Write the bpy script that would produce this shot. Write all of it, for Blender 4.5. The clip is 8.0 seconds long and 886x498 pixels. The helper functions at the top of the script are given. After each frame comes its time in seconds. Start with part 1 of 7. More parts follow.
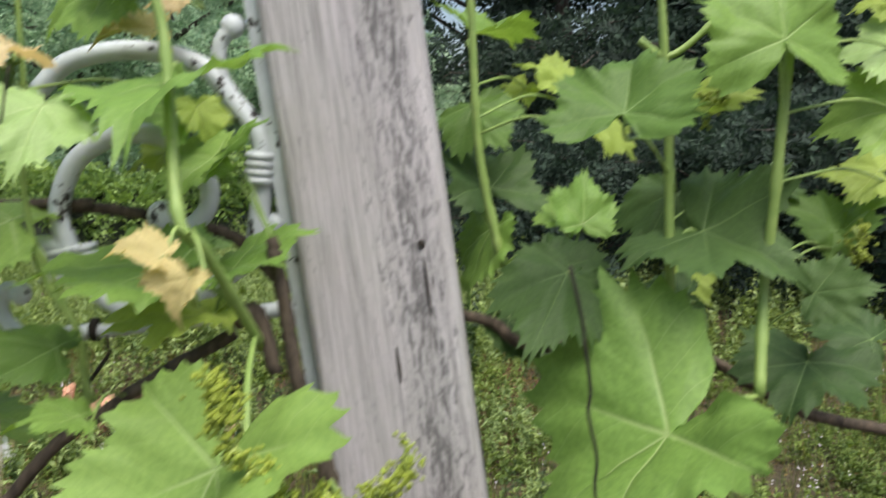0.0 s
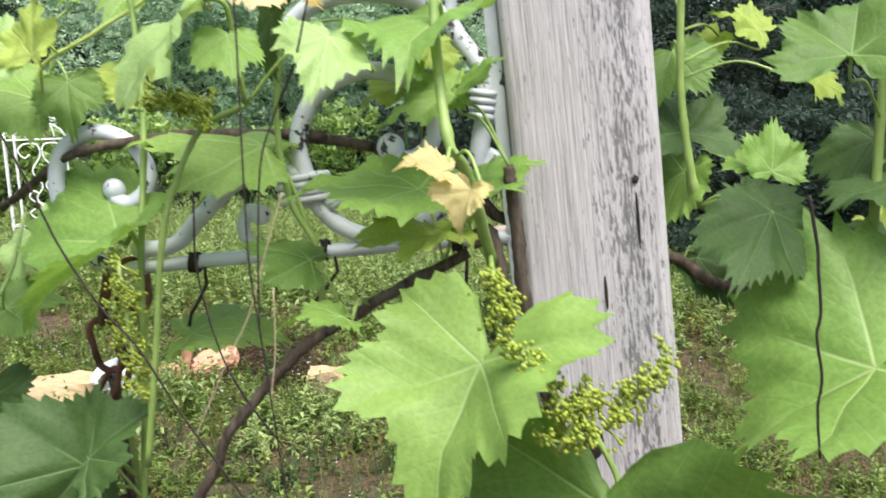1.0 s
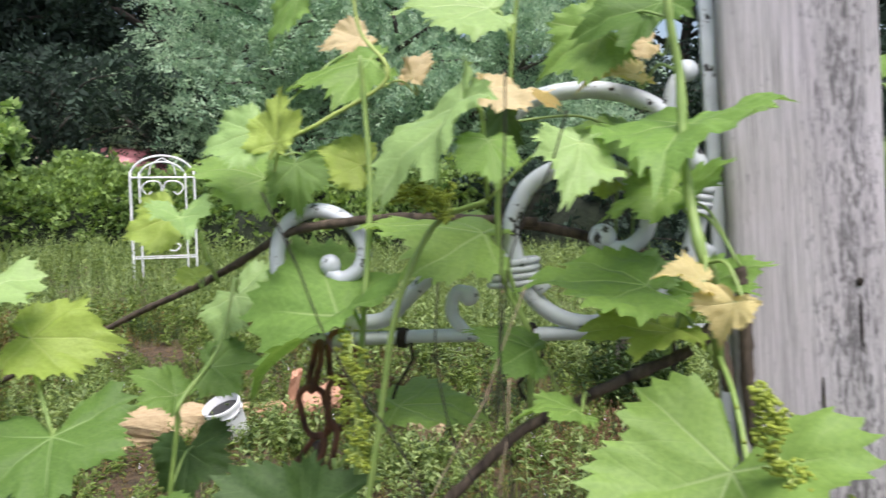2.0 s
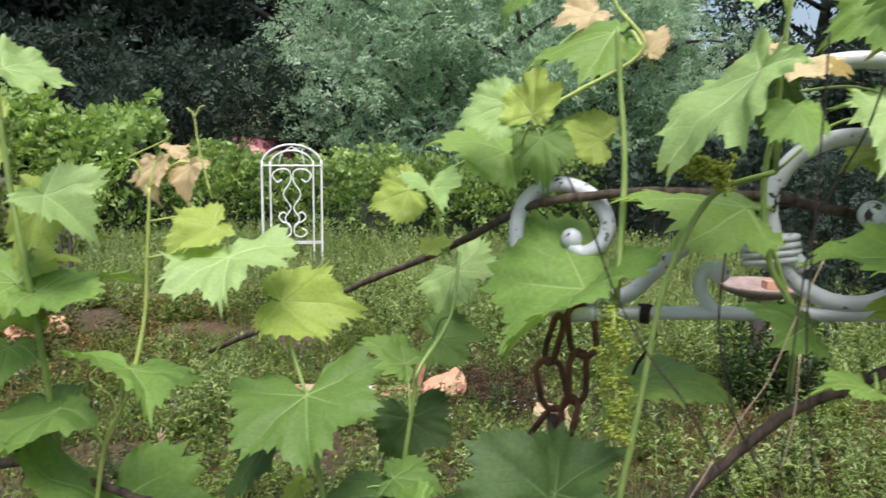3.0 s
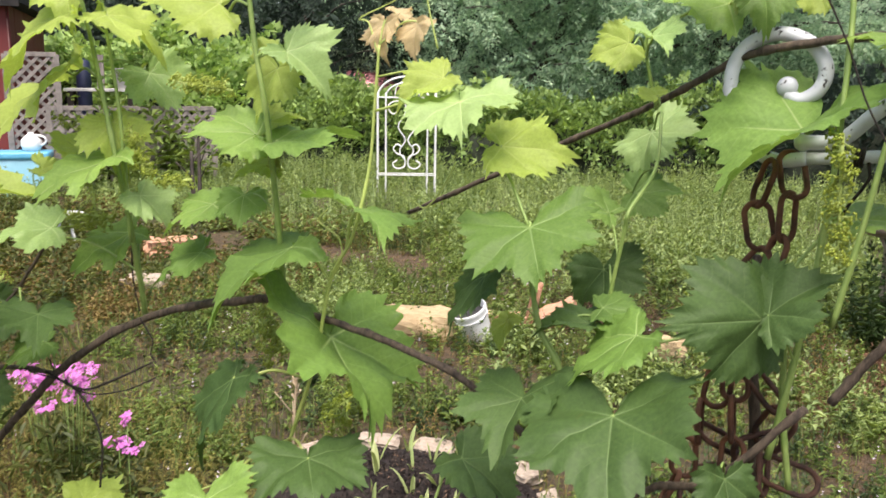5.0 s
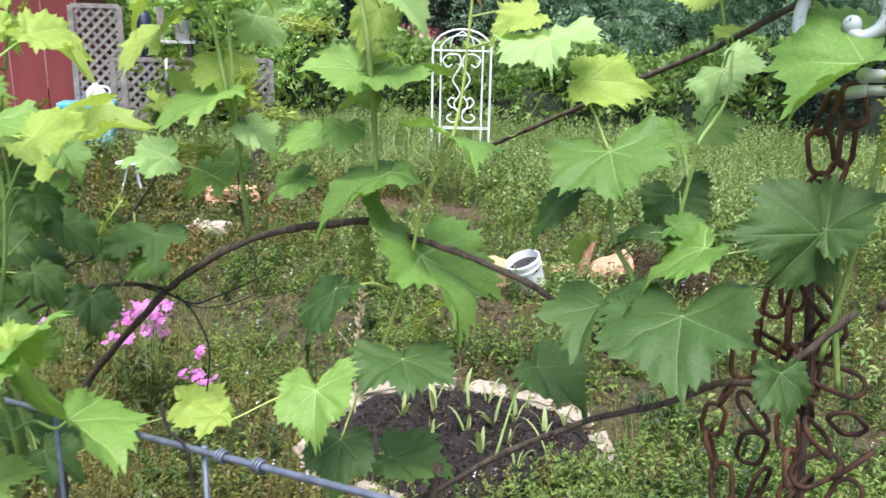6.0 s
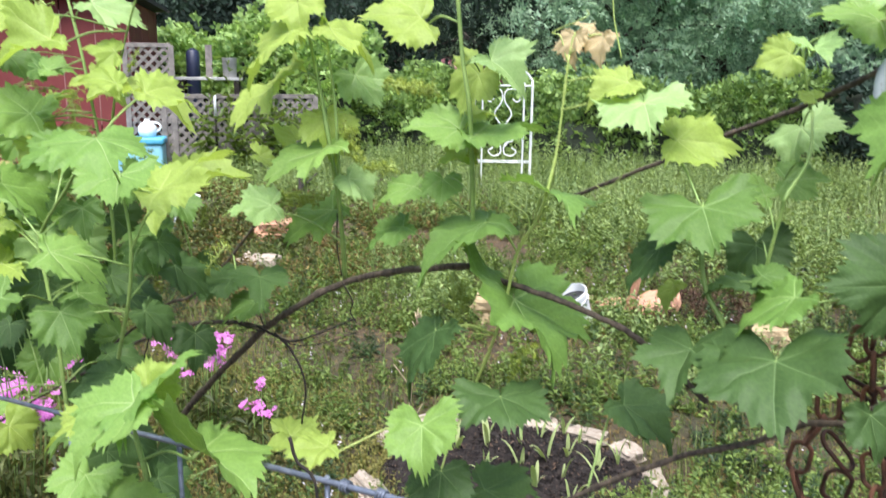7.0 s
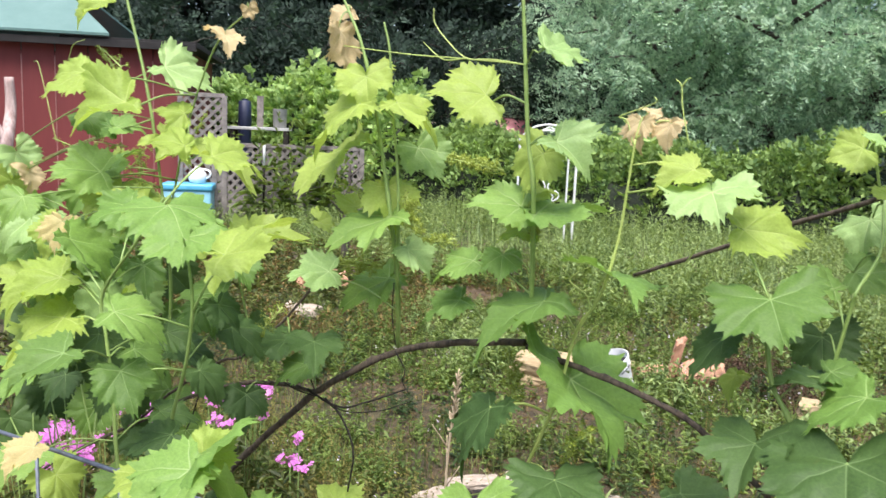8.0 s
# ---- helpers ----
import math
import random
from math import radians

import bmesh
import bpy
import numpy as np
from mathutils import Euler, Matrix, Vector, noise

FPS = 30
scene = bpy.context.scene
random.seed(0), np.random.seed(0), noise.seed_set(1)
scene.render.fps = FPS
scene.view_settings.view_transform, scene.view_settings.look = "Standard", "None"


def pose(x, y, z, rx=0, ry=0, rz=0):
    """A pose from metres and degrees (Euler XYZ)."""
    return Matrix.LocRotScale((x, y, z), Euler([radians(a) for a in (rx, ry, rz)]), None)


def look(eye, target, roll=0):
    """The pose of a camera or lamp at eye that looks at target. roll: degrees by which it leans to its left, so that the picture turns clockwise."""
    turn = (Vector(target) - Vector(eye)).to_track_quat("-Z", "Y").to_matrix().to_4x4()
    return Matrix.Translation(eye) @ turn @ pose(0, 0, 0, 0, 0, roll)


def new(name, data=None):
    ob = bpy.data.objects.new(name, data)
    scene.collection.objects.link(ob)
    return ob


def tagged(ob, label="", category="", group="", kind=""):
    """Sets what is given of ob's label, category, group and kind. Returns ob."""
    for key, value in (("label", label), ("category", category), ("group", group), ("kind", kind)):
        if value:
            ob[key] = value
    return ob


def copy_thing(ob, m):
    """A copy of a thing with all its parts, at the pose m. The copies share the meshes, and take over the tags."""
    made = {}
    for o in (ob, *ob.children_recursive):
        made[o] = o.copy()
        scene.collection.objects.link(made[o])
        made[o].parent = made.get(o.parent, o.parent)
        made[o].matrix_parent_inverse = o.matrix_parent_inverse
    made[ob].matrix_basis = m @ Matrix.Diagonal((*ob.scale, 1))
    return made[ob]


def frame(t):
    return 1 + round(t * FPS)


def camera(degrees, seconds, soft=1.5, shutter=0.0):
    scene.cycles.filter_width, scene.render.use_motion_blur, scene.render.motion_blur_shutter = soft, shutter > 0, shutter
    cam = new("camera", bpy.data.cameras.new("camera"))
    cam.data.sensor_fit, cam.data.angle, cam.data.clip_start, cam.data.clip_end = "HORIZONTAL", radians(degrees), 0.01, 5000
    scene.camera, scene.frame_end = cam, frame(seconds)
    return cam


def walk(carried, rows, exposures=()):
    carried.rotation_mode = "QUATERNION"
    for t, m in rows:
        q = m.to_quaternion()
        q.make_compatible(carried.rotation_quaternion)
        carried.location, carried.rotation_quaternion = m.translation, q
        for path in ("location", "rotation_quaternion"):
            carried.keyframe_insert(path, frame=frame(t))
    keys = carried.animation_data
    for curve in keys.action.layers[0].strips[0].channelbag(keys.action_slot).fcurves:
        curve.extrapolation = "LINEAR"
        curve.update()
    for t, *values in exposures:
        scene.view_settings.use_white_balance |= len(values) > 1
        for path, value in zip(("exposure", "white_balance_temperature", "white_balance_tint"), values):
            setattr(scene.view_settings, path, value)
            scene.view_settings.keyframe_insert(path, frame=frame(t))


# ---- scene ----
cam = camera(56.7, 8.0, 1.5, 0.4)
PATH = [
    (0, (0.005, 0.023, 1.369), (-0.028, 2.004, 1.093), -2.5),
    (0.5, (-0.035, 0.005, 1.344), (-0.209, 1.964, 0.984), -1.9),
    (1, (-0.056, -0.014, 1.357), (-0.321, 1.938, 1.009), -1.5),
    (1.5, (-0.079, -0.024, 1.381), (-0.428, 1.926, 1.101), -1.0),
    (2, (-0.12, -0.036, 1.383), (-0.609, 1.889, 1.147), 0.0),
    (3.5, (-0.221, -0.084, 1.358), (-1.041, 1.719, 1.077), 0.5),
    (4, (-0.234, -0.11, 1.345), (-1.089, 1.671, 1.031), 0.9),
    (4.5, (-0.242, -0.137, 1.338), (-1.153, 1.609, 0.989), 1.3),
    (5, (-0.241, -0.152, 1.312), (-1.201, 1.555, 0.909), 1.0),
    (6.5, (-0.223, -0.287, 1.299), (-1.31, 1.308, 0.775), 0.9),
    (7, (-0.246, -0.315, 1.327), (-1.378, 1.275, 0.89), 0.7),
    (7.5, (-0.257, -0.316, 1.342), (-1.435, 1.261, 0.986), 1.3),
    (8, (-0.265, -0.327, 1.349), (-1.488, 1.224, 1.037), 2.5),
]
walk(cam, [(t, look(eye, target, roll)) for t, eye, target, roll in PATH], [(0, 0.38, 6600, 9), (0.5, 0.8, 6600, 9), (1.0, 0.9, 6500, 10), (1.5, 0.75, 6400, 16), (2.0, 0.5, 6300, 15), (3.5, 0.44, 6550, 14), (4.0, 0.65, 6700, 15), (4.5, 0.8, 6750, 16), (5.0, 0.72, 6850, 16), (6.5, 0.97, 5720, 7), (7.0, 0.9, 6030, 11), (7.5, 0.9, 6300, 11), (8.0, 0.83, 6270, 13)])


# ---- world and light ----
world = bpy.data.worlds.new("World")
scene.world = world
world.use_nodes = True
wn = world.node_tree.nodes
sky = wn.new("ShaderNodeTexSky")
sky.sky_type = "NISHITA"
sky.sun_disc = False
SUN_EL, SUN_AZ = 66, 150          # elevation; compass turn of the sun, from +y, clockwise
sky.sun_elevation, sky.sun_rotation = radians(SUN_EL), radians(SUN_AZ)
sky.air_density, sky.dust_density, sky.ozone_density = 1.0, 4.0, 1.0
wn["Background"].inputs["Strength"].default_value = 0.15
world.node_tree.links.new(sky.outputs[0], wn["Background"].inputs[0])
sun = new("sun", bpy.data.lights.new("sun", "SUN"))
sun.data.energy, sun.data.angle, sun.data.color = 3.4, radians(40), (1.0, 0.97, 0.92)
az, el = radians(SUN_AZ), radians(SUN_EL)
sun_dir = Vector((math.sin(az) * math.cos(el), math.cos(az) * math.cos(el), math.sin(el)))
sun.matrix_world = look(sun_dir * 50, (0, 0, 0))


# ---- materials ----
def nodes_of(name):
    m = bpy.data.materials.new(name)
    m.use_nodes = True
    nt = m.node_tree
    return m, nt, nt.nodes["Principled BSDF"]


def node(nt, kind):
    return nt.nodes.new(kind)


def ramp(nt, fac, stops):
    r = node(nt, "ShaderNodeValToRGB")
    while len(r.color_ramp.elements) < len(stops):
        r.color_ramp.elements.new(0.5)
    for e, (p, c) in zip(r.color_ramp.elements, stops):
        e.position, e.color = p, (*c, 1)
    nt.links.new(fac, r.inputs[0])
    return r.outputs[0]


def noise_tex(nt, scale, detail=4, rough=0.6, stretch=None, space="Object"):
    co = node(nt, "ShaderNodeTexCoord")
    n = node(nt, "ShaderNodeTexNoise")
    n.inputs["Scale"].default_value, n.inputs["Detail"].default_value, n.inputs["Roughness"].default_value = scale, detail, rough
    if stretch:
        mp = node(nt, "ShaderNodeMapping")
        mp.inputs["Scale"].default_value = stretch
        nt.links.new(co.outputs[space], mp.inputs[0])
        nt.links.new(mp.outputs[0], n.inputs["Vector"])
    else:
        nt.links.new(co.outputs[space], n.inputs["Vector"])
    return n.outputs["Fac"]


def mix(nt, fac, a, b, kind="MIX"):
    m = node(nt, "ShaderNodeMix")
    m.data_type, m.blend_type = "RGBA", kind
    for sock, v in ((m.inputs[0], fac), (m.inputs[6], a), (m.inputs[7], b)):
        if isinstance(v, (int, float)):
            sock.default_value = v
        elif isinstance(v, tuple):
            sock.default_value = (*v, 1)
        else:
            nt.links.new(v, sock)
    return m.outputs[2]


def calc(nt, op, a, b=0.0, c=0.0):
    m = node(nt, "ShaderNodeMath")
    m.operation = op
    for sock, v in zip(m.inputs, (a, b, c)):
        if isinstance(v, (int, float)):
            sock.default_value = v
        else:
            nt.links.new(v, sock)
    return m.outputs[0]


def bump(nt, bsdf, height, strength, dist=0.002):
    b = node(nt, "ShaderNodeBump")
    b.inputs["Strength"].default_value, b.inputs["Distance"].default_value = strength, dist
    nt.links.new(height, b.inputs["Height"])
    nt.links.new(b.outputs[0], bsdf.inputs["Normal"])
    return b.outputs[0]


def plain(name, dark, light, scale, rough=0.8, metal=0.0, bumps=0.3, dist=0.002, stretch=None, detail=5):
    m, nt, b = nodes_of(name)
    n = noise_tex(nt, scale, detail, 0.65, stretch)
    nt.links.new(ramp(nt, n, [(0.3, dark), (0.7, light)]), b.inputs["Base Color"])
    b.inputs["Roughness"].default_value, b.inputs["Metallic"].default_value = rough, metal
    bump(nt, b, n, bumps, dist)
    return m


def thin_leaf(name, dark, light, trans=0.35, rough=0.5, tcol=None, seed_island=True, patch=1.3):
    """Foliage whose pieces vary one by one; light goes through it."""
    m, nt, b = nodes_of(name)
    if seed_island:
        r = node(nt, "ShaderNodeNewGeometry").outputs["Random Per Island"]
    else:
        r = node(nt, "ShaderNodeObjectInfo").outputs["Random"]
    big = noise_tex(nt, patch, 4)
    f = calc(nt, "ADD", calc(nt, "MULTIPLY", r, 0.35), calc(nt, "MULTIPLY", big, 0.65))
    col = ramp(nt, f, [(0.3, dark), (0.72, light)])
    nt.links.new(col, b.inputs["Base Color"])
    b.inputs["Roughness"].default_value = rough
    t = node(nt, "ShaderNodeBsdfTranslucent")
    nt.links.new(mix(nt, 1.0, col, tcol or (1.0, 1.0, 0.5), "MULTIPLY"), t.inputs[0])
    s = node(nt, "ShaderNodeMixShader")
    s.inputs[0].default_value = trans
    nt.links.new(b.outputs[0], s.inputs[1])
    nt.links.new(t.outputs[0], s.inputs[2])
    nt.links.new(s.outputs[0], nt.nodes["Material Output"].inputs[0])
    return m


def vine_leaf(name, dark, light, vein, tcol, trans=0.4, rough=0.42, mottled=0.0):
    """Grape leaf: pale main and side veins drawn from the blade's own vein coordinates, blistered between them."""
    m, nt, b = nodes_of(name)
    at = node(nt, "ShaderNodeAttribute")
    at.attribute_name = "vu"
    sp = node(nt, "ShaderNodeSeparateXYZ")
    nt.links.new(at.outputs["Vector"], sp.inputs[0])
    u, v = sp.outputs[0], sp.outputs[1]
    wide = calc(nt, "MAXIMUM", calc(nt, "MULTIPLY_ADD", u, -0.016, 0.0125), 0.003)
    main = calc(nt, "SUBTRACT", 1.0, calc(nt, "SMOOTH_MIN", calc(nt, "DIVIDE", v, wide), 1.0, 0.2))
    main = calc(nt, "MAXIMUM", main, 0.0)
    k = calc(nt, "FRACT", calc(nt, "MULTIPLY", calc(nt, "MULTIPLY_ADD", v, -0.9, u), 8.5))
    side = calc(nt, "MULTIPLY", calc(nt, "ABSOLUTE", calc(nt, "SUBTRACT", k, 0.5)), 2.0)
    side_line = calc(nt, "MAXIMUM", calc(nt, "MULTIPLY_ADD", side, -16.0, 1.0), 0.0)
    rnd = node(nt, "ShaderNodeObjectInfo").outputs["Random"]
    n1 = noise_tex(nt, 3.0, 3)
    f = calc(nt, "ADD", calc(nt, "MULTIPLY", rnd, 0.55), calc(nt, "MULTIPLY", n1, 0.45))
    col = ramp(nt, f, [(0.2, dark), (0.8, light)])
    fine = noise_tex(nt, 38, 4)
    col = mix(nt, 0.28, col, ramp(nt, fine, [(0.35, tuple(c * 0.55 for c in dark)), (0.65, light)]))
    if mottled:
        spots = noise_tex(nt, 9, 3)
        col = mix(nt, calc(nt, "MULTIPLY", calc(nt, "GREATER_THAN", spots, 0.7), mottled), col, (0.19, 0.11, 0.03))
    col = mix(nt, calc(nt, "MULTIPLY", side_line, 0.22), col, vein)
    col = mix(nt, calc(nt, "MULTIPLY", main, 0.8), col, vein)
    nt.links.new(col, b.inputs["Base Color"])
    b.inputs["Roughness"].default_value = rough
    b.inputs["Specular IOR Level"].default_value = 0.28
    cell = calc(nt, "MULTIPLY", calc(nt, "MINIMUM", side, 0.25), 0.9)
    h = calc(nt, "SUBTRACT", calc(nt, "ADD", cell, calc(nt, "MULTIPLY", fine, 0.8)), calc(nt, "MULTIPLY", main, 0.8))
    bn = bump(nt, b, h, 0.35, 0.0012)
    t = node(nt, "ShaderNodeBsdfTranslucent")
    nt.links.new(mix(nt, 1.0, col, tcol, "MULTIPLY"), t.inputs[0])
    nt.links.new(bn, t.inputs["Normal"])
    s = node(nt, "ShaderNodeMixShader")
    s.inputs[0].default_value = trans
    nt.links.new(b.outputs[0], s.inputs[1])
    nt.links.new(t.outputs[0], s.inputs[2])
    nt.links.new(s.outputs[0], nt.nodes["Material Output"].inputs[0])
    return m


LEAF = {
    # mature green, darkened further for the shade inside the vine
    "d": vine_leaf("leaf_mature_shaded", (0.044, 0.090, 0.025), (0.094, 0.168, 0.046), (0.17, 0.26, 0.10), (1.0, 1.0, 0.45), 0.32, 0.55, 0.1),
    "n": vine_leaf("leaf_deep_green", (0.085, 0.170, 0.035), (0.160, 0.275, 0.062), (0.30, 0.43, 0.17), (1.0, 1.0, 0.45), 0.36, 0.5),
    "m": vine_leaf("leaf_full_green", (0.146, 0.275, 0.055), (0.238, 0.384, 0.085), (0.439, 0.598, 0.232), (1.0, 1.0, 0.5), 0.38, 0.45),
    "g": vine_leaf("leaf_green", (0.19, 0.345, 0.075), (0.30, 0.455, 0.115), (0.46, 0.59, 0.26), (1.0, 1.0, 0.6), 0.42, 0.45),
    # green blade made paler: the sky's sheen is put into its colour
    "p": vine_leaf("leaf_pale_sheen", (0.29, 0.455, 0.15), (0.38, 0.54, 0.205), (0.582, 0.717, 0.358), (1.0, 1.0, 0.6), 0.38, 0.4),
    "y": vine_leaf("leaf_young", (0.35, 0.485, 0.09), (0.475, 0.60, 0.145), (0.55, 0.645, 0.22), (1.0, 1.0, 0.6), 0.5, 0.45),
    "o": vine_leaf("leaf_golden", (0.52, 0.46, 0.17), (0.70, 0.58, 0.29), (0.68, 0.62, 0.34), (1.0, 1.0, 0.5), 0.42, 0.5),
    "b": vine_leaf("leaf_bronze", (0.64, 0.50, 0.27), (0.78, 0.65, 0.39), (0.76, 0.68, 0.42), (1.0, 0.9, 0.6), 0.45, 0.5),
}
M_SHOOT = plain("green_shoot", (0.16, 0.26, 0.06), (0.26, 0.36, 0.10), 60, 0.5, bumps=0.2)
M_SHOOT_Y = plain("young_shoot", (0.32, 0.42, 0.10), (0.42, 0.50, 0.15), 60, 0.5, bumps=0.2)
M_CANE = plain("brown_cane_bark", (0.016, 0.012, 0.009), (0.13, 0.098, 0.068), 190, 0.9, bumps=0.9, dist=0.003, stretch=(1, 1, 0.25))
M_TWIG = plain("dry_twig", (0.007, 0.005, 0.004), (0.026, 0.019, 0.013), 90, 0.9, bumps=0.6)
M_STRAW = plain("dry_stalk", (0.35, 0.27, 0.17), (0.50, 0.40, 0.27), 60, 0.9)
M_BUD = plain("flower_bud", (0.16, 0.22, 0.018), (0.31, 0.37, 0.04), 150, 0.5, bumps=0.3)


def wood_post_material():
    """Grey weathered timber: long grain, dark checks and patches of black mildew."""
    m, nt, b = nodes_of("weathered_timber")
    grain = noise_tex(nt, 100, 8, 0.7, (4.0, 4.0, 0.07))
    fine = noise_tex(nt, 320, 6, 0.7, (3.5, 3.5, 0.06))
    blot = noise_tex(nt, 85, 7, 0.78, (2.6, 2.6, 0.38))
    tone = noise_tex(nt, 22, 4, 0.6, (2.0, 2.0, 0.4))
    col = ramp(nt, grain, [(0.34, (0.10, 0.095, 0.098)), (0.45, (0.37, 0.35, 0.368)), (0.64, (0.60, 0.572, 0.602))])
    col = mix(nt, 0.6, col, ramp(nt, fine, [(0.38, (0.06, 0.058, 0.056)), (0.47, (0.40, 0.38, 0.398)), (0.62, (0.68, 0.655, 0.68))]))
    col = mix(nt, 0.3, col, ramp(nt, tone, [(0.35, (0.36, 0.36, 0.31)), (0.65, (0.60, 0.56, 0.57))]))
    co = node(nt, "ShaderNodeTexCoord")
    sep = node(nt, "ShaderNodeSeparateXYZ")
    nt.links.new(co.outputs["Object"], sep.inputs[0])
    # mildew keeps to one side of the face and to the foot of the checks
    edge = calc(nt, "SUBTRACT", 1.0, calc(nt, "MINIMUM", calc(nt, "MULTIPLY", calc(nt, "ABSOLUTE", calc(nt, "SUBTRACT", sep.outputs[0], 0.020)), 42.0), 1.0))
    fleck = noise_tex(nt, 150, 4, 0.7, (5.0, 5.0, 0.9))
    speck = calc(nt, "ADD", calc(nt, "MULTIPLY", edge, 0.105), calc(nt, "MULTIPLY", blot, 0.32))
    spk = calc(nt, "ADD", speck, calc(nt, "ADD", calc(nt, "MULTIPLY", fleck, 0.50), calc(nt, "MULTIPLY", fine, 0.18)))
    mask = ramp(nt, spk, [(0.575, (0, 0, 0)), (0.615, (1, 1, 1))])
    col = mix(nt, calc(nt, "MULTIPLY", mask, 0.72), col, (0.045, 0.045, 0.045))
    nt.links.new(col, b.inputs["Base Color"])
    b.inputs["Roughness"].default_value = 0.9
    bump(nt, b, calc(nt, "ADD", grain, fine), 0.7, 0.0012)
    return m


def flaked_paint_material():
    """White paint on iron, chipped to dark metal in small spots."""
    m, nt, b = nodes_of("flaked_white_paint")
    n = noise_tex(nt, 150, 4, 0.6)
    n2 = noise_tex(nt, 40, 3, 0.6)
    f = calc(nt, "ADD", calc(nt, "MULTIPLY", n, 0.68), calc(nt, "MULTIPLY", n2, 0.32))
    mask = ramp(nt, f, [(0.592, (0, 0, 0)), (0.61, (1, 1, 1))])
    col = mix(nt, mask, ramp(nt, noise_tex(nt, 30, 4), [(0.3, (0.42, 0.455, 0.475)), (0.7, (0.62, 0.67, 0.70))]), (0.03, 0.028, 0.026))
    nt.links.new(col, b.inputs["Base Color"])
    b.inputs["Roughness"].default_value = 0.45
    bump(nt, b, calc(nt, "SUBTRACT", 1.0, mask), 0.6, 0.0006)
    return m


M_POST = wood_post_material()
M_PAINT = flaked_paint_material()
M_WHITE = plain("white_enamel", (0.66, 0.67, 0.67), (0.82, 0.83, 0.83), 14, 0.4, bumps=0.05)
M_RUST = plain("rusty_iron", (0.022, 0.014, 0.010), (0.185, 0.078, 0.040), 45, 0.85, 0.15, 0.8, 0.001)
M_RUST_DARK = plain("dark_rusty_iron", (0.016, 0.011, 0.009), (0.11, 0.048, 0.027), 60, 0.85, 0.15, 0.8, 0.001)
M_GALV = plain("galvanised_wire", (0.10, 0.115, 0.15), (0.20, 0.225, 0.28), 70, 0.45, 0.5, 0.2, 0.0005)
M_SOIL = plain("dark_soil", (0.008, 0.006, 0.005), (0.034, 0.023, 0.018), 60, 0.95, bumps=1.0, dist=0.02)
M_STONE = plain("pale_limestone", (0.24, 0.19, 0.14), (0.46, 0.39, 0.31), 5, 0.9, bumps=0.8, dist=0.01)
M_SAND = plain("ochre_sandstone", (0.32, 0.23, 0.12), (0.50, 0.39, 0.23), 10, 0.9, bumps=0.8, dist=0.01)
M_TERRA = plain("terracotta", (0.40, 0.20, 0.12), (0.58, 0.34, 0.22), 12, 0.85, bumps=0.3)
M_BARK = plain("tree_bark", (0.03, 0.025, 0.02), (0.10, 0.085, 0.07), 12, 0.95, bumps=1.0, dist=0.02, stretch=(1, 1, 0.2))
M_REDWALL = plain("red_barn_paint", (0.13, 0.020, 0.020), (0.20, 0.036, 0.033), 3, 0.7, bumps=0.3, stretch=(1, 1, 0.15))
M_ROOF = plain("green_metal_roof", (0.075, 0.155, 0.14), (0.115, 0.205, 0.185), 2, 0.6, 0.1, 0.1)
M_LATTICE = plain("grey_lattice", (0.115, 0.103, 0.093), (0.30, 0.27, 0.245), 12, 0.85, bumps=0.4)
M_DRIFT = plain("bleached_driftwood", (0.24, 0.16, 0.14), (0.58, 0.46, 0.42), 16, 0.9, bumps=1.0, dist=0.02, stretch=(1, 1, 0.25))
M_PALE_BOARD = plain("pale_grey_paint", (0.28, 0.28, 0.27), (0.52, 0.52, 0.50), 9, 0.7, bumps=0.3)
M_NAVY = plain("navy_plastic", (0.008, 0.012, 0.035), (0.018, 0.025, 0.06), 6, 0.45)
M_BLUE = plain("turquoise_plastic", (0.07, 0.33, 0.52), (0.13, 0.45, 0.66), 5, 0.4, bumps=0.05)
M_LIGHTBLUE = plain("pale_blue_plastic", (0.22, 0.50, 0.62), (0.32, 0.60, 0.72), 5, 0.4, bumps=0.05)
M_CAR = plain("maroon_car_paint", (0.26, 0.08, 0.10), (0.38, 0.16, 0.17), 3, 0.25, 0.3, 0.05)
M_GLASSY = plain("dark_glass", (0.02, 0.025, 0.03), (0.03, 0.035, 0.04), 3, 0.08, 0.0, 0.0)
# near-black for the low roof and for the shadow painted under the eave
M_EAVE_DARK = plain("dark_roof_and_eave_shade", (0.012, 0.011, 0.011), (0.03, 0.028, 0.027), 8, 0.95, bumps=0.3)
M_RUBBER = plain("black_rubber", (0.012, 0.012, 0.012), (0.025, 0.025, 0.025), 20, 0.8)
M_PINK = thin_leaf("pink_petals", (0.56, 0.14, 0.47), (0.74, 0.30, 0.66), 0.3, 0.6, (1.0, 0.7, 1.0))
M_WEED = thin_leaf("weed_leaves", (0.034, 0.052, 0.012), (0.147, 0.173, 0.040), 0.35, 0.6, patch=4)
M_WEED_FRESH = thin_leaf("fresh_weed_leaves", (0.063, 0.115, 0.020), (0.235, 0.321, 0.075), 0.35, 0.55, patch=3)
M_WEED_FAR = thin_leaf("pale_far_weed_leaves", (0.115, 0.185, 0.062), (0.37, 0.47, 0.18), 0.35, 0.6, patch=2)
M_WEED_DARK = thin_leaf("dark_weed_leaves", (0.019, 0.045, 0.012), (0.071, 0.124, 0.032), 0.3, 0.5, patch=4)
M_HERB_YELLOW = thin_leaf("yellow_herb_leaves", (0.106, 0.112, 0.022), (0.290, 0.268, 0.070), 0.3, 0.6, patch=6)
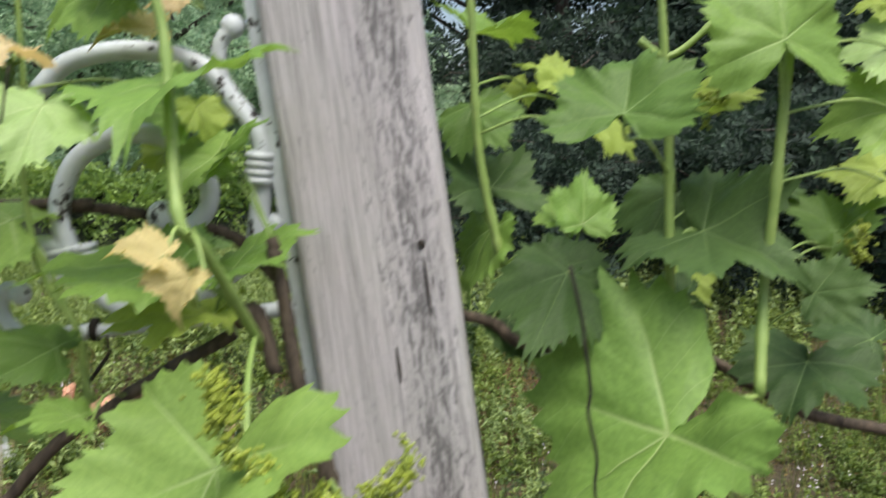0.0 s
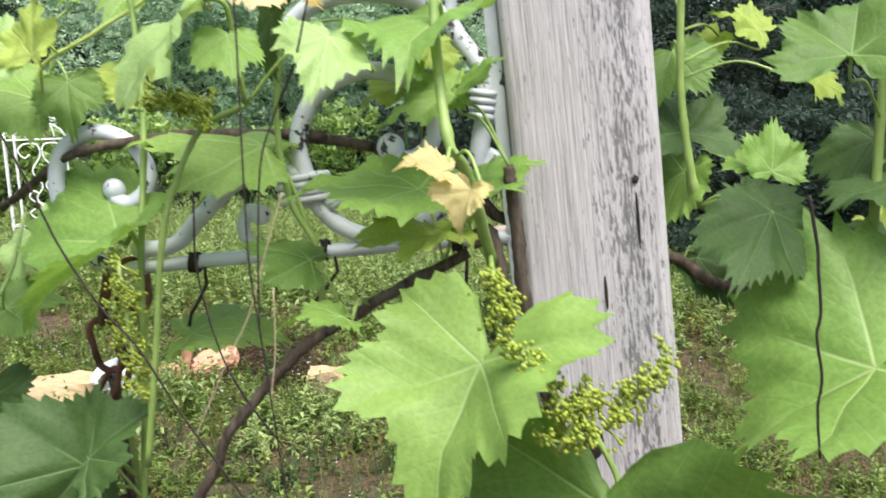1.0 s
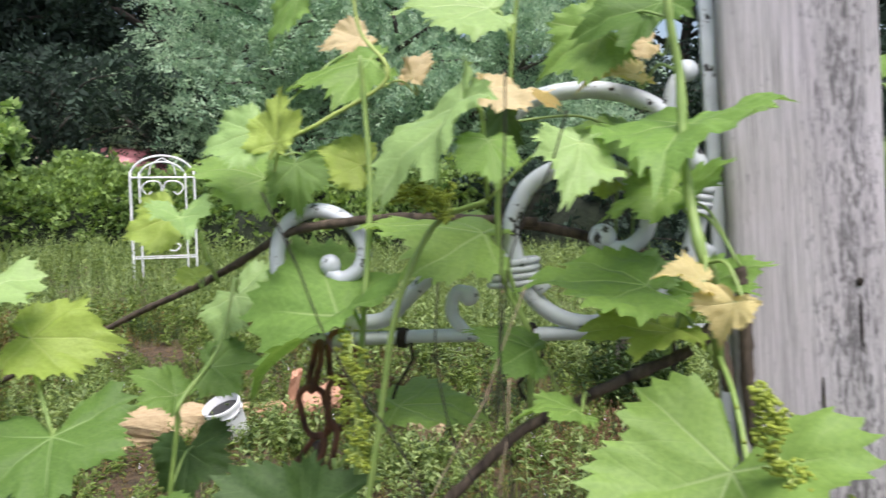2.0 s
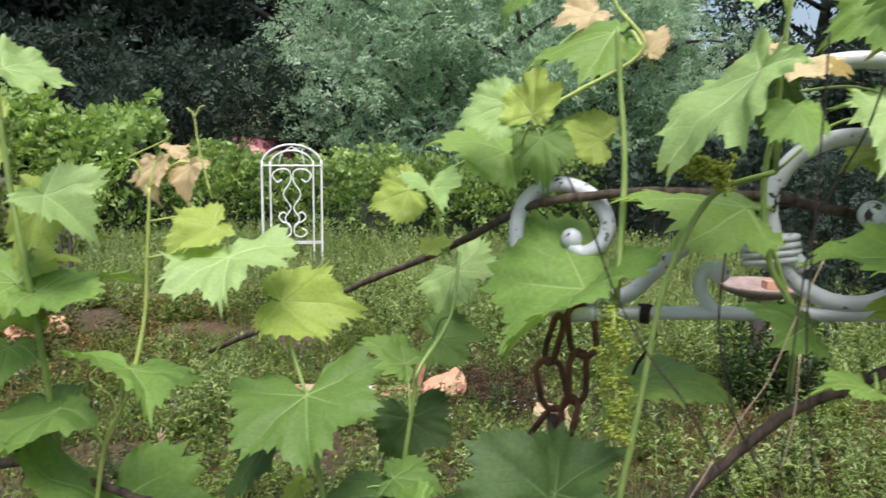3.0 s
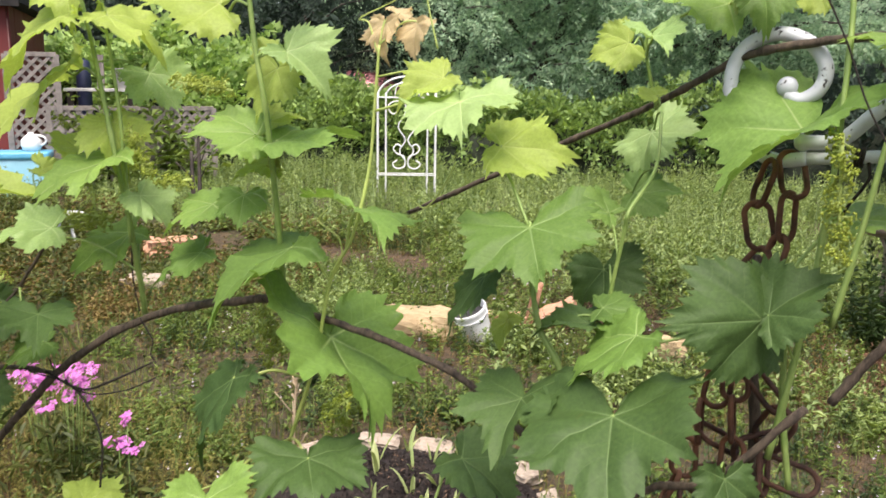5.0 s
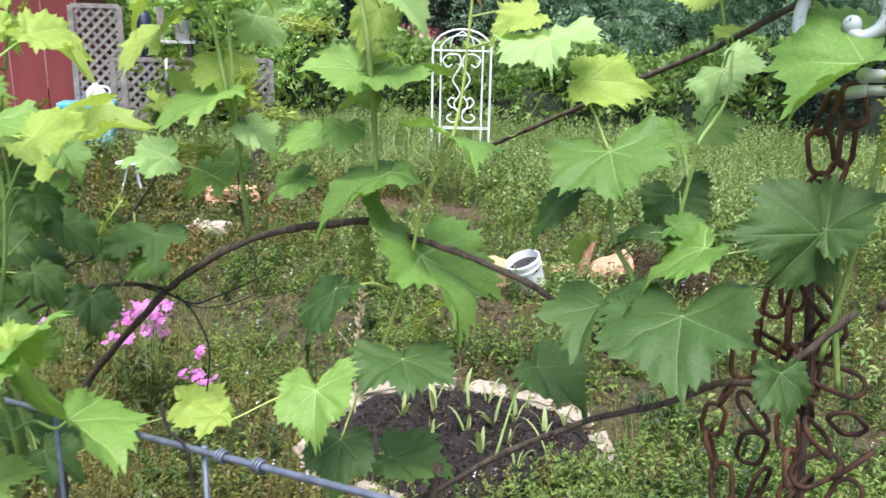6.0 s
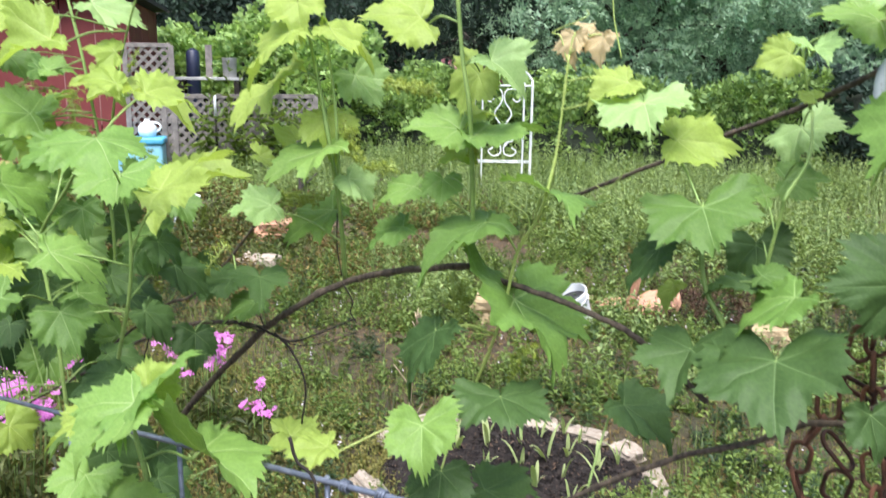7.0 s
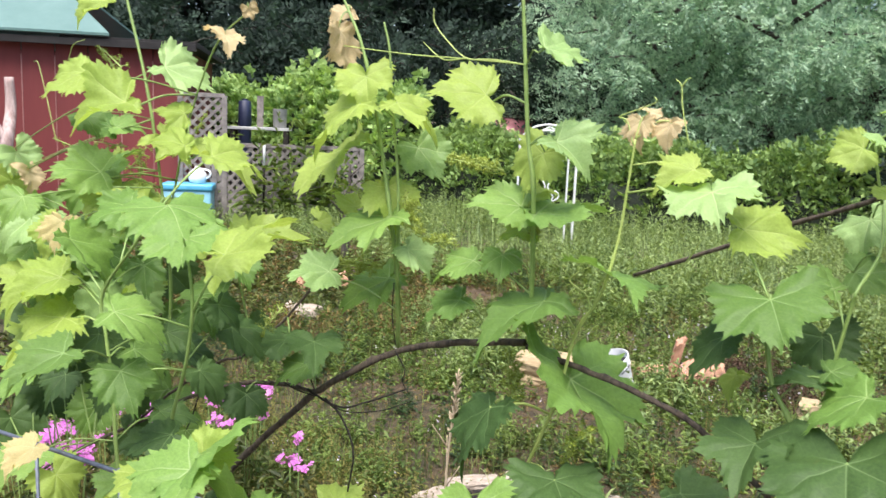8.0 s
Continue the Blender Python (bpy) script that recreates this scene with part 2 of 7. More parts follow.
M_DEAD = thin_leaf("reddish_dead_leaves", (0.09, 0.045, 0.028), (0.28, 0.15, 0.09), 0.2, 0.8, patch=8)
M_HEAP = thin_leaf("dark_dead_leaves", (0.030, 0.018, 0.012), (0.15, 0.085, 0.05), 0.15, 0.85, patch=9)
M_MULCH = plain("wood_mulch", (0.05, 0.03, 0.02), (0.16, 0.10, 0.065), 40, 0.95)
M_WEED_DRY = thin_leaf("dry_grass", (0.079, 0.052, 0.017), (0.273, 0.199, 0.064), 0.2, 0.8, patch=6)
M_GRASS = thin_leaf("grass_blades", (0.059, 0.095, 0.020), (0.210, 0.264, 0.063), 0.35, 0.6, patch=3)
M_WHITEFLOWER = thin_leaf("small_pale_flowers", (0.60, 0.52, 0.60), (0.80, 0.75, 0.80), 0.3, 0.7, (1, 1, 1))
M_HEDGE = thin_leaf("climber_leaves", (0.08, 0.16, 0.04), (0.37, 0.52, 0.16), 0.35, 0.7)
M_SHRUB = thin_leaf("shrub_leaves", (0.12, 0.24, 0.055), (0.50, 0.68, 0.24), 0.4, 0.6)
# dark leaves, with tree shade in the near-black and haze in the blue tint
M_WOODS = thin_leaf("shaded_woodland_leaves", (0.011, 0.023, 0.017), (0.048, 0.086, 0.055), 0.3, 0.85, (1.0, 1.0, 0.8))
# paled beyond real foliage: distant haze and glare are put into this colour
M_WILLOW_HAZE = thin_leaf("haze_tinted_leaves", (0.21, 0.355, 0.225), (0.56, 0.73, 0.50), 0.55, 0.9, (1.0, 1.0, 0.9))


def ground_material():
    m, nt, b = nodes_of("weedy_earth")
    big = noise_tex(nt, 0.9, 5, 0.65)
    fine = noise_tex(nt, 22, 8, 0.75)
    dirt = ramp(nt, fine, [(0.35, (0.028, 0.018, 0.010)), (0.65, (0.16, 0.105, 0.056))])
    grass = ramp(nt, fine, [(0.3, (0.016, 0.028, 0.010)), (0.7, (0.07, 0.095, 0.032))])
    col = mix(nt, ramp(nt, big, [(0.45, (0, 0, 0)), (0.65, (0.7, 0.7, 0.7))]), dirt, grass)
    nt.links.new(col, b.inputs["Base Color"])
    b.inputs["Roughness"].default_value = 0.95
    bump(nt, b, fine, 1.0, 0.03)
    return m


M_GROUND = ground_material()


# ---- mesh helpers ----
def mesh_ob(name, verts, faces, mats, parent=None, label="", smooth=False, face_mats=None):
    me = bpy.data.meshes.new(name)
    me.from_pydata(verts, [], faces)
    for m in mats if isinstance(mats, (list, tuple)) else [mats]:
        me.materials.append(m)
    if face_mats is not None:
        me.polygons.foreach_set("material_index", face_mats)
    if smooth:
        me.polygons.foreach_set("use_smooth", [True] * len(me.polygons))
    me.update()
    ob = new(name, me)
    if parent:
        ob.parent = parent
    if label:
        ob["label"] = label
    return ob


def part(name, bm, material, parent=None, label="", smooth=False):
    me = bpy.data.meshes.new(name)
    bm.to_mesh(me)
    bm.free()
    me.materials.append(material)
    if smooth:
        me.polygons.foreach_set("use_smooth", [True] * len(me.polygons))
    ob = new(name, me)
    if parent:
        ob.parent = parent
    if label:
        ob["label"] = label
    return ob


def thing(name, m, label, category, group="", kind=""):
    ob = new(name)
    ob.empty_display_size = 0.05
    ob.matrix_world = m
    return tagged(ob, label, category, group, kind)


def box(bm, cx, cy, cz, sx, sy, sz, bevel=0.0, turn=None):
    m = Matrix.Translation((cx, cy, cz)) @ (turn or Matrix()) @ Matrix.Diagonal((sx, sy, sz, 1))
    made = bmesh.ops.create_cube(bm, size=1, matrix=m)["verts"]
    if bevel:
        edges = list({e for v in made for e in v.link_edges})
        bmesh.ops.bevel(bm, geom=edges, offset=bevel, segments=2, profile=0.6, affect="EDGES")
    return made


def smooth_path(pts, steps):
    """Points on a Catmull-Rom curve through pts."""
    p = [Vector(q) for q in pts]
    if len(p) < 3:
        return [p[0].lerp(p[-1], k / steps) for k in range(steps + 1)]
    p = [p[0] * 2 - p[1]] + p + [p[-1] * 2 - p[-2]]
    out = []
    for i in range(1, len(p) - 2):
        a, b, c, d = p[i - 1:i + 3]
        for k in range(steps):
            t = k / steps
            out.append(0.5 * (2 * b + (c - a) * t + (2 * a - 5 * b + 4 * c - d) * t * t + (3 * b - a - 3 * c + d) * t ** 3))
    return out + [p[-2]]


def tube_data(path, radii, sides=8, verts=None, faces=None, closed=False):
    """A round tube along path, added to verts and faces."""
    verts, faces = ([] if verts is None else verts), ([] if faces is None else faces)
    n, base = len(path), len(verts)
    up = None
    for i, p in enumerate(path):
        if closed:
            d = path[(i + 1) % n] - path[i - 1]
        else:
            d = path[min(i + 1, n - 1)] - path[max(i - 1, 0)]
        d = d.normalized() if d.length > 1e-9 else Vector((0, 0, 1))
        if up is None:
            up = d.orthogonal().normalized()
        up = (up - d * up.dot(d))
        up = up.normalized() if up.length > 1e-6 else d.orthogonal().normalized()
        side = d.cross(up)
        r = radii[i] if isinstance(radii, (list, tuple)) else radii
        for k in range(sides):
            a = 2 * math.pi * k / sides
            verts.append(p + (up * math.cos(a) + side * math.sin(a)) * r)
    for i in range(n if closed else n - 1):
        j = (i + 1) % n
        for k in range(sides):
            q = (k + 1) % sides
            faces.append((base + i * sides + k, base + i * sides + q, base + j * sides + q, base + j * sides + k))
    if not closed:
        faces.append(tuple(base + k for k in reversed(range(sides))))
        faces.append(tuple(base + (n - 1) * sides + k for k in range(sides)))
    return verts, faces


def tube(name, pts, r, material, parent=None, label="", steps=6, sides=8, closed=False):
    path = smooth_path(pts, steps) if steps else [Vector(p) for p in pts]
    n = len(path)
    radii = r if isinstance(r, (int, float)) else [r[0] + (r[1] - r[0]) * i / (n - 1) for i in range(n)]
    v, f = tube_data(path, radii, sides, closed=closed)
    return mesh_ob(name, v, f, material, parent, label, True)


def frames_of(n, rng, tilt=1.0):
    """n random turn matrices; tilt below 1 keeps the pieces' normals nearer to upright."""
    z = rng.normal(size=(n, 3))
    z[:, :2] *= tilt
    z[:, 2] = np.abs(z[:, 2]) + 0.15
    z /= np.linalg.norm(z, axis=1, keepdims=True)
    a = rng.normal(size=(n, 3))
    x = np.cross(a, z)
    x /= np.linalg.norm(x, axis=1, keepdims=True)
    return x, np.cross(z, x), z


def scatter_leaves(pos, size, rng, tilt=1.0, slim=0.55):
    """Folded pointed leaves, five corners and three faces each, as vertex and face arrays."""
    n = len(pos)
    x, y, z = frames_of(n, rng, tilt)
    s = (size * rng.uniform(0.6, 1.3, n))[:, None]
    w = slim * 0.5
    rows = [pos - y * s * 0.5, pos + x * s * w - y * s * 0.05 + z * s * 0.12, pos + y * s * 0.5 - z * s * 0.1, pos - x * s * w - y * s * 0.05 + z * s * 0.12]
    v = np.stack(rows, 1).reshape(-1, 3)
    i = np.arange(n)[:, None] * 4
    f = np.concatenate([i + [0, 1, 2], i + [0, 2, 3]], 1).reshape(-1, 3)
    return v, f


def spray_leaves(start, way, size, per, rng, slim=0.5):
    """Leafy sprays: leaves set in turn on both sides of short bent twigs."""
    n = len(start)
    side = np.cross(way, rng.normal(size=(n, 3)))
    side /= np.linalg.norm(side, axis=1, keepdims=True)
    s = size * rng.uniform(0.7, 1.3, n)
    k = np.arange(per)
    sgn = np.where(k % 2, 1.0, -1.0)[None, :, None]
    t = (k / per)[None, :, None]
    S = s[:, None, None] * (1.15 - 0.5 * t) * rng.uniform(0.75, 1.25, (n, per, 1))
    W, D = way[:, None, :], side[:, None, :]
    base = start[:, None, :] + W * s[:, None, None] * per * 0.30 * t - np.array([0, 0, 1.0]) * s[:, None, None] * 1.3 * t * t
    y = W * 0.55 + D * sgn * 0.8 + rng.normal(0, 0.22, (n, per, 3))
    y /= np.linalg.norm(y, axis=2, keepdims=True)
    z = np.cross(W, D) + rng.normal(0, 0.35, (n, per, 3))
    x = np.cross(y, z)
    x /= np.linalg.norm(x, axis=2, keepdims=True)
    z = np.cross(x, y)
    w = slim * 0.5
    v = np.stack([base, base + y * S * 0.45 + x * S * w + z * S * 0.06, base + y * S, base + y * S * 0.45 - x * S * w + z * S * 0.06], 2).reshape(-1, 3)
    i = np.arange(n * per)[:, None] * 4
    return v, np.concatenate([i + [0, 1, 2], i + [0, 2, 3]], 1).reshape(-1, 3)


def fast_mesh(name, v, f, material, parent=None):
    me = bpy.data.meshes.new(name)
    k = f.shape[1]
    me.vertices.add(len(v))
    me.vertices.foreach_set("co", np.ascontiguousarray(v, dtype=np.float32).ravel())
    me.loops.add(f.size)
    me.loops.foreach_set("vertex_index", np.ascontiguousarray(f, dtype=np.int32).ravel())
    me.polygons.add(len(f))
    me.polygons.foreach_set("loop_start", np.arange(0, f.size, k, dtype=np.int32))
    me.polygons.foreach_set("loop_total", np.full(len(f), k, dtype=np.int32))
    me.update(calc_edges=True)
    me.materials.append(material)
    ob = new(name, me)
    if parent:
        ob.parent = parent
    return ob


# ---- ground ----
def wavy(x, y):
    """Gentle rise and fall of the ground."""
    return 0.03 * np.sin(x * 0.9 + 1.3) * np.cos(y * 0.7) + 0.018 * np.sin(x * 2.3 + y * 1.9) - 0.01


def build_ground():
    near = np.linspace(-14, 14, 113)
    far = np.array([-400, -150, -70, -40, -25, -18])
    line = np.concatenate([far, near, -far[::-1]])
    gx, gy = np.meshgrid(line, line + 2, indexing="ij")
    gz = wavy(gx, gy) * (np.hypot(gx, gy) < 60)
    n = len(line)
    v = np.stack([gx, gy, gz], -1).reshape(-1, 3)
    i = (np.arange(n - 1)[:, None] * n + np.arange(n - 1)[None, :]).reshape(-1, 1)
    f = np.concatenate([i, i + n, i + n + 1, i + 1], 1)
    ob = fast_mesh("ground", v, f, M_GROUND)
    tagged(ob, "weedy garden earth with patches of bare brown soil", "ground", kind="structure")


build_ground()
wrng = np.random.default_rng(4)


def patch_noise(x, y):
    return (np.sin(x * 1.7 + 0.6 * np.sin(y * 2.1)) + np.sin(y * 2.3 + 1.1 * np.sin(x * 1.3 + 2)) + np.sin(x * 4.1 - y * 3.7)) / 3


def clear_of(x, y):
    """Where weeds may grow: not in the planted bed, on the bare path or by the things on the ground."""
    bed = ((x + 1.46) / 0.475) ** 2 + ((y - 1.84) / 0.375) ** 2 > 1.0
    # weeds have grown over one end of the bed
    bed = bed | ((x + 1.46) * 0.85 - (y - 1.84) * 0.5 > 0.29)
    path = ~((np.abs(y - (4.6 - 0.12 * (x + 4)) - 0.12 * np.sin(3 * x)) < 0.2 + 0.12 * np.sin(7 * x + 5 * y)) & (x < -3.0) & (x > -7))
    bare = ((x - 0.75) / 0.55) ** 2 + ((y - 4.1) / 0.9) ** 2 > 0.8 + 0.5 * np.sin(5 * x + 4 * y)
    edge = 0.35 * np.sin(7 * x + 3 * y) + 0.3 * np.sin(11 * y - 6 * x)
    for cx, cy, rx, ry in ((-1.7, 2.95, 0.75, 0.33), (-0.45, 2.75, 0.6, 0.36), (-3.0, 2.5, 0.6, 0.3), (-2.6, 4.3, 0.7, 0.25), (-0.9, 1.25, 0.3, 0.2)):
        bare &= ((x - cx) / rx) ** 2 + ((y - cy) / ry) ** 2 > 0.8 + edge
    some = np.mod(np.sin(x * 127.1 + y * 311.7) * 43758.5, 1.0) > 0.6
    return bed & path & (bare | some)


def herb_stand(name, label, count, area, tall, leaf, slim, levels, material, seed, lo=-1.0, hi=1.0, clump=6, loose=0.07, bare=0.0, category="weeds"):
    """Small upright herbs in clumps: a stem each, with whorls of folded leaves that point outwards and up."""
    rng = np.random.default_rng(seed)
    x0, x1, y0, y1 = area
    n = count // clump
    cx, cy = rng.uniform(x0, x1, n * 4), rng.uniform(y0, y1, n * 4)
    p = patch_noise(cx, cy) + rng.normal(0, 0.22, len(cx))
    keep = (p > lo) & (p < hi)
    cx, cy = cx[keep][:n], cy[keep][:n]
    size = rng.uniform(0.55, 1.25, len(cx))
    x = (cx[:, None] + rng.normal(0, loose, (len(cx), clump))).ravel()
    y = (cy[:, None] + rng.normal(0, loose, (len(cx), clump))).ravel()
    h = (tall * size[:, None] * rng.uniform(0.45, 1.1, (len(cx), clump))).ravel()
    ok = clear_of(x, y)
    x, y, h = x[ok], y[ok], h[ok]
    m = len(x)
    lean = rng.normal(0, 0.22, (m, 2)) * h[:, None]
    z0 = wavy(x, y)
    root = np.stack([x, y, z0 - 0.01], -1)
    tip = root + np.stack([lean[:, 0], lean[:, 1], h], -1)
    # stems
    w = (0.0011 + 0.004 * h) * (category == "weeds")
    sv = np.stack([root + np.stack([w, 0 * w, 0 * w], -1), root - np.stack([w, 0 * w, 0 * w], -1), tip, root + np.stack([0 * w, w, 0 * w], -1), root - np.stack([0 * w, w, 0 * w], -1), tip], 1).reshape(-1, 3)
    sf = np.arange(m * 6).reshape(-1, 3)
    # leaves
    per = 2
    k = levels * per
    t = np.repeat(np.linspace(0.12, 1.0, levels), per)[None, :] + rng.normal(0, 0.05, (m, k))
    t = np.maximum(t, bare)
    a = rng.uniform(0, 6.28, (m, 1)) + np.arange(k)[None, :] * 2.4 + rng.normal(0, 0.35, (m, k))
    up = radians(5) + radians(50) * t + rng.normal(0, 0.3, (m, k))
    ln = leaf * (1.2 - 0.65 * t) * rng.uniform(0.7, 1.3, (m, k)) * (0.7 + 0.5 * (h / tall))[:, None]
    d = np.stack([np.cos(a) * np.cos(up), np.sin(a) * np.cos(up), np.sin(up)], -1)
    s = np.stack([-np.sin(a), np.cos(a), 0 * a], -1)
    base = root[:, None, :] + (tip - root)[:, None, :] * np.clip(t, 0, 1)[..., None]
    lift = np.stack([-np.cos(a) * np.sin(up), -np.sin(a) * np.sin(up), np.cos(up)], -1)
    L = ln[..., None]
    mid = base + d * L * 0.45
    end = base + d * L - np.array([0, 0, 0.3]) * L
    v = np.stack([base, mid + s * L * slim * 0.5 + lift * L * 0.08, end, mid - s * L * slim * 0.5 + lift * L * 0.08], 2).reshape(-1, 3)
    i = np.arange(m * k)[:, None] * 4 + len(sv)
    f = np.concatenate([i + [0, 1, 2], i + [0, 2, 3]], 1).reshape(-1, 3)
    tagged(fast_mesh(name, np.concatenate([sv, v]), np.concatenate([sf, f]), material), label, category, kind="stuff")


def litter(name, label, count, area, size, slim, material, seed, lo=-1.0, hi=1.0):
    """Flat bits lying on the earth."""
    rng = np.random.default_rng(seed)
    x, y = rng.uniform(area[0], area[1], count * 3), rng.uniform(area[2], area[3], count * 3)
    p = patch_noise(x, y) + rng.normal(0, 0.3, len(x))
    keep = (p > lo) & (p < hi) & (((x + 1.46) / 0.475) ** 2 + ((y - 1.84) / 0.375) ** 2 > 1.0)
    x, y = x[keep][:count], y[keep][:count]
    pos = np.stack([x, y, wavy(x, y) + rng.uniform(0.003, 0.02, len(x))], -1)
    v, f = scatter_leaves(pos, size, rng, 0.35, slim)
    tagged(fast_mesh(name, v, f, material), label, "litter", kind="stuff")


def grass_stand(name, label, count, area, tall, material, seed, lo=-1.0, wide=0.004):
    """Single bent blades, two faces each."""
    rng = np.random.default_rng(seed)
    x0, x1, y0, y1 = area
    x, y = rng.uniform(x0, x1, count * 2), rng.uniform(y0, y1, count * 2)
    keep = (patch_noise(x + 5, y - 3) + rng.normal(0, 0.3, len(x)) > lo) & clear_of(x, y)
    x, y = x[keep][:count], y[keep][:count]
    n = len(x)
    h = tall * rng.uniform(0.4, 1.2, n)
    a = rng.uniform(0, 2 * np.pi, n)
    lean = h * rng.uniform(0.1, 0.7, n)
    z = wavy(x, y)
    dx, dy = np.cos(a), np.sin(a)
    sx, sy = -dy * wide, dx * wide
    base = np.stack([x, y, z - 0.01], -1)
    s = np.stack([sx, sy, 0 * x], -1)
    midp = base + np.stack([dx * lean * 0.3, dy * lean * 0.3, h * 0.6], -1)
    tip = base + np.stack([dx * lean, dy * lean, h], -1)
    v = np.stack([base - s, base + s, midp - s * 0.8, midp + s * 0.8, tip], 1).reshape(-1, 3)
    i = np.arange(n)[:, None] * 5
    f = np.concatenate([i + [0, 1, 3], i + [0, 3, 2], i + [2, 3, 4]], 1).reshape(-1, 3)
    tagged(fast_mesh(name, v, f, material), label, "grass", kind="stuff")


NEAR = (-4.4, 2.3, 0.75, 5.6)
herb_stand("weeds", "low green broad-leaved weeds covering the garden earth", 11000, NEAR, 0.075, 0.022, 0.5, 4, M_WEED, 11, lo=-0.55, clump=9, loose=0.08)
herb_stand("weeds", "taller fresh green leafy weeds in clumps", 3600, NEAR, 0.17, 0.034, 0.36, 9, M_WEED_FRESH, 12, lo=-0.05, clump=8, loose=0.06)
herb_stand("weeds", "dark green leafy weeds in clumps", 2400, NEAR, 0.16, 0.026, 0.45, 9, M_WEED_DARK, 13, hi=0.25, clump=10, loose=0.06)
herb_stand("weeds", "yellowing fine herbs in the dry strip under the vines", 3600, (-3.4, -0.7, 0.7, 2.0), 0.12, 0.019, 0.45, 6, M_HERB_YELLOW, 17, lo=-0.5, clump=10, loose=0.07)
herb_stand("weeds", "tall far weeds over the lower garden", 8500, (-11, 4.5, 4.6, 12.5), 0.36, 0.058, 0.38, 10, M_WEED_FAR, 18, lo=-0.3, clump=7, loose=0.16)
herb_stand("weeds", "dark weeds at the back of the garden", 6000, (-11, 4.5, 4.6, 12.5), 0.24, 0.05, 0.5, 8, M_WEED_FRESH, 19, clump=8, loose=0.16)
herb_stand("wildflowers", "tiny pale lilac wildflowers scattered among the weeds", 900, NEAR, 0.13, 0.012, 0.8, 3, M_WHITEFLOWER, 15, lo=-0.1, clump=5, loose=0.07, bare=0.85, category="flower")
herb_stand("weeds", "dry brown and straw-coloured dead herbs", 2200, NEAR, 0.12, 0.020, 0.35, 6, M_WEED_DRY, 24, hi=0.1, clump=9, loose=0.08)
herb_stand("weeds", "weeds in the shade beside the shed", 3000, (-9, -4.2, 0.8, 4.9), 0.22, 0.06, 0.45, 6, M_WEED, 25, clump=8, loose=0.12)
herb_stand("weeds", "dry weeds beside the dirt path", 1500, (-8, -3.6, 2.5, 5.6), 0.16, 0.05, 0.35, 6, M_WEED_DRY, 26, clump=8, loose=0.12)
herb_stand("weeds", "tall leafy weeds growing before the lattice", 34, (-8.1, -7.2, 5.85, 6.8), 1.2, 0.15, 0.34, 14, M_WEED_FRESH, 27, clump=6, loose=0.12)
herb_stand("weeds", "lush bright green weeds between the bed and the post", 900, (-1.05, -0.35, 0.9, 2.2), 0.15, 0.030, 0.42, 8, M_WEED_FRESH, 28, clump=9, loose=0.06)
herb_stand("weeds", "fresh green weeds growing over the end of the bed", 220, (-1.4, -1.0, 1.4, 1.95), 0.13, 0.026, 0.40, 8, M_WEED_FRESH, 41, clump=7, loose=0.05)
herb_stand("weeds", "broad-leaved green weeds in the middle of the garden", 800, (-3.6, 0.2, 2.2, 4.6), 0.20, 0.040, 0.42, 8, M_WEED_FRESH, 29, clump=9, loose=0.08)
herb_stand("weeds", "sparse weeds on the ground behind the fence", 900, (-7, 7, -7, 0.7), 0.12, 0.06, 0.5, 4, M_WEED, 30, clump=8, loose=0.2)
herb_stand("weeds", "dark bushy weeds round the bird bath", 90, (-0.33, -0.09, 4.43, 4.73), 0.50, 0.06, 0.4, 16, M_WEED_DARK, 35, clump=9, loose=0.09)
herb_stand("weeds", "bushy grey-green weeds in tall clumps", 420, (-3.8, 0.4, 2.5, 5.4), 0.30, 0.042, 0.36, 12, M_WEED_FAR, 61, lo=0.1, clump=14, loose=0.07)
litter("leaf_litter", "dark brown heap of dead leaves among weeds", 2600, (-1.95, -1.25, 3.80, 4.40), 0.035, 0.4, M_HEAP, 37)
herb_stand("weeds", "dry dark brown dead herbs in a heap", 420, (-1.95, -1.25, 3.80, 4.40), 0.17, 0.03, 0.3, 7, M_HEAP, 38, clump=9, loose=0.08)
litter("leaf_litter", "reddish brown dead leaves on the earth", 5000, (-0.57, 0.36, 3.50, 4.90), 0.03, 0.5, M_DEAD, 33)
herb_stand("weeds", "reddish brown dead herbs", 500, (-0.57, 0.36, 3.50, 4.90), 0.10, 0.022, 0.4, 6, M_DEAD, 34, clump=8, loose=0.07)
litter("leaf_litter", "dry brown leaf litter and clippings on the bare earth", 26000, NEAR, 0.020, 0.35, M_WEED_DRY, 14, hi=0.6)
grass_stand("grass", "loose green grass blades among the weeds", 30000, (-4.6, 2.3, 0.7, 6.5), 0.13, M_GRASS, 21, -0.45, 0.0017)
grass_stand("grass", "straw-coloured dry grass under the vines", 8000, (-3.4, -1.5, 0.75, 1.6), 0.085, M_WEED_DRY, 36, -1.0, 0.0011)
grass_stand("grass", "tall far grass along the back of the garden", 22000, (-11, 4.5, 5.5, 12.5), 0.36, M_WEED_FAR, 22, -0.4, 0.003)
grass_stand("grass", "dry straw-coloured grass stems", 5000, (-4.4, 2.3, 0.8, 6.5), 0.13, M_WEED_DRY, 23, -0.1, 0.0011)


